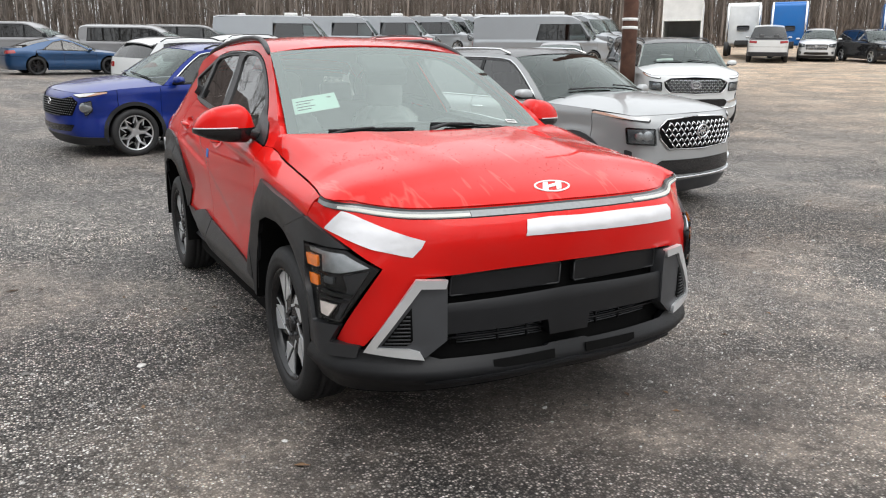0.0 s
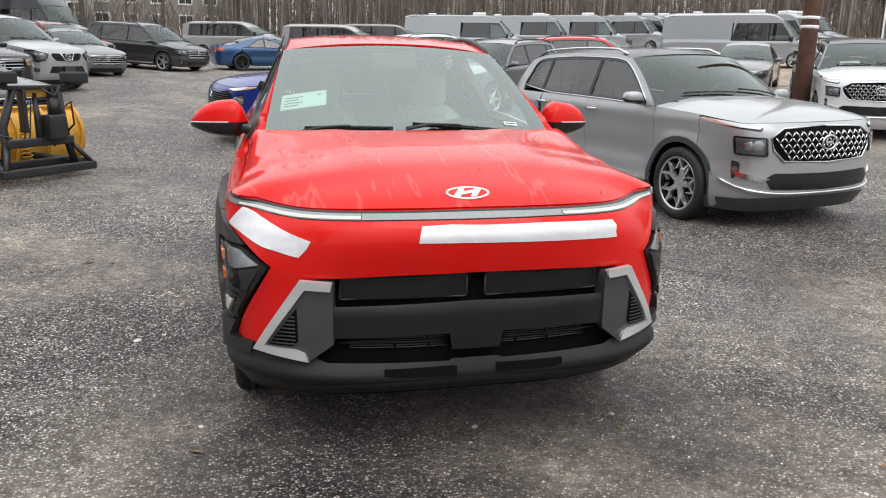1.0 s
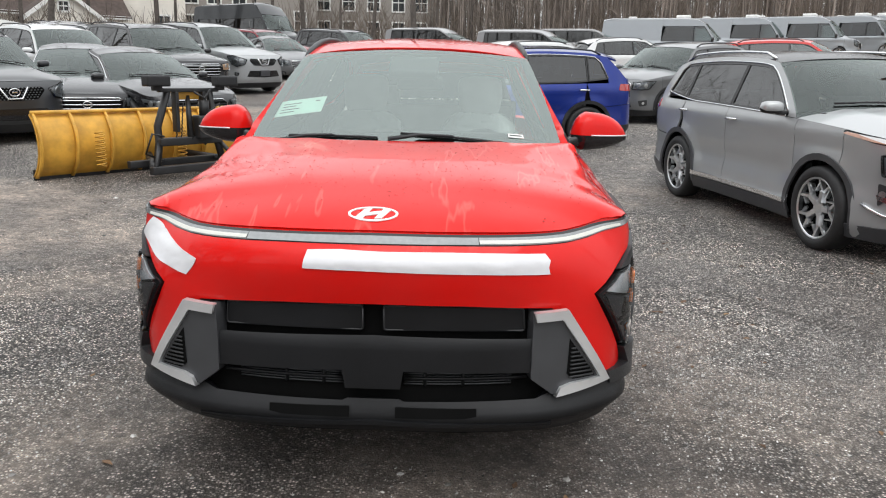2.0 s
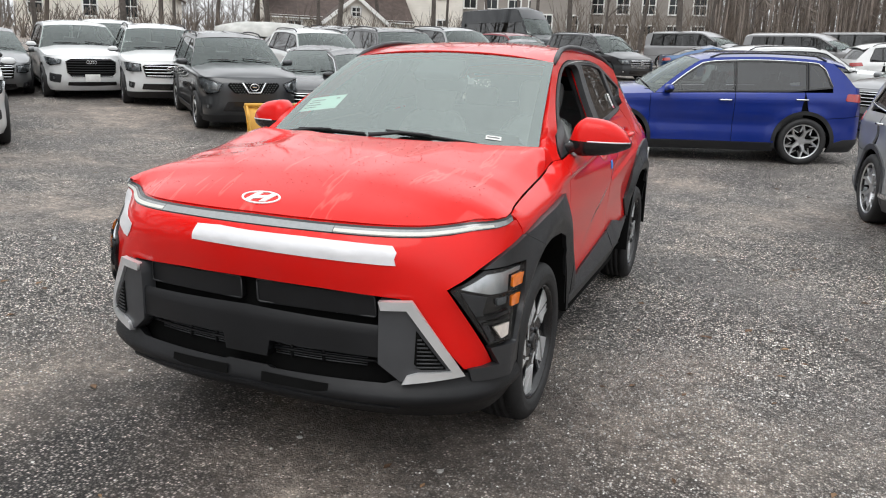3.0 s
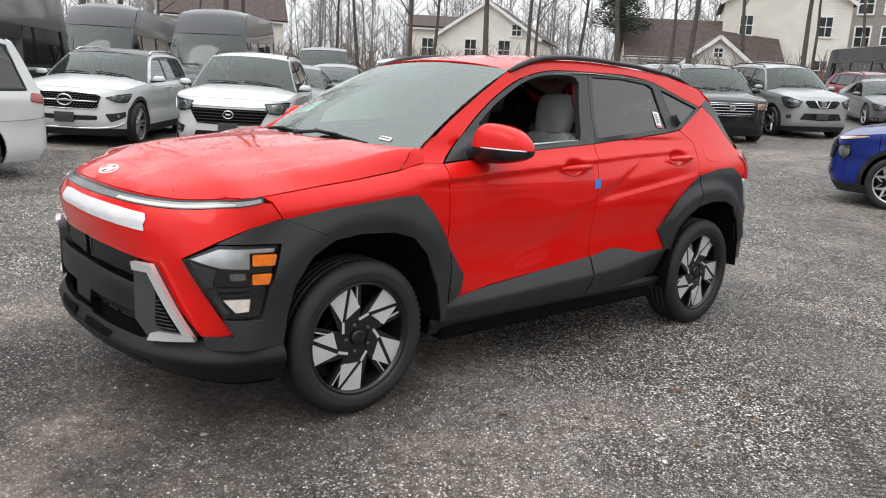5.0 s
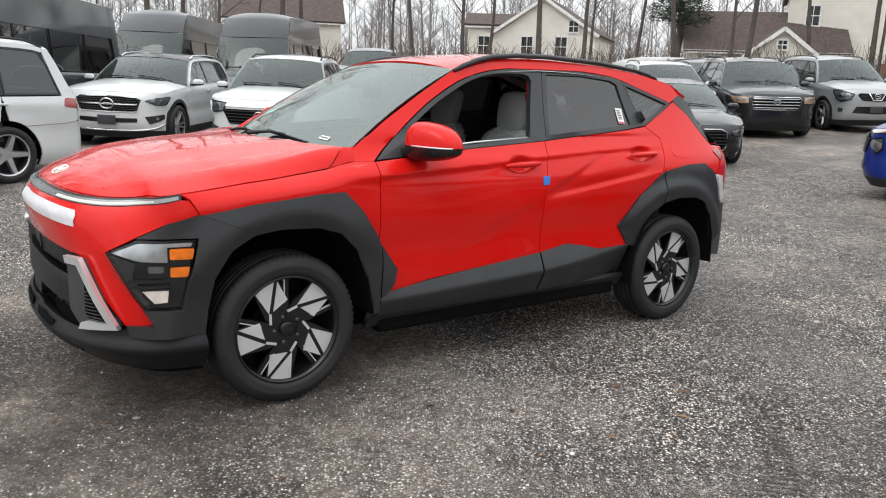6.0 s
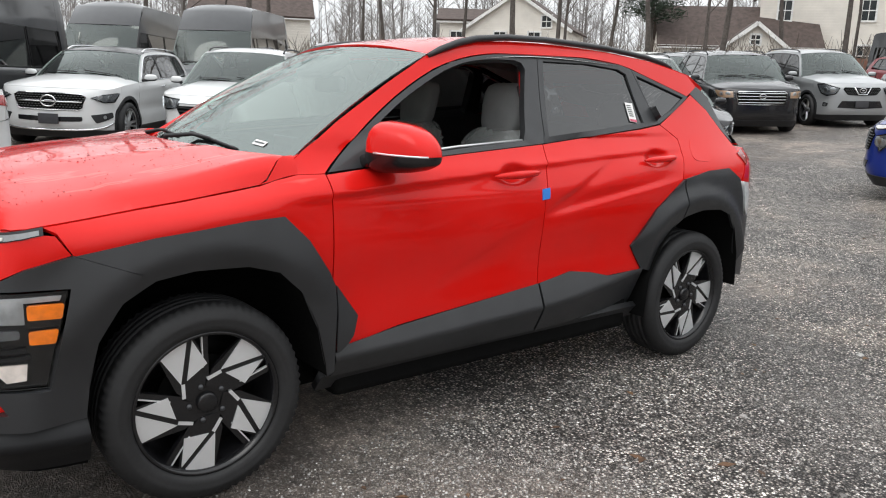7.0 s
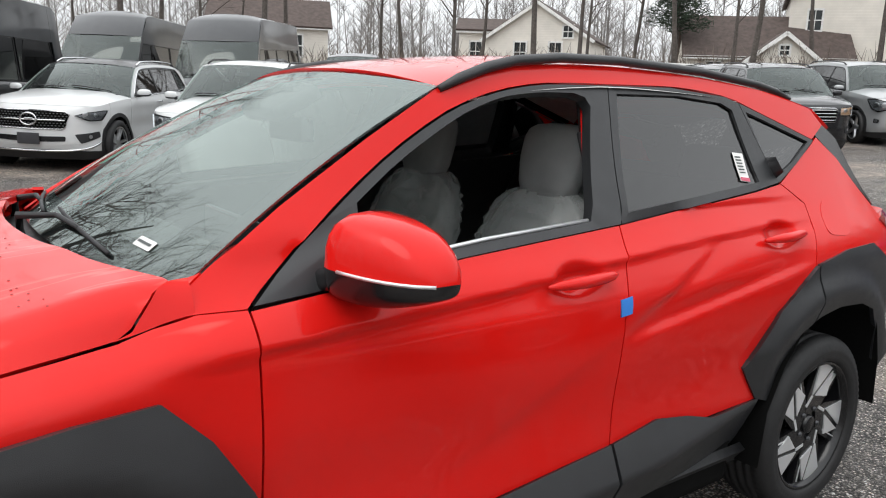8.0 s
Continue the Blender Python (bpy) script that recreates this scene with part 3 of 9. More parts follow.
    glass = M_CARDARK if privacy else M_CARGLASS
    fc = FACES[face if face != "plain" else {"van": "van"}.get(kind, "bars")]
    for sgn in (1, -1):
        mir = sgn < 0

        def panel(nm, poly, mat, off=0.0, step=(0.09, 0.06), gap=g, thick=0.02, lab="", par=car):
            return part(nm, sheet(poly, lambda u, z: flank(u, z, off), step, thick, gap, mirror=mir), mat, par, lab)
        panel("front_fender", arch(uf, ra, 180 - fa, am, 12) + ([(uA, sill)] if uA > uf + ra else []) + upper(dA, y_s0, 12), paint)
        panel("front_door", [(uA, sill), (uB, sill)] + upper(dB, dA), paint)
        if van:
            panel("sliding_door", [(uB, sill), (uC, sill)] + upper(dC, dB), paint)
        else:
            panel("rear_door", [(uB, sill)] + [q for q in arch(ur, ra, 180 - am, 100, 8) if q[0] < uC] + upper(dC, dB), paint)
        low = ([(uC, sill)] if uC < ur - ra else []) + [q for q in arch(ur, ra, 180 - am, fa, 14) if q[0] > uC]
        tail = yzp([(yr - 0.34, zq + 0.02), (yr - 0.16, zq + 0.04), (yr - 0.13, ptail)]) + (yzp([(v, tail_edge(v)) for v in np.linspace(yr - 0.2, yg + 0.05, 4)]) if yr - yg > 0.3 else [])
        rear_line = [(v, zhigh(v)) for v in np.linspace(y_dt, y_db, 6)]
        panel("quarter_panel", low + tail + yzp(D[::-1][(0 if yr - yg > 0.3 else 1):]) + yzp([(v, redge(v)) for v in np.linspace(yrr - 0.03, y_dt, 4)]) + yzp(rear_line) + yzp([(v, belt(v)) for v in np.linspace(y_db, dC, 5)] if y_db > dC + 0.05 else [(dC, belt(dC))]), paint)
        panel("roof_side", yzp(A) + yzp([(v, redge(v)) for v in np.linspace(ysf + 0.03, y_dt, 10)]) + yzp([(v, zhigh(v)) for v in np.linspace(y_dt, y0, 22)]) + yzp([(y0, belt(y0)), (ya + 0.05, belt(ya + 0.05))]), paint, 0, (0.09, 0.06), 0.001)
        cuts = [(y0, dB - 0.005), (dB + 0.005, min(dC + 0.03, y_db - 0.12)), (min(dC + 0.04, y_db - 0.11), y_db)]
        if van and not cargo:
            cuts = [(y0, dB - 0.005), (dB + 0.03, dC - 0.03), (dC + 0.03, (dC + yr) / 2 - 0.25), ((dC + yr) / 2 - 0.19, y_db)]
        if van and cargo:
            cuts = [(y0, dB - 0.005), (dB + 0.005, y_db)]
        if kind == "pickup":
            cuts = [(y0, dB - 0.005), (dB + 0.005, y_db)]
        for k, (a, b) in enumerate(cuts):
            if b - a < 0.1:
                continue
            ys_ = np.linspace(a, b, 9)
            po = yzp([(v, zlow(v)) for v in ys_] + [(v, zhigh(v)) for v in ys_[::-1]])
            pi = inset(po, 0.022)
            wf = part("window_frame", ring_of(po, pi, lambda u, z: flank(u, z, 0.003), 30, 0.02, mirror=mir), M_TRIM, car)
            part("pane", sheet(pi, lambda u, z: flank(u, z, -0.006), (0.16, 0.12), 0.003, -0.004, mirror=mir), M_CARGLASS if k == 0 else glass, wf)
        if van:
            # the tall sides above the windows
            panel("upper_side", yzp([(v, redge(v)) for v in np.linspace(yt + 0.5, y_dt, 14)]) + yzp([(v, zhigh(v)) for v in np.linspace(y_dt, yt + 0.5, 14)]), paint, -0.003, (0.25, 0.12), 0)
        if window_trim:
            lo_line = [(v, zlow(v) - 0.006) for v in np.linspace(y0 + 0.02, y_db, 14)]
            hi_line = [(v, zhigh(v) + 0.008) for v in np.linspace(y_db, y0 + 0.02, 24)]
            bmw = bmesh.new()
            tube(bmw, [Vector((sgn, 1, 1)) * flank(U_(a), b, 0.006) for a, b in (lo_line + hi_line if window_trim == "full" else hi_line)], 0.009, 5)
            part("window_trim", bmw, M_CHROME, car)
        panel("rocker_trim", [(uf + ra * 0.97, zb - 0.01), (ur - ra * 0.97, zb - 0.01), (ur - ra * 0.97, sill), (uf + ra * 0.97, sill)], trim if clad else paint, 0.008, (0.4, 0.05))
        if strip:
            panel("side_strip", [(uf + ra * 1.05, sill + 0.01), (ur - ra * 1.05, sill + 0.01), (ur - ra * 1.05, sill + 0.055), (uf + ra * 1.05, sill + 0.05)], strip, 0.022, (0.4, 0.03), 0, 0.025)
        if clad:
            for uc in (uf, ur):
                panel("arch_trim", arch(uc, ra - 0.012, 180 + aa * 0.7, -aa * 0.7, 18) + arch(uc, ra + 0.045, -aa * 0.5, 180 + aa * 0.5, 18), trim, 0.012, (0.2, 0.2), 0)
        # mirror
        ev = flank(U_(y0 + 0.05), belt(y0) + 0.02)
        ms = 1.0 if not van else 1.7
        rings = []
        for k in range(9):
            t = k / 8
            kk = (1 - abs(2 * t - 1) ** 3.0) ** 0.5 * 0.9 + 0.1
            rings.append([Vector((sgn * (ev.x + 0.035 + 0.215 * t), ev.y - 0.02 + 0.035 * t + 0.062 * kk * math.copysign(abs(math.cos(a)) ** 0.7, math.cos(a)), ev.z + 0.055 * ms + (0.064 if math.sin(a) > 0 else 0.052) * ms * kk * math.copysign(abs(math.sin(a)) ** 0.8, math.sin(a)))) for a in np.linspace(0, 2 * math.pi, 15)[:-1]])
        bmm = bmesh.new()
        vv = [[bmm.verts.new(p) for p in rg_] for rg_ in rings]
        for p, q in zip(vv, vv[1:]):
            for j in range(14):
                bmm.faces.new((p[j], p[(j + 1) % 14], q[(j + 1) % 14], q[j]))
        bmm.faces.new(vv[0]), bmm.faces.new(vv[-1])
        bmesh.ops.recalc_face_normals(bmm, faces=bmm.faces)
        for fc_ in bmm.faces:
            if fc_.calc_center_median().z < ev.z + 0.04 * ms:
                fc_.material_index = 1
        mirror_ob = part("door_mirror", bmm, [paint if not van else M_BLACK, M_BLACK], car)
        part("mirror_arm", box(sgn * (ev.x + 0.03), ev.y, ev.z + 0.01, 0.12, 0.06, 0.035, 0.012), M_BLACK, mirror_ob)
        for yy in ((dB - 0.14, dC - 0.05) if not van else (dB - 0.14,)):
            zz = fy(yy) + 0.035
            p = [flank(U_(yy + k), zz, o_) for k, o_ in ((-0.1, 0.004), (-0.075, 0.024), (0.0, 0.03), (0.075, 0.024), (0.1, 0.004))]
            bmm = bmesh.new()
            tube(bmm, [Vector((sgn, 1, 1)) * q for q in p], [0.010, 0.013, 0.014, 0.013, 0.010], 7)
            part("door_handle", bmm, M_CHROME if window_trim else paint, car)
        # lamps
        for key in ("lamp", "lamp2"):
            if key not in fc:
                continue
            hl = half_poly(fc[key], hf)
            rl = rounded(hl, 0.018, 2)
            lampf = panel("headlight", rl, M_TRIM, 0.006, (0.06, 0.05), 0, 0.012)
            cu, cz = sum(p[0] for p in hl) / len(hl), sum(p[1] for p in hl) / len(hl)
            if key == "lamp" and "strip" in fc:
                k2 = [(cu + (a - cu) * 0.96, cz + (b - cz) * 0.7) for a, b in hl]
                panel("lamp_strip", k2, M_DRLWHITE if lamp_tint is None else lamp_tint, 0.009, (0.06, 0.03), 0, 0.004, par=lampf)
                ua = [k2[3], k2[4], tuple(Vector(k2[4]).lerp(Vector(k2[5]), 0.4)), tuple(Vector(k2[2]).lerp(Vector(k2[1]), 0.4)), k2[2]]
                panel("amber_lens", ua[::-1], M_PALEAMBER, 0.012, (0.06, 0.03), 0, 0.004, par=lampf)
                continue
            ulo, uhi = min(p[0] for p in hl), max(p[0] for p in hl)
            zlo_, zhi_ = min(p[1] for p in hl), max(p[1] for p in hl)
            k2 = [(cu + (a - cu) * 0.86, cz + (b - cz) * 0.80) for a, b in hl]
            panel("reflector_bed", k2, lamp_tint or M_DIMLENS, 0.010, (0.06, 0.05), 0, 0.004, par=lampf)
            for kx, rad_ in ((0.28, 0.30), (0.56, 0.26)):
                bu = ulo + (uhi - ulo) * kx
                rb_ = min((zhi_ - zlo_) * rad_, 0.07)
                bmb = bmesh.new()
                bmesh.ops.create_uvsphere(bmb, u_segments=12, v_segments=6, radius=rb_)
                ctr = flank(bu, cz, 0.006)
                n1 = (flank(bu, cz, 0.1) - flank(bu, cz, 0)).normalized()
                for v in bmb.verts:
                    v.co -= n1 * v.co.dot(n1) * 0.88
                    v.co += ctr
                    v.co.x *= sgn
                if mir:
                    bmesh.ops.reverse_faces(bmb, faces=bmb.faces[:])
                part("reflector", bmb, M_BOWL, lampf)
            panel("lamp_cover", rl, M_COVER, 0.022, (0.06, 0.05), 0, 0.016, par=lampf)
        if "fog" in fc:
            fg = panel("fog_pocket", rounded(half_poly(fc["fog"], hf), 0.02, 2), M_BLACK, 0.007, (0.08, 0.06), 0, 0.012)
            cu, cz = sum(p[0] for p in fc["fog"]) / 4, hf + sum(p[1] for p in fc["fog"]) / 4
            panel("fog_lamp", [(cu + 0.03 * math.cos(a), cz + 0.028 * math.sin(a)) for a in np.linspace(0, 2 * math.pi, 11)[:-1]], M_BOWL, 0.014, (0.05, 0.05), 0, 0.006, par=fg)
        tz = belt(yr) - 0.10
        u3, u4 = U_(yr - 0.36), sk.urx(0.55 * hw)
        tl4 = [(u3, tz - 0.03), (u4 if kind != "minivan" else sk.urx(0.8 * hw), tz - 0.08), (u4 if kind != "minivan" else sk.urx(0.8 * hw), tz + 0.05), (u3 + 0.05, tz + 0.075)]
        if van:
            tl4 = [(U_(yr - 0.03), 0.75), (sk.urx(0.9 * hw), 0.75), (sk.urx(0.9 * hw), 1.15), (U_(yr - 0.03), 1.15)]
        panel("tail_light", rounded(tl4, 0.03), M_TAIL, 0.008, (0.08, 0.06), 0)
        if rails and kind in ("suv", "minivan"):
            ys_ = np.linspace(ysf + 0.15, yrr - 0.12, 12)
            pr = []
            for i, v in enumerate(ys_):
                e = flank(U_(v), redge(v))
                pr.append(Vector((sgn * (e.x - 0.035), v, redge(v) + 0.012 + (0.040 if 0 < i < 11 else 0.0))))
            part("roof_rail", tube(bmesh.new(), pr, 0.015, 6), M_CHROME if window_trim == "full" else M_BLACK, car)
        part("door_lining", sheet(yzp([(dA + 0.05, 0.5), (dC, 0.5), (dC, belt(dC)), (y0, belt(y0))]), lambda u, z: flank(u, z, -0.05), (0.3, 0.2), 0.01, mirror=mir), M_CABIN, car)
        if not van:
            bms = box(sgn * 0.36 * hw / 0.93, 0.05 + ya * 0.25, zb + 0.42, 0.48, 0.5, 0.18, 0.05)
            lean_m = Euler((radians(-16), 0, 0)).to_matrix()
            block(bms, sgn * 0.36 * hw / 0.93, 0.34 + ya * 0.25, hd - 0.16, 0.46, 0.14, 0.62, 0.05, lean_m)
            block(bms, sgn * 0.36 * hw / 0.93, 0.44 + ya * 0.25, hd + 0.22, 0.26, 0.09, 0.17, 0.035, lean_m)
            part("front_seat", bms, M_CABINSEAT, car)
    # bumpers
    bump = arch(uf, ra, 180 + aa, 180 - fa, 8)
    topf = yzp([(v, seam(v)) for v in np.linspace(y_s0, yf + 0.3, 5)]) + [(U_(yf + 0.3) * k / 8, hf) for k in range(7, 0, -1)]
    poly = bump + topf + [(0, hf)] + [(-a, b) for a, b in topf[::-1]] + [(-u, z) for u, z in bump[::-1]]
    part("front_bumper", sheet(poly, lambda u, z: flank(u, z, 0.0), (0.1, 0.05), 0.02, g), paint, car)

    def fold(fn):
        return lambda u, z: fn(u, z) if u <= UE_ else Vector((-1, 1, 1)) * fn(2 * UE_ - u, z)

    def tail_poly_(half):
        return half + [(2 * UE_ - u, z) for u, z in half[::-1] if u < UE_ - 1e-6]
    rb = arch(ur, ra, -aa, fa, 8)
    part("rear_bumper", sheet(tail_poly_([(UE_, zb)] + rb + yzp([(yr - 0.34, zq + 0.02), (yr - 0.16, zq + 0.04)]) + [(UE_, zq + 0.04)]), fold(lambda u, z: flank(u, z, 0.002)), (0.14, 0.08), 0.02, g), paint, car)
    part("tailgate", sheet(tail_poly_([(UE_, zq + 0.045)] + yzp([(yr - 0.155, zq + 0.045), (yr - 0.125, ptail)]) + [(UE_, ptail)]), fold(lambda u, z: flank(u, z, 0.0)), (0.14, 0.08), 0.02, g), paint, car)
    if clad:
        part("rear_lower_bumper", sheet(tail_poly_([(UE_, zb - 0.01)] + rb[:3] + yzp([(yr - 0.3, zb + 0.2)]) + [(UE_, zb + 0.2)]), fold(lambda u, z: flank(u, z, 0.012)), (0.14, 0.1), 0.02), trim, car)
    # hood, windshield, roof, rear glass
    ue = U_(yf + 0.3)
    E = [flank(ue * k / 12, hf) for k in range(1, 13)] + [flank(U_(v), seam(v)) for v in np.linspace(yf + 0.38, ya - 0.01, 12)]
    hc = knots((yf - 0.1, hf - 0.05), (E[0].y, hf + 0.004), (yf + 0.3, hf + 0.075), (yf + 0.6, (hf + zc) / 2 + 0.035), (yc, zc), (yc + 0.3, zc + 0.02))
    C = []
    for k, e in enumerate(E):
        bow = back_set * max(0, (e.y - yf - 0.35) / (ya - yf - 0.35)) ** 1.5
        C.append(Vector((0, e.y - bow, max(e.z + 0.0005, hc(e.y - bow)))))
    rows = span_rows(E, C, 16, 3.0)
    for rw in rows:
        for p in rw:
            t = max(0, min(1, (p.y - yf - 0.3) / 0.4))
            p.z += 0.012 * t * math.exp(-((abs(p.x) - 0.58 * hw) / 0.06) ** 2)
    part("hood", strip_grid(rows, 0.02), paint, car)
    Ea = [flank(U_(a), b, -0.004) for a, b in A]
    Ca = [Vector((0, yc + 0.02 + (yt - yc) * t, zc + (rmid(yt) - zc) * t + 0.035 * math.sin(math.pi * t))) for t in np.linspace(0, 1, 10)]
    ws = part("windshield", strip_grid(span_rows(Ea, Ca, 14, 2.4), 0.004), M_CARSHIELD, car)
    for a, b in ((0, 2), (8, 10)):
        sub = [(Ea[0].lerp(Ea[1], k * 0.6), Ca[0].lerp(Ca[1], k * 0.6)) for k in (0, 1)] if a == 0 else [(Ea[8].lerp(Ea[9], k), Ca[8].lerp(Ca[9], k)) for k in (0.6, 1)]
        part("frit_band", strip_grid(span_rows([q[0] + Vector((0, 0.004, -0.006)) for q in sub], [q[1] + Vector((0, 0.004, -0.006)) for q in sub], 14, 2.4)), M_SHELL, ws)
    pm = Ca[7] + Vector((0, 0.05, -0.06))
    part("inside_mirror", box(0, pm.y, pm.z, 0.24, 0.03, 0.07, 0.02), M_CABIN, ws)
    part("cowl", strip_grid(span_rows([E[-1] + Vector((0, -0.03, -0.012)), Ea[0] + Vector((0, 0.03, -0.004))], [C[-1] + Vector((0, -0.03, -0.02)), Ca[0] + Vector((0, 0.03, -0.004))], 14, 2.4)), M_BLACK, car)
    yr_ = np.linspace(ysf, yrr, 14)
    Er = [flank(U_(v), redge(v)) for v in yr_]
    Cr = [Vector((0, v - 0.12 * max(0, 1 - i / 4) + 0.06 * max(0, (i - 9) / 4), rmid(min(max(v - 0.12 * max(0, 1 - i / 4), yt), yrr)))) for i, v in enumerate(yr_)]
    part("roof", strip_grid(span_rows(Er, Cr, 16, 2.6), 0.02), M_TRIM if black_roof else paint, car)
    Ed = [flank(U_(a), b, -0.004) for a, b in D]
    tb = flank(UE_, zg)
    yb_ = tb.y if yr - yg < 0.3 else yg + 0.12
    Cd = [Vector((0, yrr + 0.06 + (yb_ - yrr - 0.06) * t, rmid(yrr) + (zg - rmid(yrr)) * t + 0.03 * math.sin(math.pi * t))) for t in np.linspace(0, 1, 8)]
    part("rear_window", strip_grid(span_rows(Ed, Cd, 14, 2.4), 0.004), glass if not van else paint, car)
    if yr - yg > 0.3:
        ed = [flank(U_(v), tail_edge(v)) for v in np.linspace(yg, yr - 0.125, 8)]
        cd = [Vector((0, yb_ + (flank(UE_, ptail).y - yb_) * t, zg + (ptail - zg) * t + 0.012 * math.sin(math.pi * t))) for t in np.linspace(0, 1, 8)]
        part("boot_lid" if kind == "sedan" else "bed_cover", strip_grid(span_rows(ed, cd, 14, 2.4), 0.02), paint if kind == "sedan" else M_BLACK, car)
    if kind == "suv":
        sp = [[Vector((e.x * 0.96 * s, yrr + 0.02 + 0.20 * t - 0.05 * s * s, rmid(yrr) - 0.06 * t - crown * abs(s) ** 2.4 + 0.012)) for s in np.linspace(-1, 1, 13)] for e in [Er[-1]] for t in (0, 0.5, 1)]
        part("spoiler", strip_grid(sp, 0.03), paint, car)
    # front openings: dark sheets on the skin standing in for shade; and their bars
    if "intake" in fc:
        part("lower_intake", sheet(rounded(half_poly(fc["intake"], hf), 0.02, 2), lambda u, z: flank(u, z, 0.006), (0.08, 0.05), 0.012), M_TRIM, car)
    if "grille" in fc:
        gp = half_poly(fc["grille"], hf)
        gr_ob = part("grille", sheet(rounded(gp, 0.02, 2), lambda u, z: flank(u, z, 0.006), (0.06, 0.04), 0.012), M_SHELL, car)
        gz0, gz1 = min(p[1] for p in gp), max(p[1] for p in gp)
        gcy = sum(p[1] for p in gp) / len(gp)

        def inside(u, z):
            hit = False
            for (ax_, az_), (bx_, bz_) in zip(gp, gp[1:] + gp[:1]):
                if (az_ > z) != (bz_ > z) and u < ax_ + (z - az_) * (bx_ - ax_) / (bz_ - az_):
                    hit = not hit
            return hit
        umax = max(p[0] for p in gp)
        bright = M_CHROME if fc.get("bar") else M_BLACK
        if fc["style"] == "bars":
            nb = fc.get("nbars", 4)
            for i in range(nb):
                z = gz0 + (gz1 - gz0) * (i + 0.7) / (nb + 0.3)
                us_ = [u for u in np.linspace(-umax, umax, 33) if inside(u, z)]
                if len(us_) > 2:
                    part("grille_bar", tube(bmesh.new(), [flank(u, z, 0.016) for u in us_], 0.011 if fc.get("bar") else 0.008, 5), bright, gr_ob)
        else:
            # a lattice of short links or studs
            bmg = bmesh.new()
            step_u, step_z = (0.085, 0.052) if fc["style"] == "mesh" else (0.05, 0.034)
            for i in range(-10 if fc["style"] == "mesh" else -16, 17):
                for j in range(12):
                    z = gz0 + step_z * (j + 0.5)
                    u = step_u * (i + (0.5 if j % 2 else 0))
                    if not (inside(u - 0.012, z) and inside(u + 0.012, z)):
                        continue
                    if fc["style"] == "mesh":
                        for du, dz in ((step_u / 2, step_z), (-step_u / 2, step_z)):
                            if inside(u + du, z + dz):
                                a, b = flank(u + du * 0.1, z + dz * 0.1, 0.016), flank(u + du * 0.9, z + dz * 0.9, 0.016)
                                tube(bmg, [a, a.lerp(b, 0.5) + Vector((0, -0.006, 0)), b], [0.006, 0.009, 0.006], 4)
                    else:
                        c = flank(u, z, 0.012)
                        block(bmg, c.x, c.y, c.z, 0.02, 0.012, 0.012)
            tagged(part("grille_lattice", bmg, M_CHROME if fc["style"] == "mesh" else M_DARKMETAL, gr_ob), kind="stuff")
            if fc.get("bar"):
                part("grille_bar", tube(bmesh.new(), [flank(u, (gz0 + gz1) / 2, 0.02) for u in np.linspace(-umax * 0.9, umax * 0.9, 17)], 0.012, 6), M_CHROME, gr_ob)
        if fc.get("surround"):
            part("grille_surround", tube(bmesh.new(), [flank(u, z, 0.012) for u, z in gp + gp[:1]], 0.010, 6), M_CHROME if face != "wedge" else M_TRIM, gr_ob)
        if fc.get("top_bar"):
            part("grille_wing", sheet(half_poly(fc["top_bar"], hf), lambda u, z: flank(u, z, 0.014), (0.08, 0.04), 0.015), M_CHROME if kind != "pickup" else M_BLACK, gr_ob)
        if fc.get("vee"):
            part("grille_vee", tube(bmesh.new(), [flank(s_, z, 0.022) for s_, z in ((-0.20, gz1), (-0.10, gz0 + 0.03), (0.10, gz0 + 0.03), (0.20, gz1))], 0.015, 6), M_CHROME, gr_ob)
        bc = flank(0, gcy + 0.01, 0.026)
        if fc.get("badge"):
            bmg = bmesh.new()
            rb_ = fc["badge"]
            ringp = [bc + Vector((rb_ * 1.15 * math.cos(a), 0, rb_ * 0.85 * math.sin(a))) for a in np.linspace(0, 2 * math.pi, 19)]
            tube(bmg, ringp, rb_ * 0.14, 6, cap=False)
            block(bmg, bc.x, bc.y, bc.z, rb_ * 1.2, 0.012, rb_ * 0.35, 0.004)
            part("badge", bmg, M_CHROME, car)
        if fc.get("rings"):
            bmg = bmesh.new()
            for k in range(4):
                tube(bmg, [flank(0, hf - 0.13, 0.028) + Vector((0.048 * (k - 1.5) + 0.033 * math.cos(a), 0, 0.033 * math.sin(a))) for a in np.linspace(0, 2 * math.pi, 15)], 0.005, 5, cap=False)
            part("badge", bmg, M_CHROME, car)
    if fc.get("chin"):
        part("chin_trim", tube(bmesh.new(), [flank(us0 * 0.80 * k / 12, hf - 0.645 + 0.13 * (abs(k) / 12) ** 4, 0.014) for k in range(-12, 13)], 0.016, 6), fc["chin"], car)
    if fc.get("blade"):
        for s_ in (1, -1):
            part("bumper_blade", sheet([(0.62, hf - 0.50), (0.70, hf - 0.53), (0.97, hf - 0.47), (0.99, hf - 0.43)], lambda u, z: flank(u, z, 0.016), (0.08, 0.05), 0.02, mirror=s_ < 0), M_CHROME, car)
    if clad:
        lowf = [(-us0 + 0.03, zb - 0.01), (us0 - 0.03, zb - 0.01), (us0 - 0.03, zb + 0.10), (sk.ux(0.5 * hw), zb + 0.13), (-sk.ux(0.5 * hw), zb + 0.13), (-us0 + 0.03, zb + 0.10)]
        part("lower_bumper", sheet(lowf, lambda u, z: flank(u, z, 0.010), (0.12, 0.06), 0.012), trim, car)
    if plate:
        p = flank(0, hf - 0.47, 0.03)
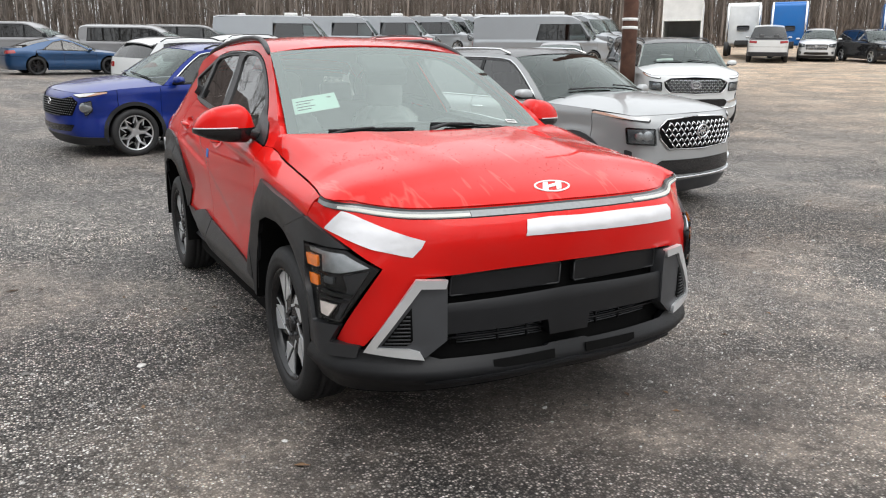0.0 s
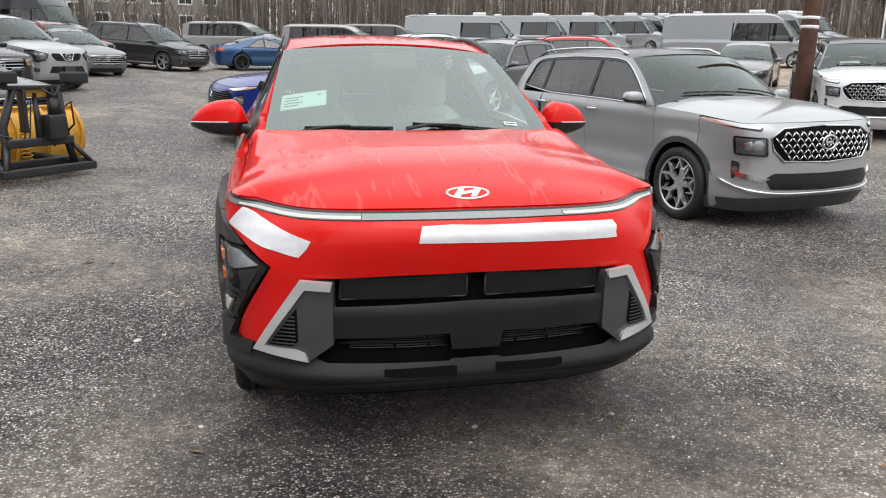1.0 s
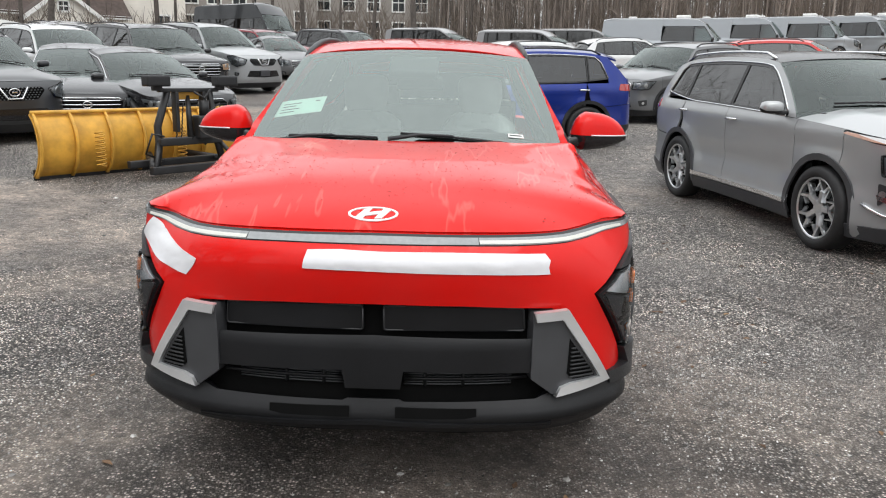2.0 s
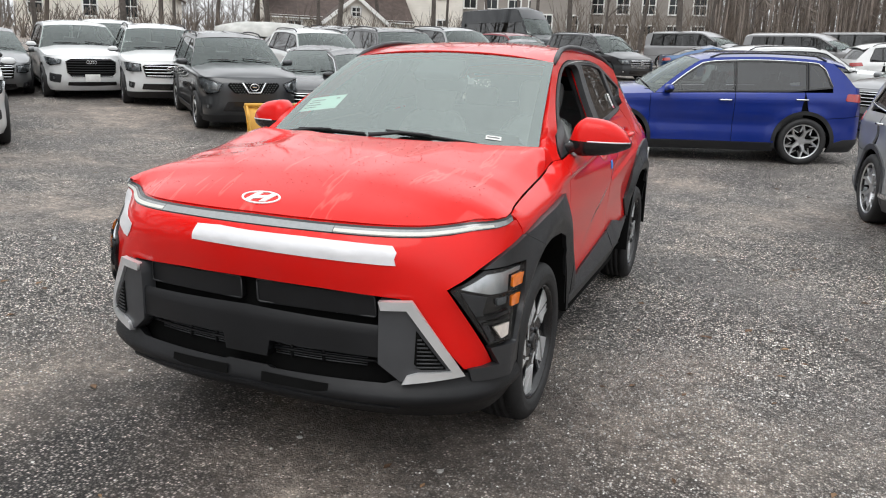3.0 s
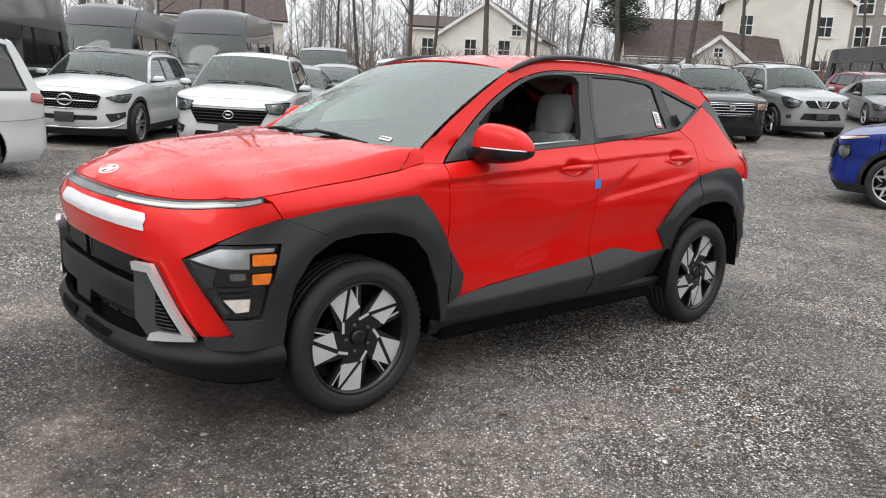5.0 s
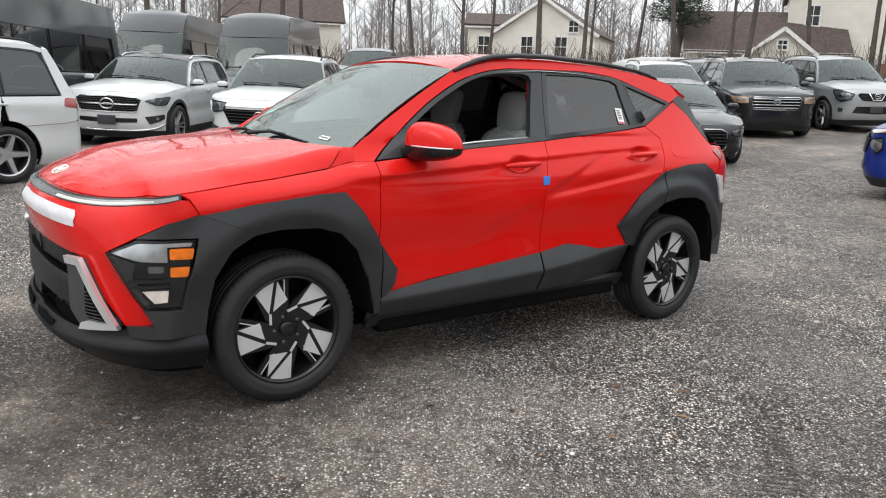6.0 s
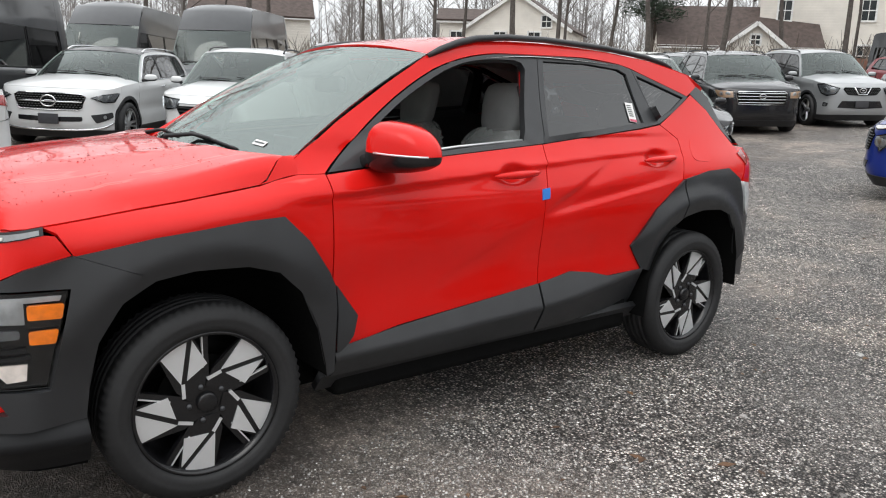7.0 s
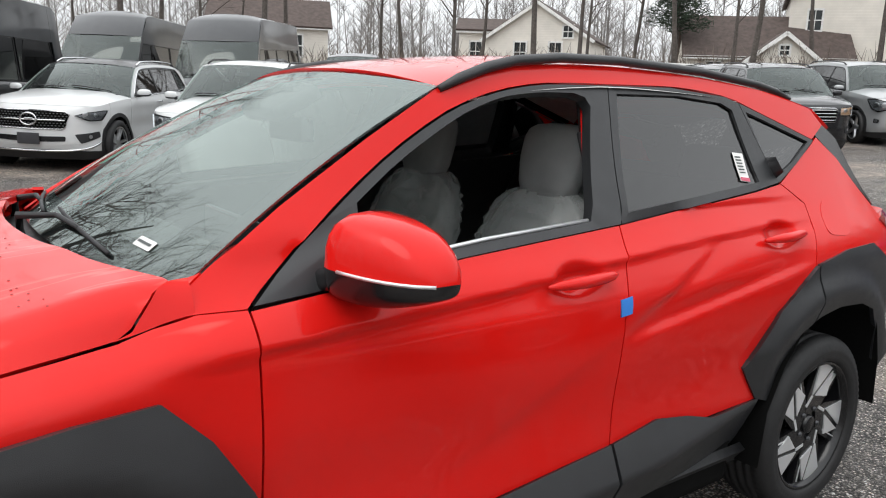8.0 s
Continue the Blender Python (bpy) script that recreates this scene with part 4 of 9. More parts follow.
        part("number_plate", box(0, p.y, p.z, 0.31, 0.02, 0.16, 0.006), M_PLATE if plate == "dark" else M_STICK, car)
    # cabin
    bmd = bmesh.new()
    prism(bmd, [(yc + 0.06, zb + 0.5), (yc + 0.10, zc - 0.05), (yc + 0.35, zc - 0.045), (yc + 0.55, zc - 0.10), (yc + 0.6, zb + 0.5)], -hw * 0.78, hw * 0.78)
    part("dashboard", bmd, M_CABIN, car, smooth=False)
    part("cabin_floor", box(0, (ya + yg) / 2, zb + 0.26, W * 0.8, yg - ya - 0.1, 0.06), M_CABIN, car)
    if van:
        part("bulkhead", box(0, dB + 0.1, 1.3, W * 0.84, 0.04, H - 0.9), M_CABIN, car)
    else:
        bms = box(0, wb / 2 - 0.30, hd - 0.14, W * 0.66, 0.16, 0.62, 0.05, Euler((radians(-18), 0, 0)).to_matrix())
        for k in (-0.36, 0.36):
            block(bms, k, wb / 2 - 0.20, hd + 0.20, 0.25, 0.09, 0.15, 0.035)
        part("rear_seat", bms, M_CABINSEAT, car)
        bms = bmesh.new()
        cw_ = Vector((0.37, yc + 0.72, zc - 0.07))
        tube(bms, [cw_ + Vector((0.18 * math.cos(a), -0.07 * math.sin(a), 0.165 * math.sin(a))) for a in np.linspace(0, 2 * math.pi, 17)], 0.014, 6, cap=False)
        part("steering_wheel", bms, M_CABIN, car)
    if sticker:
        rows = [[Vector((Ea[k].x * s_, Ca[k].y + (Ea[k].y - Ca[k].y) * s_ * s_, Ca[k].z + (Ea[k].z - Ca[k].z) * abs(s_) ** 2.4 - 0.012)) for s_ in np.linspace(-0.62, -0.25, 5)] for k in (1, 2)]
        part("windshield_sheet", strip_grid(rows), M_STICK, car, "white paper sheet")
    if cargo:
        part("roof_vent", box(0, -0.4, H + 0.04, 0.7, 0.7, 0.16, 0.05, seg=2), M_STICK, car)
        part("roof_vent", box(0, 2.2, H + 0.02, 0.4, 0.4, 0.1, 0.04, seg=2), M_STICK, car)
    # wipers lie along the foot of the glass
    for s0, s1 in ((0.05, 0.72), (-0.68, -0.05)):
        pts = []
        for k in range(6):
            s_ = s0 + (s1 - s0) * k / 5
            t = 0.35 + 0.5 * (1 - k / 5)
            e, c = Ea[0].lerp(Ea[1], t), Ca[0].lerp(Ca[1], t)
            pts.append(Vector((e.x * s_, c.y + (e.y - c.y) * s_ * s_ - 0.012, c.z + (e.z - c.z) * abs(s_) ** 2.4 + 0.016)))
        part("wiper", tube(bmesh.new(), pts, 0.009, 5), M_BLACK, car)
    for sx in (1, -1):
        for sy in (-1, 1):
            add_wheel(car, sx * (hw - 0.128), sy * wb / 2, r, wheels, 0.23, turn=steer if sy < 0 else 0.0)
    return car, sk


P_WHITE = car_paint("white_paint", (0.64, 0.65, 0.65), 0.0, 0.35)
P_SILVER = car_paint("silver_paint", (0.36, 0.37, 0.375), 0.45, 0.38)
P_BLUE = car_paint("blue_paint", (0.004, 0.022, 0.20), 0.25, 0.34, 1.34, (0.01, 0.05))
P_NAVY = car_paint("dark_blue_paint", (0.015, 0.06, 0.15), 0.4, 0.3)
P_GREY = car_paint("dark_grey_paint", (0.045, 0.047, 0.05), 0.5, 0.3)
P_MID = car_paint("mid_grey_paint", (0.16, 0.165, 0.17), 0.5, 0.34)
P_BLACKP = car_paint("black_paint", (0.012, 0.012, 0.014), 0.2, 0.25)
P_MAROON = car_paint("maroon_paint", (0.20, 0.012, 0.02), 0.3, 0.3)
P_LIGHTVAN = car_paint("pale_grey_van_paint", (0.30, 0.32, 0.34), 0.4, 0.36)

# ---- ground ----
def gravel_material():
    m, nt, b = node_mat("wet_gravel")
    L = nt.links.new
    geo = nt.nodes.new("ShaderNodeNewGeometry")

    def noise_at(scale, detail=4.0, rough=0.55):
        n = nt.nodes.new("ShaderNodeTexNoise")
        n.inputs["Scale"].default_value, n.inputs["Detail"].default_value, n.inputs["Roughness"].default_value = scale, detail, rough
        L(geo.outputs["Position"], n.inputs["Vector"])
        return n.outputs["Fac"]

    def cells(scale, feature="F1"):
        v = nt.nodes.new("ShaderNodeTexVoronoi")
        v.feature = feature
        v.inputs["Scale"].default_value = scale
        L(geo.outputs["Position"], v.inputs["Vector"])
        return v

    def mix(fac, a, b_):
        x = nt.nodes.new("ShaderNodeMix")
        x.data_type = "RGBA"
        for sock, val in (("A", a), ("B", b_)):
            if isinstance(val, tuple):
                x.inputs[sock].default_value = (*val, 1)
            else:
                L(val, x.inputs[sock])
        if isinstance(fac, float):
            x.inputs["Factor"].default_value = fac
        else:
            L(fac, x.inputs["Factor"])
        return x.outputs["Result"]
    big, fine_v = cells(88), cells(190)
    sep = nt.nodes.new("ShaderNodeSeparateColor")
    L(big.outputs["Color"], sep.inputs["Color"])
    sep2 = nt.nodes.new("ShaderNodeSeparateColor")
    L(fine_v.outputs["Color"], sep2.inputs["Color"])
    stone = ramp_node(nt, sep.outputs["Red"], [(0.0, (0.02, 0.019, 0.018)), (0.4, (0.09, 0.086, 0.081)), (0.72, (0.22, 0.213, 0.205)), (0.9, (0.40, 0.392, 0.383)), (1.0, (0.66, 0.65, 0.64))])
    grit = ramp_node(nt, sep2.outputs["Green"], [(0.0, (0.03, 0.028, 0.026)), (0.6, (0.12, 0.115, 0.110)), (0.88, (0.30, 0.292, 0.284)), (1.0, (0.66, 0.65, 0.64))])
    patch = ramp_node(nt, noise_at(0.55, 5, 0.6), [(0.48, (0, 0, 0)), (0.70, (1, 1, 1))])
    # shade in the gaps between the stones, painted as dark rims round the cells
    gap = ramp_node(nt, big.outputs["Distance"], [(0.26, (1, 1, 1)), (0.58, (0.10, 0.10, 0.10))])
    gap2 = ramp_node(nt, fine_v.outputs["Distance"], [(0.26, (1, 1, 1)), (0.60, (0.18, 0.18, 0.18))])

    def times(a, b_):
        x = nt.nodes.new("ShaderNodeMix")
        x.data_type, x.blend_type = "RGBA", "MULTIPLY"
        x.inputs["Factor"].default_value = 1.0
        L(a, x.inputs["A"]), L(b_, x.inputs["B"])
        return x.outputs["Result"]
    base = mix(patch.outputs["Color"], times(stone.outputs["Color"], gap.outputs["Color"]), times(grit.outputs["Color"], gap2.outputs["Color"]))
    # fines and mud, browner away from the middle of the lot
    mud = ramp_node(nt, noise_at(0.23, 6, 0.62), [(0.49, (0, 0, 0)), (0.62, (0.68, 0.68, 0.68))])
    mudcol = ramp_node(nt, noise_at(3.1, 5), [(0.3, (0.074, 0.065, 0.058)), (0.7, (0.148, 0.131, 0.117))])
    base = mix(mud.outputs["Color"], base, mudcol.outputs["Color"])
    sx = nt.nodes.new("ShaderNodeSeparateXYZ")
    L(geo.outputs["Position"], sx.inputs["Vector"])
    far = nt.nodes.new("ShaderNodeMapRange")
    far.inputs["From Min"].default_value, far.inputs["From Max"].default_value = 7.0, 24.0
    far.inputs["To Max"].default_value = 0.75
    L(sx.outputs["X"], far.inputs["Value"])
    base = mix(far.outputs["Result"], base, mix(patch.outputs["Color"], (0.17, 0.135, 0.10), (0.21, 0.18, 0.145)))
    wet = ramp_node(nt, noise_at(0.9, 4), [(0.42, (0.62, 0.62, 0.63)), (0.58, (1, 1, 1))])
    # ragged shade painted round the red car's front; churned brown mud beside the silver
    def shade_mud_patch(loc, size, color):
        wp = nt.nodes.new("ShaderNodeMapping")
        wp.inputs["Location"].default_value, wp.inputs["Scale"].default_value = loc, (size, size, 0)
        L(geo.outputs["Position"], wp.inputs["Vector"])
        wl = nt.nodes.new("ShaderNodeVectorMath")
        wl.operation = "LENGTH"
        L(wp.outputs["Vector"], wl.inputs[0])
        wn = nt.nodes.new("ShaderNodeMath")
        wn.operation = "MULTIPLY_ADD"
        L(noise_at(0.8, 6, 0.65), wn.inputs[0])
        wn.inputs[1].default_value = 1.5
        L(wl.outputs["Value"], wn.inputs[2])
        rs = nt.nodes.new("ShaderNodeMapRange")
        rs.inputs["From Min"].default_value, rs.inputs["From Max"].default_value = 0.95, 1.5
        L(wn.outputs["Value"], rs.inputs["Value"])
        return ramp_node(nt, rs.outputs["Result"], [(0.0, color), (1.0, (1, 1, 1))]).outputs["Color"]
    tk = nt.nodes.new("ShaderNodeMapping")
    tk.vector_type = "TEXTURE"
    tk.inputs["Location"].default_value, tk.inputs["Rotation"].default_value = (2.35, 0.2, 0), (0, 0, radians(-52))
    L(geo.outputs["Position"], tk.inputs["Vector"])
    ts = nt.nodes.new("ShaderNodeSeparateXYZ")
    L(tk.outputs["Vector"], ts.inputs["Vector"])

    def band(src, lo, hi):
        q = nt.nodes.new("ShaderNodeMath")
        q.operation = "ABSOLUTE"
        L(src, q.inputs[0])
        b2 = nt.nodes.new("ShaderNodeMapRange")
        b2.inputs["From Min"].default_value, b2.inputs["From Max"].default_value = lo, hi
        b2.inputs["To Min"].default_value, b2.inputs["To Max"].default_value = 1.0, 0.0
        L(q.outputs["Value"], b2.inputs["Value"])
        return b2.outputs["Result"]
    tw = nt.nodes.new("ShaderNodeTexWave")
    tw.bands_direction = "X"
    tw.inputs["Scale"].default_value, tw.inputs["Distortion"].default_value, tw.inputs["Detail Scale"].default_value = 7.5, 3.0, 2.0
    L(tk.outputs["Vector"], tw.inputs["Vector"])
    tm = nt.nodes.new("ShaderNodeMath")
    tm.operation = "MULTIPLY"
    L(band(ts.outputs["X"], 0.35, 0.75), tm.inputs[0])
    L(band(ts.outputs["Y"], 0.06, 0.09), tm.inputs[1])
    tm2 = nt.nodes.new("ShaderNodeMath")
    tm2.operation = "MULTIPLY"
    L(tm.outputs["Value"], tm2.inputs[0])
    L(tw.outputs["Fac"], tm2.inputs[1])
    tread = ramp_node(nt, tm2.outputs["Value"], [(0.1, (1, 1, 1)), (0.8, (0.42, 0.40, 0.38))]).outputs["Color"]
    base = times(base, tread)
    # first the painted shade at the red car, then the brown mud
    shade_and_mud = times(shade_mud_patch((-0.10, 0.60, 0), 0.36, (0.54, 0.53, 0.53)), shade_mud_patch((-1.55, -0.10, 0), 0.36, (0.60, 0.56, 0.53)))
    mottle = ramp_node(nt, noise_at(5.0, 8, 0.8), [(0.32, (0.50, 0.50, 0.50)), (0.68, (1.0, 1.0, 1.0))])
    clump = ramp_node(nt, noise_at(17.0, 6, 0.75), [(0.36, (0.42, 0.42, 0.42)), (0.62, (1.0, 1.0, 1.0))])
    base = times(times(times(base, mottle.outputs["Color"]), clump.outputs["Color"]), shade_and_mud)
    mul = nt.nodes.new("ShaderNodeMix")
    mul.data_type, mul.blend_type = "RGBA", "MULTIPLY"
    mul.inputs["Factor"].default_value = 0.8
    L(base, mul.inputs["A"]), L(wet.outputs["Color"], mul.inputs["B"])
    gain = nt.nodes.new("ShaderNodeMix")
    gain.data_type, gain.blend_type = "RGBA", "MULTIPLY"
    gain.inputs["Factor"].default_value = 1.0
    gain.inputs["B"].default_value = (10.1, 9.5, 8.95, 1)
    gain.clamp_result = False
    L(mul.outputs["Result"], gain.inputs["A"])
    L(gain.outputs["Result"], b.inputs["Base Color"])
    rr = nt.nodes.new("ShaderNodeMapRange")
    rr.inputs["To Min"].default_value, rr.inputs["To Max"].default_value = 0.30, 0.68
    L(wet.outputs["Color"], rr.inputs["Value"])
    L(rr.outputs["Result"], b.inputs["Roughness"])
    inv = nt.nodes.new("ShaderNodeMath")
    inv.operation = "MULTIPLY_ADD"
    L(big.outputs["Distance"], inv.inputs[0])
    inv.inputs[1].default_value = -1.0
    L(fine_v.outputs["Distance"], inv.inputs[2])
    bump_node(nt, b, inv.outputs["Value"], 1.0, 0.03)
    return m


M_GRAVEL = gravel_material()


def axis(fine, reach):
    v = [0.0]
    s = fine
    while v[-1] < 900:
        v.append(v[-1] + s)
        s = s if v[-1] < reach else s * 1.10
    return sorted([-a for a in v[1:]] + v)


def lot_z(x, y):
    """The lot's height with its hollows and ruts."""
    z = ground_z(x, y)
    d = max(0.0, math.hypot(x - 0.5, y + 1) - 1.0)
    if d < 40:
        z += 0.012 * noise.noise(Vector((x * 0.7, y * 0.7, 0))) * min(1, d / 3)
        z += 0.006 * noise.noise(Vector((x * 2.3, y * 2.3, 4)))
        # two shallow tyre ruts beside the path
        for c in (2.35, 3.05):
            q = x - c - 0.12 * y + 0.1 * math.sin(y * 0.8)
            if -1.5 < y < 6:
                z -= 0.012 * math.exp(-(q / 0.10) ** 2)
    return z


AX = axis(0.14, 9)
ground = new("ground", bpy.data.meshes.new("ground"))
gv = [(x, y + 1, lot_z(x, y + 1)) for y in AX for x in AX]
nn = len(AX)
ground.data.from_pydata(gv, [], [(j * nn + i, j * nn + i + 1, (j + 1) * nn + i + 1, (j + 1) * nn + i) for j in range(nn - 1) for i in range(nn - 1)])
ground.data.materials.append(M_GRAVEL)
for f in ground.data.polygons:
    f.use_smooth = True
tagged(ground, "wet grey gravel lot with muddy patches", "ground", kind="structure")


def island_mat(name, stops, rough=0.7):
    m, nt, b = node_mat(name)
    g = nt.nodes.new("ShaderNodeNewGeometry")
    r = ramp_node(nt, g.outputs["Random Per Island"], stops)
    nt.links.new(r.outputs["Color"], b.inputs["Base Color"])
    b.inputs["Roughness"].default_value = rough
    return m


M_STONES = island_mat("loose_stones", [(0.0, (0.045, 0.042, 0.039)), (0.45, (0.16, 0.149, 0.137)), (0.8, (0.33, 0.318, 0.302)), (1.0, (0.66, 0.64, 0.61))], 0.5)
M_LEAF = island_mat("dead_leaves", [(0.0, (0.05, 0.028, 0.016)), (0.6, (0.13, 0.07, 0.035)), (1.0, (0.24, 0.15, 0.08))], 0.8)


def scatter(name, n, size, mat, label, cat, flat=0.7, leaf=False, spread=None, seed=3):
    """Many small loose bits as one mesh."""
    rng = np.random.RandomState(seed)
    V, F = [], []
    k = tries = 0
    while k < n and tries < n * 12:
        tries += 1
        a, d = rng.uniform(0, 2 * math.pi), (spread[1] * rng.uniform(0, 1) ** spread[2])
        x, y = spread[0][0] + d * math.cos(a), spread[0][1] + d * math.sin(a)
        dens = noise.noise(Vector((x * 0.5, y * 0.5, 9 + seed))) * 0.7 + noise.noise(Vector((x * 1.9, y * 1.9, seed))) * 0.4
        if dens < rng.uniform(-0.55, 0.45):
            continue
        if abs(x) < 0.8 and abs(y) < 1.9:
            continue
        z = lot_z(x, y)
        s = size * rng.uniform(0.45, 1.0) * (1 + 1.1 * rng.uniform(0, 1) ** 6)
        t = rng.uniform(0, 2 * math.pi)
        c, sn = math.cos(t), math.sin(t)
        i0 = len(V)
        if leaf:
            for px, py, pz in ((-1, 0, 0.1), (-0.2, 0.45, 0.3), (1, 0.05, 0.15), (-0.1, -0.45, 0.35)):
                V.append((x + s * (px * c - py * sn), y + s * (px * sn + py * c), z + s * pz * rng.uniform(0.3, 1)))
            F.append((i0, i0 + 1, i0 + 2, i0 + 3))
        else:
            for px, py, pz in ((1, 0, 0), (0, 1, 0), (-1, 0, 0), (0, -1, 0), (0.1, 0.1, 1), (0.7, 0.7, 0.55), (-0.7, 0.6, 0.6), (-0.6, -0.7, 0.5), (0.6, -0.65, 0.6)):
                j = s * rng.uniform(0.7, 1.1)
                V.append((x + j * (px * c - py * sn), y + j * (px * sn + py * c), z - s * 0.15 + j * pz * flat))
            for p, q, r in ((0, 1, 5), (1, 2, 6), (2, 3, 7), (3, 0, 8)):
                F.append((i0 + p, i0 + q, i0 + r))
            for p, q, r in ((0, 5, 8), (1, 6, 5), (2, 7, 6), (3, 8, 7)):
                F.append((i0 + p, i0 + q, i0 + r))
            for p, q in ((5, 6), (6, 7), (7, 8), (8, 5)):
                F.append((i0 + p, i0 + q, i0 + 4))
        k += 1
    ob = new(name, bpy.data.meshes.new(name))
    ob.data.from_pydata(V, [], F)
    ob.data.materials.append(mat)
    return tagged(ob, label, cat, kind="stuff")


def gravel_bed(n, centre, reach, seed, size=1.0, inner=0.0):
    """Loose stones as one mesh: each a low, uneven peak on four feet, thinned out over the bare muddy patches."""
    r = np.random.RandomState(seed)
    m = int(n * 2.2)
    a, d = r.uniform(0, 2 * np.pi, m), inner + (reach - inner) * r.uniform(0, 1, m) ** 0.62
    x, y = centre[0] + d * np.cos(a), centre[1] + d * np.sin(a)
    dens = sum(w * np.sin(x * fx + y * fy + ph) for w, fx, fy, ph in ((0.45, 0.9, 0.7, 0.3), (0.4, -0.6, 1.3, 2.0), (0.3, 2.3, -1.1, 4.0), (0.25, 1.4, 3.1, 1.0), (0.2, -3.9, 2.2, 5.0)))
    keep = (dens > r.uniform(-0.9, 0.95, m)) & ~((np.abs(x) < 0.8) & (np.abs(y) < 1.9))
    x, y = x[keep][:n], y[keep][:n]
    n = len(x)
    ax = np.array(AX)
    hz = np.array([p[2] for p in gv]).reshape(len(ax), len(ax))
    i, j = np.searchsorted(ax, x) - 1, np.searchsorted(ax, y - 1) - 1
    fx, fy = (x - ax[i]) / (ax[i + 1] - ax[i]), (y - 1 - ax[j]) / (ax[j + 1] - ax[j])
    z = (hz[j, i] * (1 - fx) + hz[j, i + 1] * fx) * (1 - fy) + (hz[j + 1, i] * (1 - fx) + hz[j + 1, i + 1] * fx) * fy
    s = size * (0.0026 + 0.0056 * r.uniform(0, 1, n) ** 3.0)
    t = r.uniform(0, 2 * np.pi, n)
    co = np.zeros((n, 5, 3))
    for k in range(4):
        rad = s * r.uniform(0.65, 1.25, n)
        co[:, k, 0], co[:, k, 1], co[:, k, 2] = x + rad * np.cos(t + k * np.pi / 2), y + rad * np.sin(t + k * np.pi / 2), z - 0.15 * s
    co[:, 4, 0], co[:, 4, 1], co[:, 4, 2] = x + s * r.uniform(-0.4, 0.4, n), y + s * r.uniform(-0.4, 0.4, n), z + s * r.uniform(0.5, 1.0, n)
    base = (np.arange(n) * 5)[:, None, None]
    idx = base + np.array([(0, 1, 4), (1, 2, 4), (2, 3, 4), (3, 0, 4)])[None]
    me = bpy.data.meshes.new("gravel_stones")
    me.vertices.add(n * 5)
    me.vertices.foreach_set("co", co.ravel())
    me.loops.add(n * 12)
    me.loops.foreach_set("vertex_index", idx.ravel().astype(np.int32))
    me.polygons.add(n * 4)
    me.polygons.foreach_set("loop_start", np.arange(0, n * 12, 3, dtype=np.int32))
    me.update(calc_edges=True)
    me.materials.append(M_STONES)
    return tagged(new("gravel_stones", me), "loose pale and dark gravel stones", "gravel", kind="stuff")


gravel_bed(190000, (1.4, -0.9), 7.2, 3)
gravel_bed(60000, (0.5, 1.5), 16.0, 6, 1.9, 5.5)
scatter("coarse_stones", 6000, 0.014, M_STONES, "scattered larger gravel stones", "gravel", spread=((1.0, 1.5), 16, 0.6), seed=8)
scatter("fallen_leaves", 2600, 0.03, M_LEAF, "dead brown leaves on gravel", "leaves", leaf=True, spread=((3, 4), 22, 0.7), seed=5)

# ---- trees ----
def bark(name, dark, light):
    m, nt, b = node_mat(name)
    n = noise_node(nt, 9, 6, 0.7)
    n2 = noise_node(nt, 1.1, 3)
    r = ramp_node(nt, n.outputs["Fac"], [(0.3, dark), (0.7, light)])
    r2 = ramp_node(nt, n2.outputs["Fac"], [(0.3, (0.6, 0.6, 0.6)), (0.7, (1, 1, 1))])
    mx = nt.nodes.new("ShaderNodeMix")
    mx.data_type, mx.blend_type = "RGBA", "MULTIPLY"
    mx.inputs["Factor"].default_value = 1.0
    nt.links.new(r.outputs["Color"], mx.inputs["A"])
    nt.links.new(r2.outputs["Color"], mx.inputs["B"])
    nt.links.new(mx.outputs["Result"], b.inputs["Base Color"])
    b.inputs["Roughness"].default_value = 0.9
    bump_node(nt, b, n.outputs["Fac"], 0.8, 0.03)
    return m


M_BARK = bark("grey_brown_bark", (0.055, 0.046, 0.04), (0.15, 0.13, 0.115))
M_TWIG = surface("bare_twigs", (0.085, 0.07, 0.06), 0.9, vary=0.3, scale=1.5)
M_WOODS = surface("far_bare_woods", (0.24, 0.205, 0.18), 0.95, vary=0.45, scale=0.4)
M_BRUSH = surface("dry_brush", (0.15, 0.122, 0.10), 0.95, vary=0.4, scale=0.7)
M_PINE = surface("pine_needles", (0.030, 0.048, 0.028), 0.8, vary=0.4, scale=2)


class Sticks:
    """Collects tapered sticks and makes one mesh of them."""

    def __init__(self, sides=3):
        self.v, self.f, self.n = [], [], sides

    def seg(self, a, b, ra, rb):
        d = (b - a)
        if d.length < 1e-5:
            return
        d = d.normalized()
        s = d.cross(Vector((0.3, 0.5, 0.81)))
        if s.length < 0.05:
            s = d.cross(Vector((1, 0, 0)))
        s.normalize()
        t = d.cross(s)
        i0 = len(self.v)
        for p, r in ((a, ra), (b, rb)):
            for k in range(self.n):
                w = 2 * math.pi * k / self.n
                self.v.append(p + (s * math.cos(w) + t * math.sin(w)) * r)
        for k in range(self.n):
            k2 = (k + 1) % self.n
            self.f.append((i0 + k, i0 + k2, i0 + self.n + k2, i0 + self.n + k))

    def make(self, name, mat, parent=None):
        me = bpy.data.meshes.new(name)
        me.from_pydata(self.v, [], self.f)
        me.materials.append(mat)
        for p in me.polygons:
            p.use_smooth = True
        ob = new(name, me)
        if parent:
            ob.parent = parent
        return ob


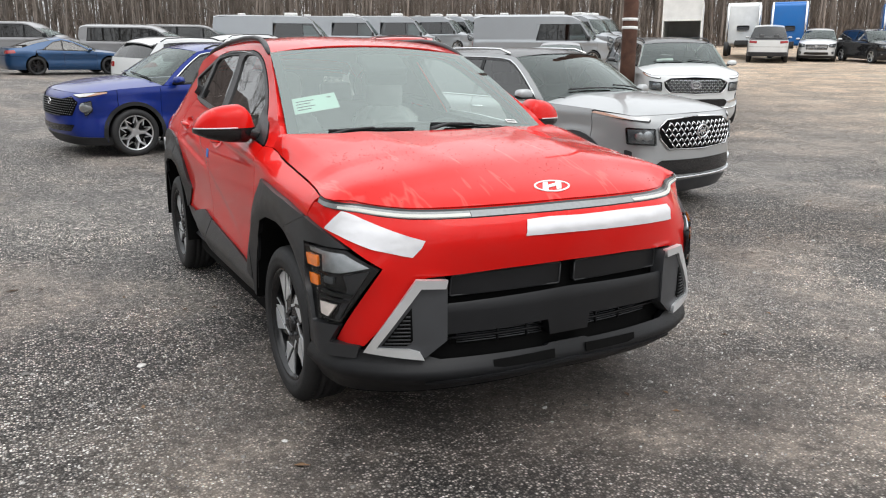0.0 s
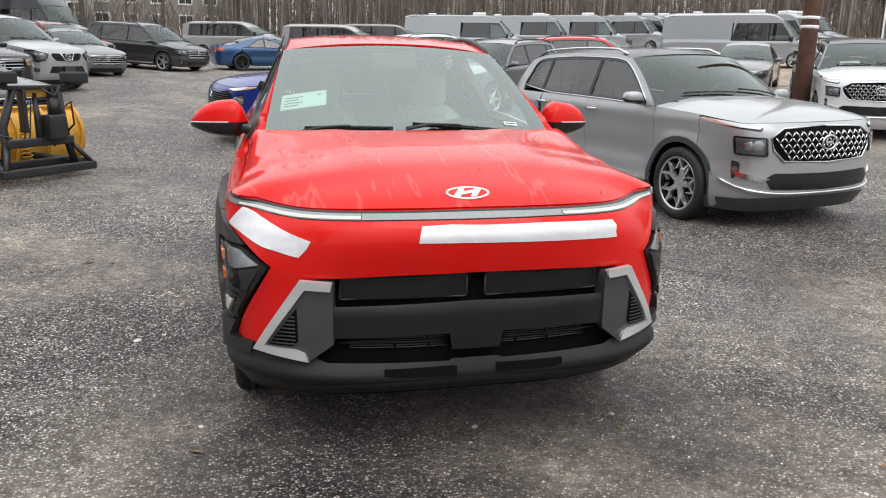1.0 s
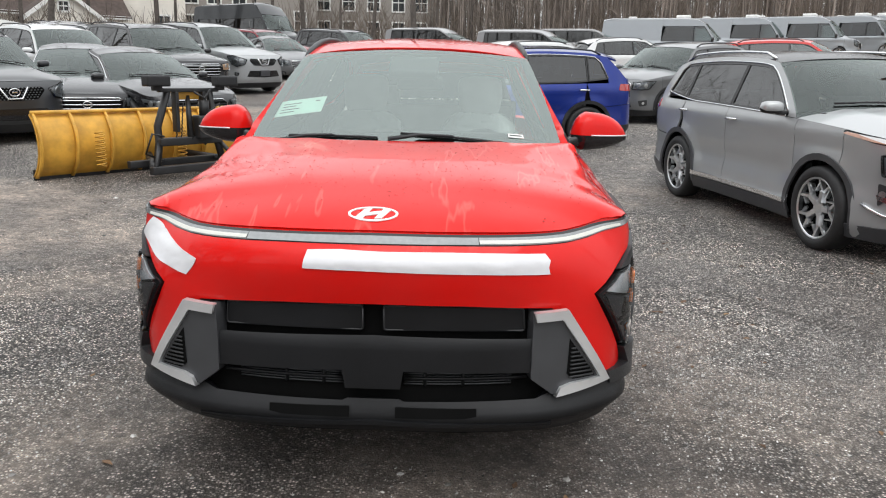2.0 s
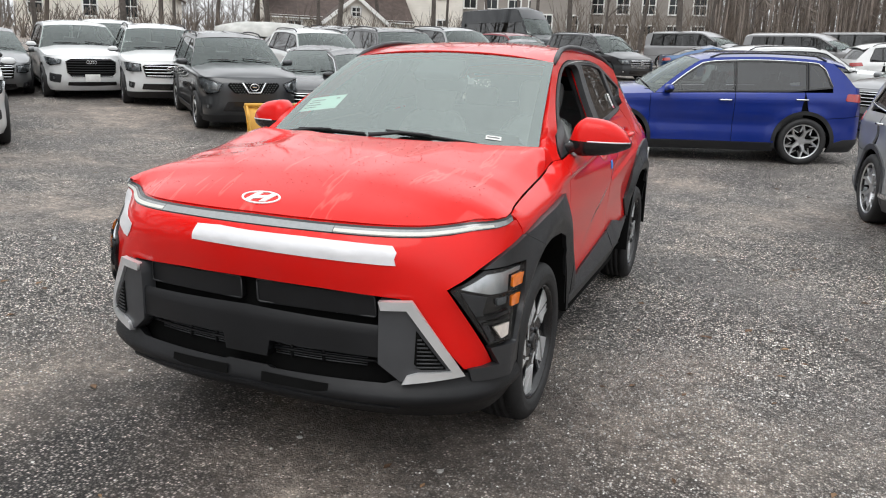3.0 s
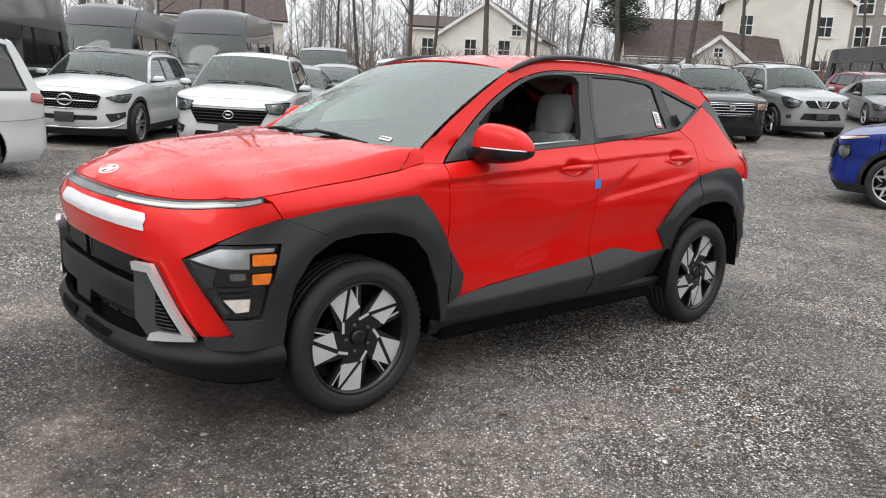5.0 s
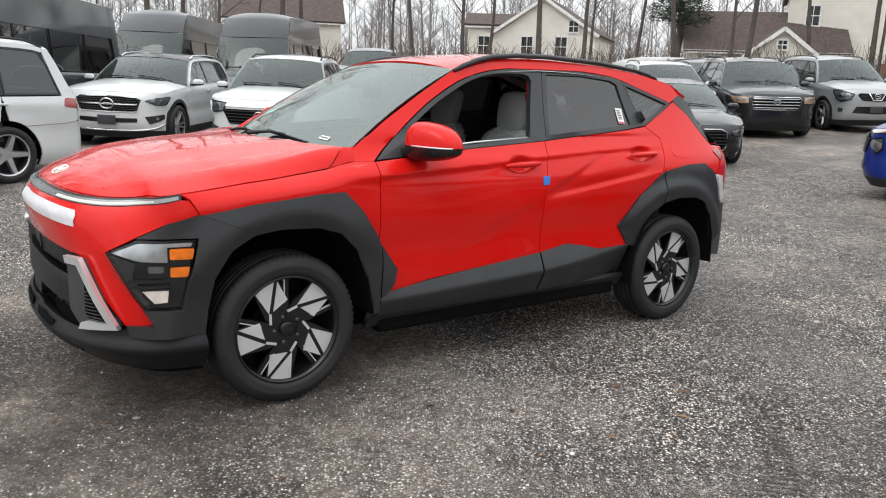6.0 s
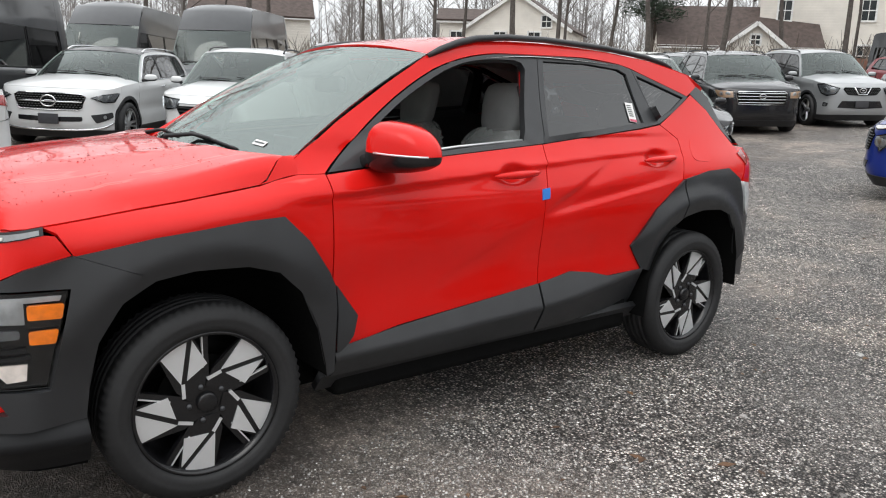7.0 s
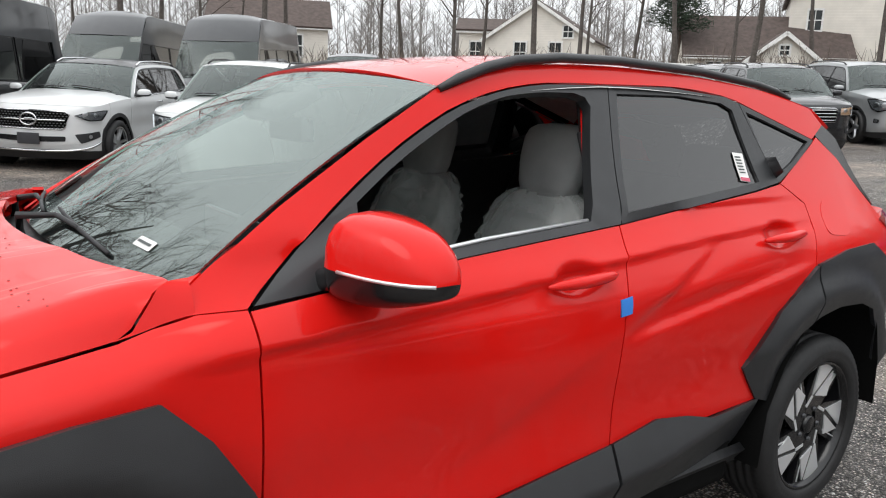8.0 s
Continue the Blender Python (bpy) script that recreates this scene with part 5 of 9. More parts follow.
def limb(st, p, d, length, r, depth, rng, bits=4, kids=4, up=0.12):
    """A bent limb with smaller ones off it."""
    pts = [p.copy()]
    q = d.copy()
    for i in range(bits):
        q = (q + Vector((rng.uniform(-0.25, 0.25), rng.uniform(-0.25, 0.25), up + rng.uniform(-0.12, 0.12)))).normalized()
        pts.append(pts[-1] + q * length / bits)
    for i in range(bits):
        st.seg(pts[i], pts[i + 1], r * (1 - 0.8 * i / bits), r * (1 - 0.8 * (i + 1) / bits))
    if depth:
        for k in range(kids):
            t = rng.uniform(0.25, 1.0)
            i = min(int(t * bits), bits - 1)
            a = pts[i].lerp(pts[i + 1], t * bits - i)
            ax = (pts[i + 1] - pts[i]).normalized()
            side = ax.cross(Vector((rng.uniform(-1, 1), rng.uniform(-1, 1), rng.uniform(-1, 1)))).normalized()
            limb(st, a, (ax * 0.75 + side * rng.uniform(0.5, 0.9)).normalized(), length * rng.uniform(0.38, 0.6), r * 0.45 * (1 - 0.5 * t), depth - 1, rng, max(2, bits - 1), kids, up)


def bare_tree(seed, height, r, mains=15, first=0.35, depth=2, kids=4):
    rng = random.Random(seed)
    tr = thing("tree", 0, 0, 0)
    st, cr = Sticks(8), Sticks(3)
    pts = [Vector((0, 0, -0.3))]
    n = 10
    w = Vector((rng.uniform(-0.05, 0.05), rng.uniform(-0.05, 0.05), 1))
    for i in range(n):
        w = (w + Vector((rng.uniform(-0.06, 0.06), rng.uniform(-0.06, 0.06), 0.05))).normalized()
        pts.append(pts[-1] + w * height * 0.8 / n)
    for i in range(n):
        st.seg(pts[i], pts[i + 1], r * (1.25 if i == 0 else 1) * (1 - 0.85 * i / n), r * (1 - 0.85 * (i + 1) / n))
    for k in range(mains):
        t = first + (1 - first) * (k + rng.uniform(0, 1)) / mains
        i = min(int(t * n), n - 1)
        a = pts[i].lerp(pts[i + 1], t * n - i)
        an = rng.uniform(0, 2 * math.pi)
        d = Vector((math.cos(an), math.sin(an), rng.uniform(0.35, 1.1))).normalized()
        limb(cr, a, d, height * (0.42 - 0.26 * (t - first) / (1 - first)) * rng.uniform(0.7, 1.15), r * 0.42 * (1.15 - t), depth, rng, 4, kids)
    st.make("trunk", M_BARK, tr)
    cr.make("crown", M_TWIG, tr)
    return tagged(tr, "leafless deciduous tree with grey-brown bark", "tree", "bare trees")


TREES = [bare_tree(11, 15, 0.13, 16, 0.30, 2, 6), bare_tree(23, 18, 0.17, 18, 0.34, 2, 6), bare_tree(37, 13, 0.10, 15, 0.25, 2, 6), bare_tree(41, 20, 0.19, 18, 0.36, 2, 6), bare_tree(53, 16, 0.10, 13, 0.4, 2, 6)]


BROAD = bare_tree(61, 17, 0.36, 24, 0.16, 2, 8)


def az_place(az, dist, base=(2.5, -3.0)):
    a = radians(az)
    return base[0] + dist * math.sin(a), base[1] + dist * math.cos(a)


tree_spots = []
rng_t = random.Random(77)
for az in (-86, -83, -80, -77.5, -74, -72, -69.5, -67, -65, -63.8, -57, -55.6, -51.5, -50.2, -46, -43.2, -42.6, -39.6, -36.5, -33, -31.8, -28.2, -24.4, -23.8, -20.6, -18.4, -17, -14.5, -12, -9.5, -7, -4.6, -2):
    tree_spots.append((az, rng_t.uniform(42, 66)))
# trees out of view, added to darken the horizon and show in the glass
for az in (-150, -142, -135, -128, -121, -115, -110, -104, -98, -92, 66, 74, 83, 92, 101, 110, 119, 128, 137, 146, 155, 164, 173, 182, 191, 200, 205):
    tree_spots.append((az, rng_t.uniform(19, 40)))
for az, dist in ((-158, 15), (-140, 17), (-172, 14), (-126, 18), (-112, 24), (170, 16)):
    tree_spots.append((az, dist))
# broad trees out of view, set where the windshield mirrors their crowns
for k, (az, dist) in enumerate(((-107, 17), (-97, 22), (-119, 19), (-131, 21))):
    x, y = az_place(az, dist)
    m = pose(x, y, ground_z(x, y), 0, 0, 70 * k)
    if k:
        copy_thing(BROAD, m)
    else:
        BROAD.matrix_basis = m
used = set()
for az, dist in tree_spots:
    x, y = az_place(az, dist)
    k = rng_t.randrange(len(TREES))
    m = pose(x, y, ground_z(x, y), 0, 0, rng_t.uniform(0, 360)) @ Matrix.Scale(1, 4)
    if k not in used:
        used.add(k)
        TREES[k].matrix_basis = m
    else:
        copy_thing(TREES[k], m)

# dense woods behind the lot
woods = Sticks(3)
rng_w = random.Random(5)
for k in range(2600):
    # the last 300 stand out of view, added to close off the horizon
    az = rng_w.uniform(-5, 68) if k < 2300 else rng_w.uniform(68, 275)
    dist = rng_w.uniform(64, 115) if k < 2300 else rng_w.uniform(48, 80)
    x, y = az_place(az, dist)
    z = ground_z(x, y) - 0.5
    h, r = rng_w.uniform(12, 20), rng_w.uniform(0.05, 0.15)
    p = Vector((x, y, z))
    top = p + Vector((rng_w.uniform(-0.8, 0.8), rng_w.uniform(-0.8, 0.8), h))
    mid = p.lerp(top, 0.5) + Vector((rng_w.uniform(-0.3, 0.3), rng_w.uniform(-0.3, 0.3), 0))
    woods.seg(p, mid, r, r * 0.65), woods.seg(mid, top, r * 0.65, r * 0.12)
    for j in range(13):
        t = rng_w.uniform(0.2, 0.97)
        a = p.lerp(mid, t * 2) if t < 0.5 else mid.lerp(top, t * 2 - 1)
        an = rng_w.uniform(0, 6.28)
        d = Vector((math.cos(an), math.sin(an), rng_w.uniform(0.3, 1.4))).normalized()
        ln = rng_w.uniform(1.5, 4.2) * (1.1 - 0.6 * t)
        b = a + d * ln
        woods.seg(a, b, r * 0.3, r * 0.1)
        for i in range(2):
            c = a.lerp(b, rng_w.uniform(0.3, 1))
            e = (d + Vector((rng_w.uniform(-0.8, 0.8), rng_w.uniform(-0.8, 0.8), rng_w.uniform(-0.1, 0.8)))).normalized()
            woods.seg(c, c + e * ln * 0.5, r * 0.12, r * 0.05)
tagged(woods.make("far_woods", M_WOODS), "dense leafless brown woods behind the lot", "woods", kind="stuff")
# distance haze is put into this colour, paler than the near twigs
M_HAZE = surface("haze_paled_twigs", (0.20, 0.185, 0.175), 0.95, vary=0.3, scale=0.3)
haze = Sticks(3)
for k in range(470):
    az = rng_w.uniform(-98, -14)
    dist = rng_w.uniform(84, 125)
    x, y = az_place(az, dist)
    p = Vector((x, y, 0.5))
    h, r = rng_w.uniform(10, 17), rng_w.uniform(0.06, 0.16)
    top = p + Vector((rng_w.uniform(-1, 1), rng_w.uniform(-1, 1), h))
    haze.seg(p, top, r, r * 0.2)
    for j in range(16):
        t = rng_w.uniform(0.25, 0.97)
        a = p.lerp(top, t)
        an = rng_w.uniform(0, 6.28)
        d = Vector((math.cos(an), math.sin(an), rng_w.uniform(0.5, 1.6))).normalized()
        ln = rng_w.uniform(2, 5) * (1.15 - 0.7 * t)
        b = a + d * ln
        haze.seg(a, b, r * 0.3, r * 0.1)
        for i in range(4):
            c = a.lerp(b, rng_w.uniform(0.25, 1))
            e = (d + Vector((rng_w.uniform(-0.9, 0.9), rng_w.uniform(-0.9, 0.9), rng_w.uniform(0, 0.9)))).normalized()
            haze.seg(c, c + e * ln * rng_w.uniform(0.3, 0.6), r * 0.13, r * 0.06)
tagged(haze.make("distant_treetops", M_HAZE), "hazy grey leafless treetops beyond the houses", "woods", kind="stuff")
brush = Sticks(3)
for k in range(5200):
    az = rng_w.uniform(-90, 70) if k < 4000 else rng_w.uniform(70, 270)
    dist = (rng_w.uniform(62, 76) if az > -20 else rng_w.uniform(50, 62)) if k < 4000 else rng_w.uniform(44, 56)
    x, y = az_place(az, dist)
    p = Vector((x, y, ground_z(x, y) - 0.2))
    d = Vector((rng_w.uniform(-0.6, 0.6), rng_w.uniform(-0.6, 0.6), 1)).normalized()
    hh = rng_w.uniform(1.0, 4.5) * (1.0 if az > -15 else 0.55)
    q = p + d * hh
    brush.seg(p, q, 0.05, 0.012)
    for i in range(3):
        c = p.lerp(q, rng_w.uniform(0.3, 1))
        e = (d + Vector((rng_w.uniform(-0.9, 0.9), rng_w.uniform(-0.9, 0.9), 0.2))).normalized()
        brush.seg(c, c + e * hh * 0.4, 0.022, 0.007)
tagged(brush.make("undergrowth", M_BRUSH), "tangled dry undergrowth below the trees", "brush", kind="stuff")

# one dark pine among the bare trees
pine = thing("pine_tree", *az_place(-36.8, 62), 0)
pine.location.z = ground_z(pine.location.x, pine.location.y)
stp, crp = Sticks(7), Sticks(3)
stp.seg(Vector((0, 0, -0.3)), Vector((0, 0, 11)), 0.2, 0.03)
for k in range(70):
    t = k / 70
    a = Vector((0, 0, 3.5 + 7.5 * t))
    an = k * 2.4
    ln = 2.3 * (1.02 - t) + 0.25
    d = Vector((math.cos(an), math.sin(an), 0.12))
    crp.seg(a, a + d * ln, 0.05, 0.015)
    for i in range(80):
        c = a + d * ln * rng_w.uniform(0.1, 1) + Vector((rng_w.uniform(-0.25, 0.25), rng_w.uniform(-0.25, 0.25), rng_w.uniform(-0.3, 0.3)))
        e = Vector((rng_w.uniform(-1, 1), rng_w.uniform(-1, 1), rng_w.uniform(-0.4, 0.7))).normalized()
        crp.seg(c, c + e * rng_w.uniform(0.2, 0.5), 0.035, 0.012)
stp.make("trunk", M_BARK, pine), crp.make("crown", M_PINE, pine)
tagged(pine, "dark green pine tree among bare trees", "tree")

# ---- houses ----
def siding(name, color):
    m, nt, b = node_mat(name)
    tc = nt.nodes.new("ShaderNodeTexCoord")
    wv = nt.nodes.new("ShaderNodeTexWave")
    wv.bands_direction = "Z"
    wv.wave_profile = "SAW"
    wv.inputs["Scale"].default_value = 1.6
    wv.inputs["Distortion"].default_value = 0.0
    nt.links.new(tc.outputs["Object"], wv.inputs["Vector"])
    n = noise_node(nt, 0.9, 5)
    r = ramp_node(nt, n.outputs["Fac"], [(0.3, tuple(c * 0.86 for c in color)), (0.7, color)])
    nt.links.new(r.outputs["Color"], b.inputs["Base Color"])
    b.inputs["Roughness"].default_value = 0.7
    bump_node(nt, b, wv.outputs["Fac"], 0.6, 0.02)
    return m


M_CREAM = siding("cream_siding", (0.80, 0.76, 0.69))
M_GREIGE = siding("grey_beige_siding", (0.31, 0.285, 0.26))
M_ROOFB = surface("brown_shingles", (0.075, 0.055, 0.048), 0.9, vary=0.3, scale=3, bump=0.8, bscale=20)
M_WHITE = surface("white_trim_paint", (0.75, 0.75, 0.73), 0.5)
M_BRICK = surface("brick_red", (0.22, 0.10, 0.07), 0.85, vary=0.25, scale=8)


def house(x, y, turn, w, d, eave, ridge, wall, windows, label, gable_front=True, name="house", z=1.4, brick=None):
    """A house whose front looks to its own -y: walls, a pitched roof with overhang, framed windows."""
    hs_ = thing(name, x, y, z - 0.4, turn)
    tagged(hs_, label, "house", "houses beyond the trees")
    bm = bmesh.new()
    if gable_front:
        prof = [(-w / 2, 0), (w / 2, 0), (w / 2, eave), (0, ridge), (-w / 2, eave)]
        a = [bm.verts.new((px, -d / 2, pz)) for px, pz in prof]
        b = [bm.verts.new((px, d / 2, pz)) for px, pz in prof]
    else:
        prof = [(-d / 2, 0), (d / 2, 0), (d / 2, eave), (0, ridge), (-d / 2, eave)]
        a = [bm.verts.new((-w / 2, py, pz)) for py, pz in prof]
        b = [bm.verts.new((w / 2, py, pz)) for py, pz in prof]
    bm.faces.new(a), bm.faces.new(b[::-1])
    for i in range(5):
        bm.faces.new((a[i], b[i], b[(i + 1) % 5], a[(i + 1) % 5]))
    bmesh.ops.recalc_face_normals(bm, faces=bm.faces)
    part("wall", bm, wall, hs_, smooth=False)
    half = w / 2 if gable_front else d / 2
    run = d / 2 if gable_front else w / 2
    sl = math.atan2(ridge - eave, half)
    for s in (-1, 1):
        ln = half / math.cos(sl) + 0.45
        cx, cz = s * (half / 2 + 0.2 * math.cos(sl)), (eave + ridge) / 2 - 0.2 * math.sin(sl) + 0.1
        bmr = bmesh.new()
        if gable_front:
            block(bmr, cx, 0, cz, ln, 2 * run + 0.7, 0.16, 0.02, Euler((0, s * sl, 0)).to_matrix())
        else:
            block(bmr, 0, cx, cz, 2 * run + 0.7, ln, 0.16, 0.02, Euler((-s * sl, 0, 0)).to_matrix())
        part("roof", bmr, M_ROOFB, hs_, smooth=False)
        if gable_front:
            part("rake_board", box(cx, -d / 2 - 0.36, cz - 0.1, ln, 0.06, 0.26, 0, Euler((0, s * sl, 0)).to_matrix()), M_WHITE, hs_, smooth=False)
    if not gable_front:
        part("fascia_board", box(0, -d / 2 - 0.3, eave - 0.14, w + 0.6, 0.08, 0.24), M_WHITE, hs_, smooth=False)
    for wx, wz, ww, wh in windows:
        wo = new("window")
        wo.parent = hs_
        wo.matrix_basis = Matrix.Translation((wx, -d / 2, wz))
        wo.empty_display_size = 0.2
        part("pane", box(0, -0.01, 0, ww, 0.06, wh), M_TINT, wo, smooth=False)
        bmf = bmesh.new()
        for sx in (-1, 1):
            block(bmf, sx * (ww / 2 + 0.05), -0.04, 0, 0.13, 0.12, wh + 0.24)
            block(bmf, 0, -0.04, sx * (wh / 2 + 0.06), ww, 0.12, 0.13)
        block(bmf, 0, -0.05, 0, ww, 0.06, 0.07)
        block(bmf, 0, -0.05, 0, 0.05, 0.06, wh)
        part("window_frame", bmf, M_WHITE, wo, smooth=False)
    if brick:
        part("chimney", box(brick[0], -d / 2 - 0.3, brick[1] / 2, brick[2], 0.7, brick[1]), M_BRICK, hs_, smooth=False)
    return hs_


def face_turn(x, y):
    """The turn that makes a front look at the lot."""
    return math.degrees(math.atan2(x - 2.5, y + 3.0)) * -1


def row_windows(xs, zs, w=1.0, h=1.6):
    return [(x, z, w, h) for z in zs for x in xs]


hx_, hy_ = az_place(-65.0, 68)
house(hx_, hy_, face_turn(hx_, hy_), 9, 8, 5.4, 7.6, M_CREAM, row_windows((-2.5, 2.0), (3.9,)), "cream sided house with brown roof", False)
hx_, hy_ = az_place(-45.6, 72)
house(hx_, hy_, face_turn(hx_, hy_) - 12, 9.0, 8, 5.4, 8.3, M_CREAM, row_windows((-1.4, 1.6), (4.3,)) + [(2.6, 6.0, 0.8, 0.9)], "cream gabled house with tall window", True)
hx_, hy_ = az_place(-49.0, 75)
house(hx_, hy_, face_turn(hx_, hy_), 7, 8, 6.2, 7.4, M_CREAM, row_windows((-2, 1.5), (4.4,)), "pale house beside the gabled one", False)
hx_, hy_ = az_place(-31.6, 66)
house(hx_, hy_, face_turn(hx_, hy_) + 10, 11.0, 8, 4.0, 7.0, M_CREAM, [(-3.6, 2.8, 1.0, 1.5), (-1.2, 2.8, 1.0, 1.5), (3.9, 2.8, 1.0, 1.5)], "cream house wing with a brown pitched roof", False)
hx_, hy_ = az_place(-30.2, 61)
house(hx_, hy_, face_turn(hx_, hy_) + 10, 4.6, 3, 3.6, 5.4, M_CREAM, [(0, 2.6, 1.8, 1.3), (0, 4.3, 0.6, 0.6)], "small cream gabled porch with white trim", True)
hx_, hy_ = az_place(-26.4, 70)
house(hx_, hy_, face_turn(hx_, hy_) + 6, 9, 9, 8.6, 11.5, M_CREAM, row_windows((-2.8, 2.8), (3.6, 6.8), 0.9, 1.4) + [(0, 9.6, 0.9, 1.2)], "tall cream house with white framed windows", True, brick=(2.6, 3.4, 1.2))
hx_, hy_ = az_place(-20.5, 80)
house(hx_, hy_, face_turn(hx_, hy_) - 4, 13, 10, 9.2, 12.4, M_GREIGE, row_windows((-5.2, -3.2, -0.9, 1.1, 3.3, 5.2), (2.4, 5.1, 7.8), 1.1, 1.6), "grey-beige apartment house with rows of white windows", False, name="apartment_house", z=3.2)
hx_, hy_ = az_place(-9.4, 82)
house(hx_, hy_, face_turn(hx_, hy_) - 4, 14, 10, 9.2, 12.4, M_GREIGE, row_windows((-5.8, -3.6, -1.2, 1.2, 3.6, 5.8), (2.4, 5.1, 7.8), 1.1, 1.6), "grey-beige apartment house with rows of white windows", False, name="apartment_house", z=3.2)
hx_, hy_ = az_place(-15.0, 79)
house(hx_, hy_, face_turn(hx_, hy_), 5.5, 9, 9.4, 12.6, M_GREIGE, row_windows((-1.2, 1.2), (3.0, 6.2, 9.0), 1.0, 1.6), "grey-beige gabled bay of the apartment row", True, name="apartment_house", z=3.2)

# ---- utility pole ----
pole = thing("utility_pole", 9.7, 8.6, ground_z(9.7, 8.6))
tagged(pole, "brown wooden utility pole with pale bands", "pole")
M_POLE = surface("creosoted_pole", (0.10, 0.048, 0.032), 0.85, vary=0.35, scale=5, bump=0.6, bscale=40)
part("pole_shaft", tube(bmesh.new(), [(0, 0, -0.5), (0.03, 0, 3), (0.22, 0, 9)], [0.17, 0.155, 0.12], 14), M_POLE, pole)
for zz in (1.95, 2.12):
    part("pole_band", tube(bmesh.new(), [(0.015, 0, zz), (0.017, 0, zz + 0.06)], [0.168, 0.168], 14), M_STICK, pole)

# ---- snow plow ----
M_YELLOW = surface("worn_yellow_paint", (0.62, 0.33, 0.045), 0.45, vary=0.25, scale=5, bump=0.3, bscale=60)
M_BLKSTEEL = surface("black_steel", (0.018, 0.018, 0.019), 0.45, vary=0.3, scale=7)
plow = thing("snow_plow", -3.95, 5.45, ground_z(-3.95, 5.45), 54)
tagged(plow, "yellow snow plow blade with black steel mount", "snow plow")
rows = []
for i in range(11):
    a = radians(-62 + 118 * i / 10)
    rows.append([Vector((x, 0.30 - 0.36 * math.cos(a), 0.42 + 0.44 * math.sin(a))) for x in np.linspace(-1.4, 1.4, 15)])
part("blade", strip_grid(rows, 0.02, (0, 3, 0.4)), M_YELLOW, plow, "curved yellow blade")
for x in (-1.38, -0.95, -0.5, -0.05, 0.4, 0.85, 1.38):
    bmr = bmesh.new()
    pts = [(0.30 - 0.37 * math.cos(radians(-62 + 118 * i / 10)), 0.42 + 0.45 * math.sin(radians(-62 + 118 * i / 10))) for i in range(11)]
    prism(bmr, pts + [(p[0] - 0.06, p[1]) for p in pts[::-1]], x - 0.012, x + 0.012)
    part("rib", bmr, M_YELLOW, plow)
part("cutting_edge", box(0, 0.13, 0.06, 2.8, 0.02, 0.13, 0.004), M_BLKSTEEL, plow)
part("top_roll", tube(bmesh.new(), [(-1.4, 0.06, 0.80), (1.4, 0.06, 0.80)], 0.025, 8), M_YELLOW, plow)
FX = 0.29
for sx in (-1, 1):
    part("upright", tube(bmesh.new(), [(FX + sx * 0.50, -0.58, 0.10), (FX + sx * 0.43, -0.55, 0.42), (FX + sx * 0.42, -0.52, 0.62), (FX + sx * 0.30, -0.60, 1.08)], [0.05, 0.05, 0.05, 0.045], 6), M_BLKSTEEL, plow)
    part("brace", tube(bmesh.new(), [(FX + sx * 0.42, -0.55, 0.45), (FX + sx * 0.62, -0.75, 0.12)], 0.03, 6), M_BLKSTEEL, plow)
    lamp = part("plow_lamp", box(FX + sx * 0.50, -0.68, 1.185, 0.31, 0.16, 0.135, 0.03, seg=3), M_BLACK, plow)
    part("lamp_bracket", box(FX + sx * 0.46, -0.62, 1.095, 0.12, 0.06, 0.06, 0.01), M_BLKSTEEL, lamp)
    part("tow_plate", box(FX + sx * 0.20, -0.60, 0.80, 0.05, 0.10, 0.5, 0.01), M_BLKSTEEL, plow)
    part("lift_chain", tube(bmesh.new(), [Vector((FX - 0.17 + sx * 0.035 + 0.012 * (k % 2), -0.66 + 0.004 * k, 0.92 - 0.024 * k)) for k in range(22)], 0.009, 5), M_BLKSTEEL, plow)
    part("a_frame_arm", tube(bmesh.new(), [(FX + sx * 0.60, -0.68, 0.14), (FX + sx * 0.25, 0.0, 0.22)], 0.05, 6), M_BLKSTEEL, plow)
part("push_beam", box(FX, -0.72, 0.10, 1.32, 0.10, 0.10, 0.015), M_BLKSTEEL, plow)
part("push_beam", box(FX - 0.08, -0.42, 0.16, 1.40, 0.09, 0.09, 0.015), M_BLKSTEEL, plow)
part("cross_beam", box(FX, -0.58, 0.43, 0.92, 0.12, 0.10, 0.015), M_BLKSTEEL, plow)
part("light_beam", box(FX, -0.60, 1.07, 0.86, 0.08, 0.05, 0.01), M_BLKSTEEL, plow)
part("lift_arm", box(FX + 0.05, -0.5, 1.0, 0.42, 0.12, 0.10, 0.02), M_YELLOW, plow)
part("hydraulic_ram", tube(bmesh.new(), [(FX, -0.6, 0.45), (FX + 0.01, -0.55, 1.0)], [0.045, 0.028], 8), M_BLKSTEEL, plow)
pump = part("pump_box", box(FX + 0.17, -0.64, 0.60, 0.24, 0.2, 0.30, 0.03, seg=2), M_BLKSTEEL, plow)
part("pump_motor", tube(bmesh.new(), [(FX + 0.19, -0.64, 0.74), (FX + 0.19, -0.64, 0.94)], 0.065, 12), M_BLKSTEEL, pump)
for x in (-0.72, 0.42):
    part("trip_spring", tube(bmesh.new(), [Vector((x + 0.055 * math.cos(k * 0.8), -0.20 + 0.055 * math.sin(k * 0.8), 0.14 + 0.0062 * k)) for k in range(70)], 0.009, 5), M_YELLOW, plow)
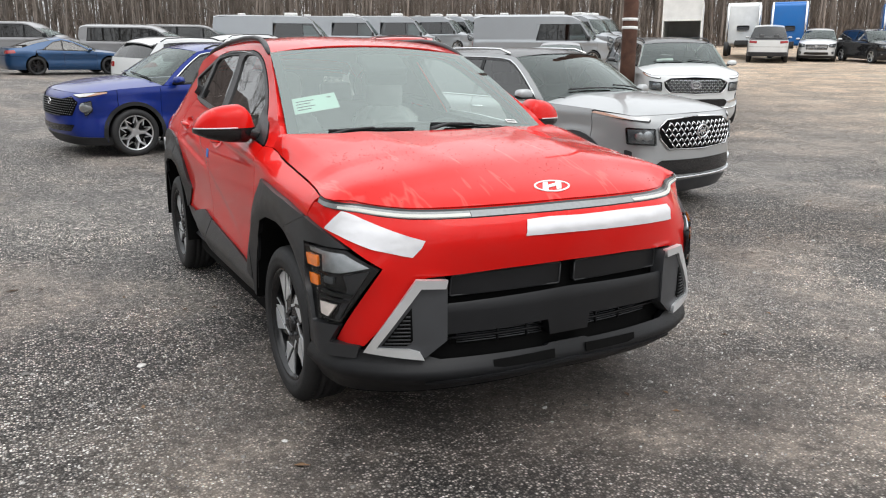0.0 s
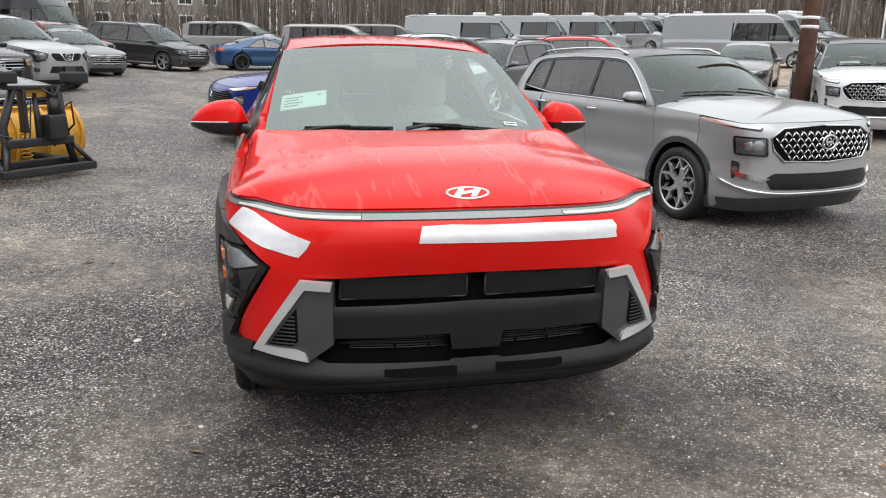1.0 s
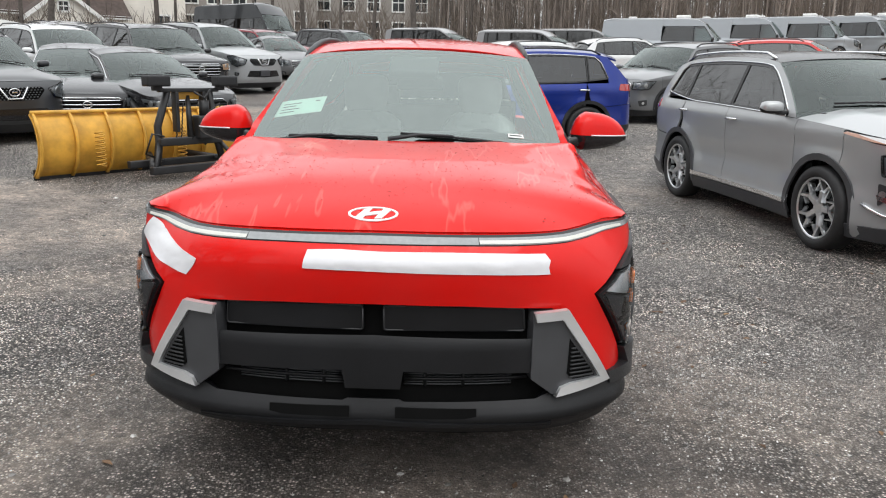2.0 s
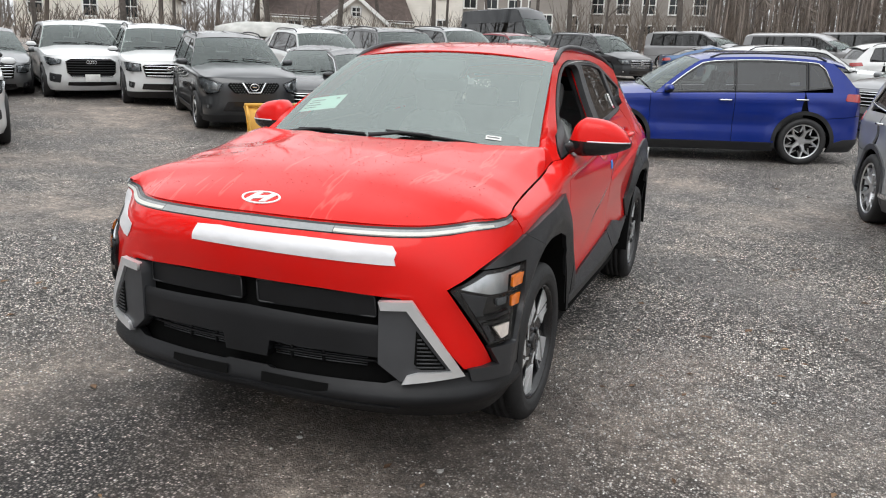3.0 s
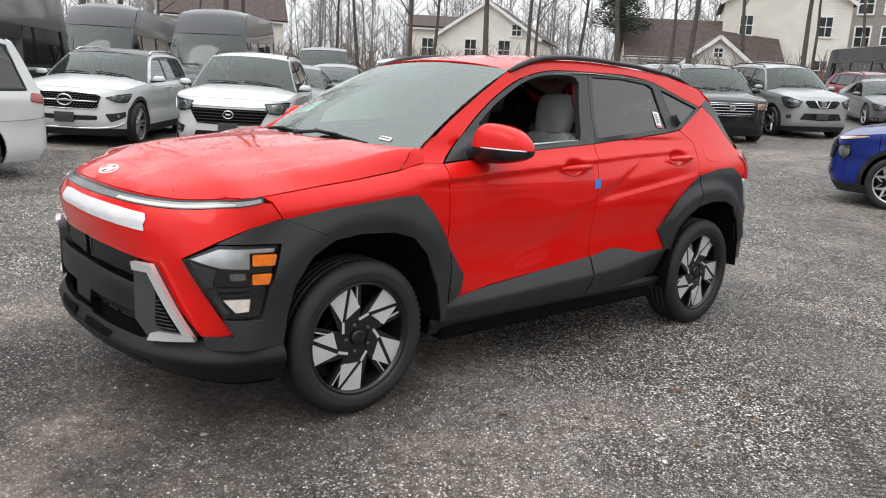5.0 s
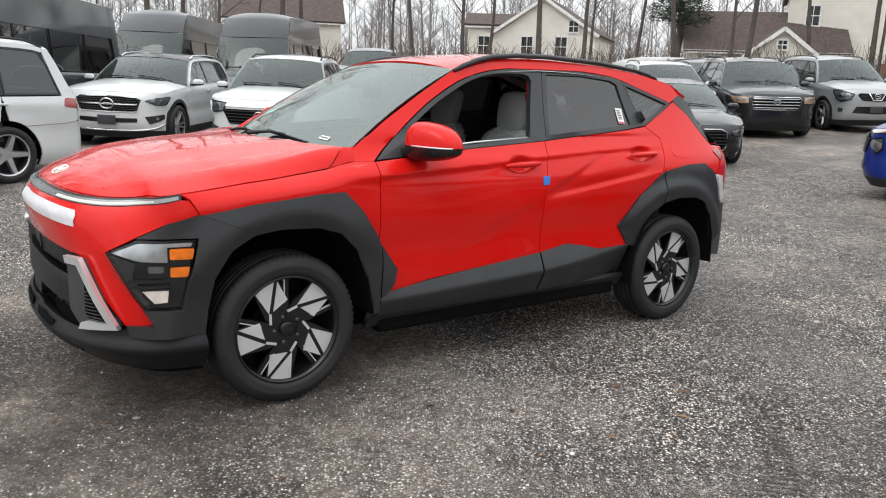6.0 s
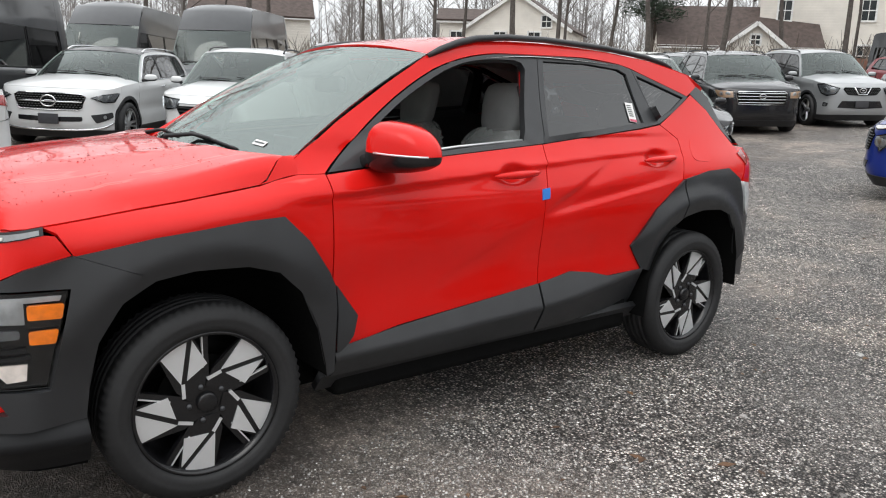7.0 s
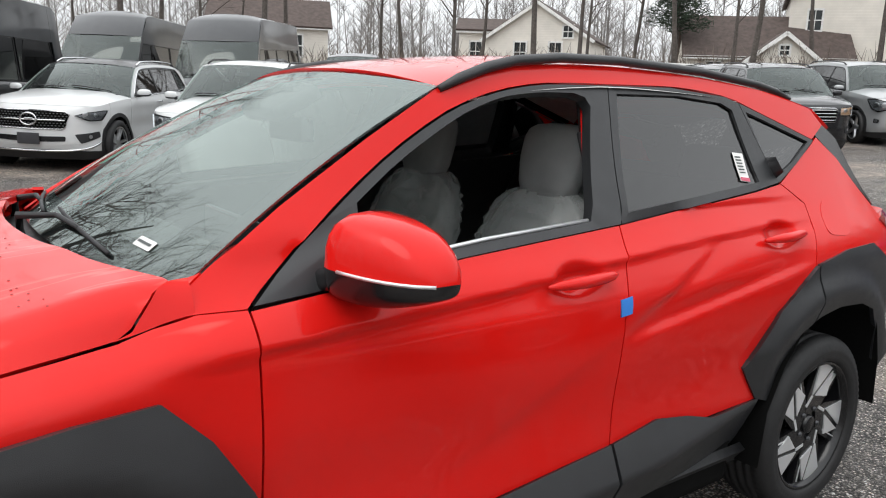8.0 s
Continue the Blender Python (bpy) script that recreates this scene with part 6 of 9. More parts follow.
for k, pts in enumerate(([(0.45, -0.66, 0.75), (0.62, -0.78, 0.9), (0.75, -0.66, 0.62), (0.6, -0.45, 0.35)], [(0.3, -0.7, 1.05), (0.42, -0.74, 0.97), (0.55, -0.7, 1.08)], [(-0.1, -0.6, 0.5), (-0.32, -0.7, 0.55), (-0.36, -0.6, 0.3), (-0.1, -0.55, 0.2)])):
    part("hose", tube(bmesh.new(), pts, 0.014, 6), M_BLKSTEEL, plow)

# ---- the red car's surface ----
HS = Skin([(0, -2.222), (0.3, -2.207), (0.57, -2.15), (0.755, -2.055), (0.872, -1.93), (0.911, -1.76), (0.913, -1.5), (0.906, -1.1), (0.9, -0.4), (0.9, 0.4), (0.9, 1.2), (0.893, 1.6), (0.86, 1.85), (0.76, 2.03), (0.5, 2.11), (0, 2.14)],
          knots((0.15, 0.10), (0.25, 0.05), (0.4, 0.03), (0.55, 0.03), (0.7, 0.028), (0.88, 0.018), (0.97, 0.016), (1.02, 0.028), (1.08, 0.055), (1.12, 0.085), (1.2, 0.135), (1.3, 0.193), (1.4, 0.243), (1.5, 0.288), (1.56, 0.316), (1.65, 0.37)),
          knots((0.15, 0.12), (0.25, 0.06), (0.33, 0.02), (0.45, 0.035), (0.6, 0.035), (0.7, 0.03), (0.8, 0.008), (0.86, 0.0), (0.91, 0.025), (0.94, 0.06), (1.0, 0.15)),
          knots((0.15, 0.08), (0.3, 0.02), (0.5, 0.0), (0.8, 0.02), (1.05, 0.03), (1.2, 0.15), (1.5, 0.55)),
          knots((-3, 0.94), (3, 0.95)), knots((-3, 1.0), (3, 1.0)), corner=knots((0.2, 0.01), (0.4, -0.010), (0.55, -0.02), (0.72, -0.016), (0.8, 0.014), (0.9, 0.058), (1.0, 0.075)))
# the outline's measure runs 1.3745 m from the nose to the front wheel arch
HS.s = np.where(HS.py < -1.5, HS.s * 1.3745 / 1.3942, HS.s - 0.0197)
HS.U = float(HS.s[-1])
HS.prep()

# ---- the red car ----
P_RED = car_paint("red_paint", (0.65, 0.006, 0.0035), 0.0, 0.4, 1.315, (0.015, 0.085))
P_RED.node_tree.nodes["Principled BSDF"].inputs["Specular IOR Level"].default_value = 0.04
nt_ = P_RED.node_tree
tc_ = nt_.nodes.new("ShaderNodeTexCoord")
mp_ = nt_.nodes.new("ShaderNodeMapping")
mp_.inputs["Scale"].default_value = (7.0, 1.1, 2.2)
mp_.inputs["Rotation"].default_value = (0, 0, 0.25)
ns_ = nt_.nodes.new("ShaderNodeTexNoise")
ns_.inputs["Scale"].default_value, ns_.inputs["Detail"].default_value = 1.3, 3.0
nt_.links.new(tc_.outputs["Object"], mp_.inputs["Vector"])
nt_.links.new(mp_.outputs["Vector"], ns_.inputs["Vector"])
dried = ramp_node(nt_, ns_.outputs["Fac"], [(0.600, (0, 0, 0)), (0.625, (0.34, 0.34, 0.34)), (0.65, (0, 0, 0))])
mk_ = nt_.nodes.new("ShaderNodeMix")
mk_.data_type = "RGBA"
bs_ = nt_.nodes["Principled BSDF"]
ge_ = nt_.nodes.new("ShaderNodeNewGeometry")
sz_ = nt_.nodes.new("ShaderNodeSeparateXYZ")
up_ = nt_.nodes.new("ShaderNodeMapRange")
up_.inputs["From Min"].default_value, up_.inputs["From Max"].default_value = 0.55, 0.8
dm_ = nt_.nodes.new("ShaderNodeMath")
dm_.operation = "MULTIPLY"
nt_.links.new(ge_.outputs["Normal"], sz_.inputs["Vector"])
nt_.links.new(sz_.outputs["Z"], up_.inputs["Value"])
nt_.links.new(dried.outputs["Color"], dm_.inputs[0])
nt_.links.new(up_.outputs["Result"], dm_.inputs[1])
nt_.links.new(dm_.outputs["Value"], mk_.inputs["Factor"])
nt_.links.new(bs_.inputs["Base Color"].links[0].from_socket, mk_.inputs["A"])
mk_.inputs["B"].default_value = (0.80, 0.16, 0.13, 1)
nt_.links.new(mk_.outputs["Result"], bs_.inputs["Base Color"])
M_CLAD = surface("grained_black_cladding", (0.020, 0.0209, 0.0228), 0.40, bump=0.3, bscale=700, vary=0.25, scale=4, spec=0.55)
M_BUMPER = surface("satin_black_bumper", (0.0085, 0.0088, 0.0100), 0.42, bump=0.3, bscale=700, vary=0.25, scale=4, spec=0.32)
M_FACET = surface("bright_machined_metal", (0.78, 0.79, 0.80), 0.3, metal=0.55, vary=0.06)
M_GUN = surface("gunmetal_plastic", (0.065, 0.067, 0.072), 0.38, metal=0.3, vary=0.08)
M_SATIN = surface("satin_silver_plastic", (0.72, 0.73, 0.74), 0.30, metal=0.6, vary=0.06)
M_SEAT = surface("grey_seat_cloth", (0.38, 0.39, 0.385), 0.85, bump=0.3, bscale=400)
M_DASH = surface("dark_dash_plastic", (0.045, 0.046, 0.048), 0.6)
M_PASTEL = surface("dark_dash_top", (0.05, 0.055, 0.055), 0.7)
M_HEAD = surface("headliner_cloth", (0.62, 0.62, 0.60), 0.9)
M_WIND = clear_glass("windshield_glass", (0.80, 0.93, 0.88), 2.55, (0.90, 1.0, 0.96))
M_SIDEGLASS = clear_glass("door_glass", (0.62, 0.68, 0.68))
M_PRIVACY = clear_glass("privacy_glass", (0.12, 0.13, 0.135), 1.75)
M_LENS = clear_glass("lamp_cover", (0.96, 0.97, 0.97), 1.3)
M_WHITELAMP = lens_mat("white_reflector", (0.80, 0.72, 0.66))
M_AMBERTOP = lens_mat("bright_amber_reflector", (1.0, 0.22, 0.004))
M_TAPE = surface("white_tape", (0.70, 0.70, 0.72), 0.35, vary=0.05, scale=9, bump=0.8, bscale=14)
M_BLUETAPE = surface("blue_tape", (0.03, 0.20, 0.62), 0.6)
M_PAPER = surface("pale_green_paper", (0.62, 0.76, 0.70), 0.6, vary=0.05)
M_WRAP = surface("clear_seat_film", (0.80, 0.84, 0.82), 0.12, spec=0.8)
M_WRAP.node_tree.nodes["Principled BSDF"].inputs["Alpha"].default_value = 0.32
M_INK = surface("dark_print", (0.08, 0.09, 0.09), 0.7)
M_PINK = surface("red_print", (0.55, 0.10, 0.16), 0.6)
M_GLAREBAND = surface("glare_pale_metal", (0.56, 0.58, 0.60), 0.22, metal=0.6, vary=0.2, scale=25)
M_DRLOFF = surface("clear_light_guide", (0.27, 0.28, 0.28), 0.2, metal=0.6, vary=0.1, scale=60)
M_DRL = bpy.data.materials.new("lit_light_guide")
M_DRL.use_nodes = True
M_DRL.node_tree.nodes["Principled BSDF"].inputs["Base Color"].default_value = (0.52, 0.52, 0.48, 1)
M_DRL.node_tree.nodes["Principled BSDF"].inputs["Emission Color"].default_value = (1, 0.97, 0.86, 1)
M_DRL.node_tree.nodes["Principled BSDF"].inputs["Emission Strength"].default_value = 0.05

# hood and fender seam: y, x, z
SEAM = [(-1.80, 0.862, 0.983), (-1.66, 0.838, 0.994), (-1.52, 0.826, 1.010), (-1.37, 0.817, 1.025), (-1.22, 0.812, 1.045), (-1.105, 0.806, 1.060)]
seam_z = knots((-2.0, 0.965), *[(y, z) for y, x, z in SEAM], (-0.97, 1.090), (-0.86, 1.10), (-0.3, 1.14))
lean_at = knots((-2.0, 0.0), (-1.9, 0.004), *[(y, max(0.005, HS.at(HS.uy(y), z).x - x)) for y, x, z in SEAM], (-0.97, 0.036), (-0.86, 0.024), (-0.55, 0.006), (-0.3, 0.0))
crease_z = knots((-1.2, 1.0), (-0.86, 1.018), (-0.37, 1.047), (-0.13, 1.061), (0.2, 1.086), (0.74, 1.114), (1.3, 1.13))
handle_spots = ((0.035, 1.055), (1.03, 1.090))


def flank(u, z, off=0.0):
    """The red car's side and nose, with its creases and handle dishes."""
    y = float(np.interp(abs(u), HS.s, HS.py))
    d = 0.0
    if z > 0.88 and -2.0 < y < -0.3:
        d += lean_at(y) * min(1.0, max(0.0, (z - seam_z(y)) / 0.075 + 1.0)) ** 1.7
    if -1.2 < y < 1.3 and z < 1.2:
        s = crease_z(y) - z
        fade = min(1, (y + 1.2) / 0.3) * min(1, max(0, (1.3 - y) / 0.35))
        if s > 0:
            d += fade * 0.019 * (1 - math.exp(-s / 0.009)) * math.exp(-(s / 0.15) ** 2)
        else:
            d += fade * 0.12 * min(-s, 0.1)
        d += fade * 0.007 * math.exp(-((z - 0.66) / 0.1) ** 2)
        # long soft fold on the front door, two sharp folds on the rear door
        q = 0.806 + 0.417 * y - z
        if q > 0 and -0.6 < y < 0.3:
            d += 0.006 * min(1, (y + 0.6) / 0.4) * min(1, (0.3 - y) / 0.2) * (1 - math.exp(-q / 0.03)) * math.exp(-(q / 0.12) ** 2)
        if 0.2 < y < 1.2:
            f = min(1, (y - 0.2) / 0.18) * min(1, (1.2 - y) / 0.2)
            q = z - (0.876 + 0.13 * (y - 0.338))
            if q > 0:
                d += f * 0.018 * (1 - math.exp(-q / 0.006)) * math.exp(-(q / 0.065) ** 2)
            q = 0.888 + 0.43 * (y - 0.194) - z
            if q > 0 and y < 0.75:
                d += 0.011 * f * min(1, (0.75 - y) / 0.2) * (1 - math.exp(-q / 0.007)) * math.exp(-(q / 0.05) ** 2)
    if off > -0.002 and off < 0.003:
        for hy, hz in handle_spots:
            r2 = ((y - hy) / 0.088) ** 2 + ((z - hz) / 0.044) ** 2
            if r2 < 1:
                d += 0.036 * (1 - r2) ** 0.8
    return HS.at(u, z, off - d)


def U(y):
    return HS.uy(y)


def yz(pts):
    return [(U(y), z) for y, z in pts]


def both(nm, poly, mat, car, off=0.0, step=(0.07, 0.07), thick=0.016, gap=0.0025, label="", sides=(1, -1), tilt=0.0):
    """The same flank panel on both sides."""
    return [part(nm, sheet(poly, lambda u, z: flank(u, z, off(u, z) if callable(off) else off + tilt * max(0, 0.56 - z)), step, thick, gap, mirror=s < 0), mat, car, label) for s in sides]


def arch_off(u, z):
    """How far the arch trim stands out: a ridge round each wheel, falling away to both sides."""
    y = float(np.interp(abs(u), HS.s, HS.py))
    rad = math.hypot(y - (-1.33 if y < 0 else 1.33), z - 0.346)
    if z < 0.3:
        return 0.022
    off = max(0.014, 0.050 - ((0.27 if y < 0 else 0.46) * (rad - 0.535) if rad > 0.535 else 0.30 * (0.535 - rad)))
    if y > 0:
        # the rear arch's front tip lies nearly flush on the door
        off = min(off, 0.009 + 0.28 * max(0, (y - 0.81) * 0.807 + (z - 0.668) * 0.59))
    return off


def rocker_off(u, z):
    """The rocker trim: a ledge that leans out to a crease, then turns back in under the door."""
    c = float(np.interp(u, (2.0, 3.06, 3.5, 3.8), (0.415, 0.462, 0.505, 0.545)))
    top = float(np.interp(u, (2.0, 2.3, 3.06, 3.26, 3.4, 3.8), (0.448, 0.496, 0.566, 0.597, 0.575, 0.55)))
    return 0.012 + 0.42 * max(0, top - max(z, c)) - 0.45 * max(0, c - z)


def mirrored(poly):
    """A front outline: its left half, given from the middle top round to the middle bottom, and the same on the other side."""
    return poly + [(-u, z) for u, z in poly[::-1] if u > 1e-6]


def ring_of(outer, inner, fn, n=56, thick=0.012, mirror=False):
    """A frame between two closed outlines, matched by direction from the inner one's middle."""
    cx, cy = sum(p[0] for p in inner) / len(inner), sum(p[1] for p in inner) / len(inner)

    def ray_hit(poly, a):
        dx, dy = math.cos(a), math.sin(a)
        best = 0.0
        for p, q in zip(poly, poly[1:] + poly[:1]):
            ex, ey = q[0] - p[0], q[1] - p[1]
            den = dx * ey - dy * ex
            if abs(den) < 1e-9:
                continue
            t = ((p[0] - cx) * ey - (p[1] - cy) * ex) / den
            s = ((p[0] - cx) * dy - (p[1] - cy) * dx) / den
            if t > 0 and -1e-6 <= s <= 1 + 1e-6:
                best = max(best, t)
        return (cx + dx * best, cy + dy * best)
    angs = sorted({math.atan2(p[1] - cy, p[0] - cx) for p in outer + inner} | {-math.pi + 2 * math.pi * i / n for i in range(n)})
    o, i_ = [ray_hit(outer, a) for a in angs], [ray_hit(inner, a) for a in angs]
    bm = bmesh.new()
    vo, vi = [bm.verts.new(fn(*p)) for p in o], [bm.verts.new(fn(*p)) for p in i_]
    m = len(angs)
    for k in range(m):
        bm.faces.new((vo[k], vo[(k + 1) % m], vi[(k + 1) % m], vi[k]))
    bmesh.ops.remove_doubles(bm, verts=bm.verts[:], dist=1e-5)
    return finish(bm, thick, (0, 0, 0.6), mirror)


red = thing("red_suv", 0, 0, 0)
tagged(red, "wet red compact SUV with black cladding, driver window down", "suv")

# front fascia
DRLB = [(0, 0.923), (0.25, 0.923), (0.45, 0.920), (0.66, 0.918), (0.78, 0.923), (0.95, 0.939), (1.085, 0.962)]
DRLT = [(0, 0.950), (0.25, 0.948), (0.45, 0.946), (0.66, 0.945), (0.78, 0.950), (0.95, 0.964), (1.085, 0.981)]
fascia = mirrored(DRLB + [(1.115, 0.958), (1.155, 0.898), (1.03, 0.866), (0.885, 0.806), (0.757, 0.742), (0.962, 0.452), (0.832, 0.442), (0.592, 0.706), (0.3, 0.722), (0, 0.726)])
part("bumper_skin", sheet(fascia, flank, (0.05, 0.05), 0.02, 0.002), P_RED, red, "glossy red bumper skin")
core = mirrored([(0, 0.735), (0.6, 0.72), (0.84, 0.44), (1.17, 0.44), (1.175, 0.21), (0, 0.25)])
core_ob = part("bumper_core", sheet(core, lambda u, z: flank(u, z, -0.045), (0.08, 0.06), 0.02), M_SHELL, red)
DRL_TOPS = [(u, float(np.interp(u, [q[0] for q in DRLT], [q[1] for q in DRLT]))) for u in np.linspace(0, 1.06, 12)]
part("hood_lip", sheet(mirrored([(u, z + 0.022 - 0.016 * (u / 1.06) ** 4) for u, z in DRL_TOPS] + [(u, z - 0.012) for u, z in DRL_TOPS[::-1]]), lambda u, z: flank(u, z, -0.010), (0.05, 0.02), 0.006), P_RED, red)
# light bar
bar_ob = part("light_bar", sheet(mirrored([(u, z + 0.002) for u, z in DRLT] + [(u, z - 0.002) for u, z in DRLB[::-1]]), lambda u, z: flank(u, z, 0.001), (0.05, 0.02), 0.02), M_TRIM, red, "slim light bar across the nose")
drl_low, drl_top = (knots(*[(-u, z) for u, z in line[:0:-1]] + line) for line in (DRLB, DRLT))
for a, b in ((-1.075, -0.42), (-0.42, 0.34), (0.34, 1.075)):
    us = np.linspace(a + 0.001, b - 0.001, 18)
    poly = [(u, drl_low(u) + 0.0025) for u in us] + [(u, drl_top(u) - 0.004) for u in us[::-1]]
    guide = part("light_guide", sheet(poly, lambda u, z: flank(u, z, 0.006), (0.05, 0.03), 0.01), M_DRLOFF, bar_ob)
    if a * b > 0:
        # the lit filament runs along the lower half and stops short of the tip
        lo, hi = (max(a, -0.97), b - 0.002) if b < 0 else (a + 0.002, min(b, 0.97))
        us = np.linspace(lo, hi, 16)
        poly = [(u, drl_low(u) + 0.006) for u in us] + [(u, drl_low(u) + 0.58 * (drl_top(u) - drl_low(u))) for u in us[::-1]]
        part("lit_strip", sheet(poly, lambda u, z: flank(u, z, 0.0085), (0.05, 0.03), 0.004), M_DRL, guide, "glowing warm white strip")
# upper grille panels, middle bar, lower grille
for s in (-1, 1):
    p4 = rounded([(s * 0.034, 0.719), (s * 0.497, 0.708), (s * 0.505, 0.630), (s * 0.034, 0.634)], 0.010, 2)
    part("grille_panel", sheet(p4, lambda u, z: flank(u, z, -0.016), (0.08, 0.05), 0.022), M_BUMPER, core_ob)
    part("panel_frame", tube(bmesh.new(), [flank(u, z, -0.014) for u, z in p4 + p4[:1]], 0.0035, 5), M_CLAD, core_ob)
    p4 = [(s * 0.095, 0.492), (s * 0.50, 0.488), (s * 0.49, 0.434), (s * 0.095, 0.438)]
    lg = part("lower_grille", sheet(p4, lambda u, z: flank(u, z, -0.040), (0.08, 0.05), 0.01), M_SHELL, core_ob)
    for i in range(6):
        bmg = bmesh.new()
        z = 0.441 + i * 0.0092
        tube(bmg, [flank(s * u, z, -0.030) for u in np.linspace(0.10, 0.47, 8)], 0.0028, 4)
        part("grille_slat", bmg, M_GUN, lg)
    for uu in (0.17, 0.30):
        part("grille_post", tube(bmesh.new(), [flank(s * uu, 0.436, -0.026), flank(s * uu, 0.492, -0.026)], 0.006, 5), M_BUMPER, lg)
    part("grille_bar", tube(bmesh.new(), [flank(s * u, 0.465, -0.018) for u in np.linspace(0.10, 0.52, 8)], 0.006, 5), M_BUMPER, lg)
    # black sheet on the lip in place of a shaded opening
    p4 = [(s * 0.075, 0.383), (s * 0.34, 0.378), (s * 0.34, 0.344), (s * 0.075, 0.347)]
    part("lip_opening_shade", sheet(p4, lambda u, z: flank(u, z, 0.024), (0.05, 0.03), 0.004), M_SHELL, core_ob)
mid_bar = mirrored([(0, 0.622), (0.525, 0.608), (0.525, 0.492), (0.1, 0.502), (0.09, 0.44), (0, 0.44)])
part("plate_beam", sheet(mid_bar, lambda u, z: flank(u, z, 0.006 + 0.012 * min(1, max(0, (0.615 - z) / 0.02))), (0.08, 0.03), 0.05), M_BUMPER, core_ob, "wide flat black beam")
lip = mirrored([(0, 0.402), (0.085, 0.402), (0.10, 0.395), (0.545, 0.396), (0.60, 0.412), (0.80, 0.424), (0.84, 0.430), (1.0, 0.43), (1.165, 0.44), (1.175, 0.24), (0.9, 0.245), (0.6, 0.255), (0.3, 0.275), (0, 0.285)])
part("front_lip", sheet(lip, lambda u, z: flank(u, z, 0.004 + 0.034 * max(0, 1 - abs(z - 0.345) / 0.06) * (0.35 + 0.65 * min(1, abs(u) / 0.6)) - 0.35 * max(0, 0.29 - z)), (0.05, 0.022), 0.04), M_BUMPER, core_ob)
part("lip_step", sheet(mirrored([(0, 0.336), (0.6, 0.312), (0.6, 0.30), (0, 0.322)]), lambda u, z: flank(u, z, 0.026), (0.1, 0.05), 0.03), M_BUMPER, core_ob)
# silver brackets
for s in (1, -1):
    mir = s < 0
    face = [(0.520, 0.698), (0.630, 0.703), (0.815, 0.437), (0.600, 0.410), (0.520, 0.472)]
    bf = part("bracket", sheet(face, lambda u, z: flank(u, z, 0.026 - 0.05 * max(0, 0.47 - z)), (0.05, 0.05), 0.06, mirror=mir), M_GUN, red, "angular gunmetal air bracket with bright rim")
    rim = [(0.520, 0.703), (0.634, 0.709), (0.824, 0.434), (0.606, 0.405), (0.622, 0.436), (0.660, 0.448), (0.776, 0.452), (0.616, 0.676), (0.528, 0.672)]
    part("bracket_rim", sheet(rim, lambda u, z: flank(u, z, 0.038), (0.03, 0.03), 0.022, mirror=mir), M_SATIN, bf)
    # black sheet on the bracket in place of a shaded slot
    slot = [(0.650, 0.604), (0.646, 0.480), (0.668, 0.460), (0.758, 0.460)]
    so = part("air_slot_shade", sheet(slot, lambda u, z: flank(u, z, 0.029), (0.04, 0.04), 0.003, mirror=mir), M_SHELL, bf)
    for i in range(8):
        z = 0.47 + i * 0.0145
        u1 = 0.752 - (z - 0.462) * 0.74
        if u1 > 0.665:
            bms = bmesh.new()
            tube(bms, [Vector((s, 1, 1)) * flank(u, z, 0.032) for u in np.linspace(0.655, u1, 4)], 0.0035, 5)
            part("air_slat", bms, M_CLAD, so)

# headlights in their black surround
FARCH = [(-1.712, 0.36), (-1.70, 0.50), (-1.67, 0.63), (-1.60, 0.742), (-1.50, 0.800), (-1.38, 0.815), (-1.2, 0.808), (-1.09, 0.775), (-1.0, 0.69), (-0.935, 0.545), (-0.905, 0.40), (-0.90, 0.35)]
hl = [(0.765, 0.741), (0.90, 0.802), (1.135, 0.800), (1.125, 0.76), (1.068, 0.522), (0.922, 0.530)]
surround = [(0.895, 0.808), (1.03, 0.868), (1.155, 0.899), (1.33, 0.828)] + yz([(-1.57, 0.765), (-1.60, 0.742), (-1.67, 0.63), (-1.70, 0.50), (-1.712, 0.42)]) + [(1.163, 0.40), (0.86, 0.40), (0.845, 0.447), (0.966, 0.452), (0.922, 0.522), (1.072, 0.514), (1.13, 0.755), (1.141, 0.808)]
both("headlight_surround", surround, M_CLAD, red, arch_off, (0.03, 0.03), 0.035, 0.0)
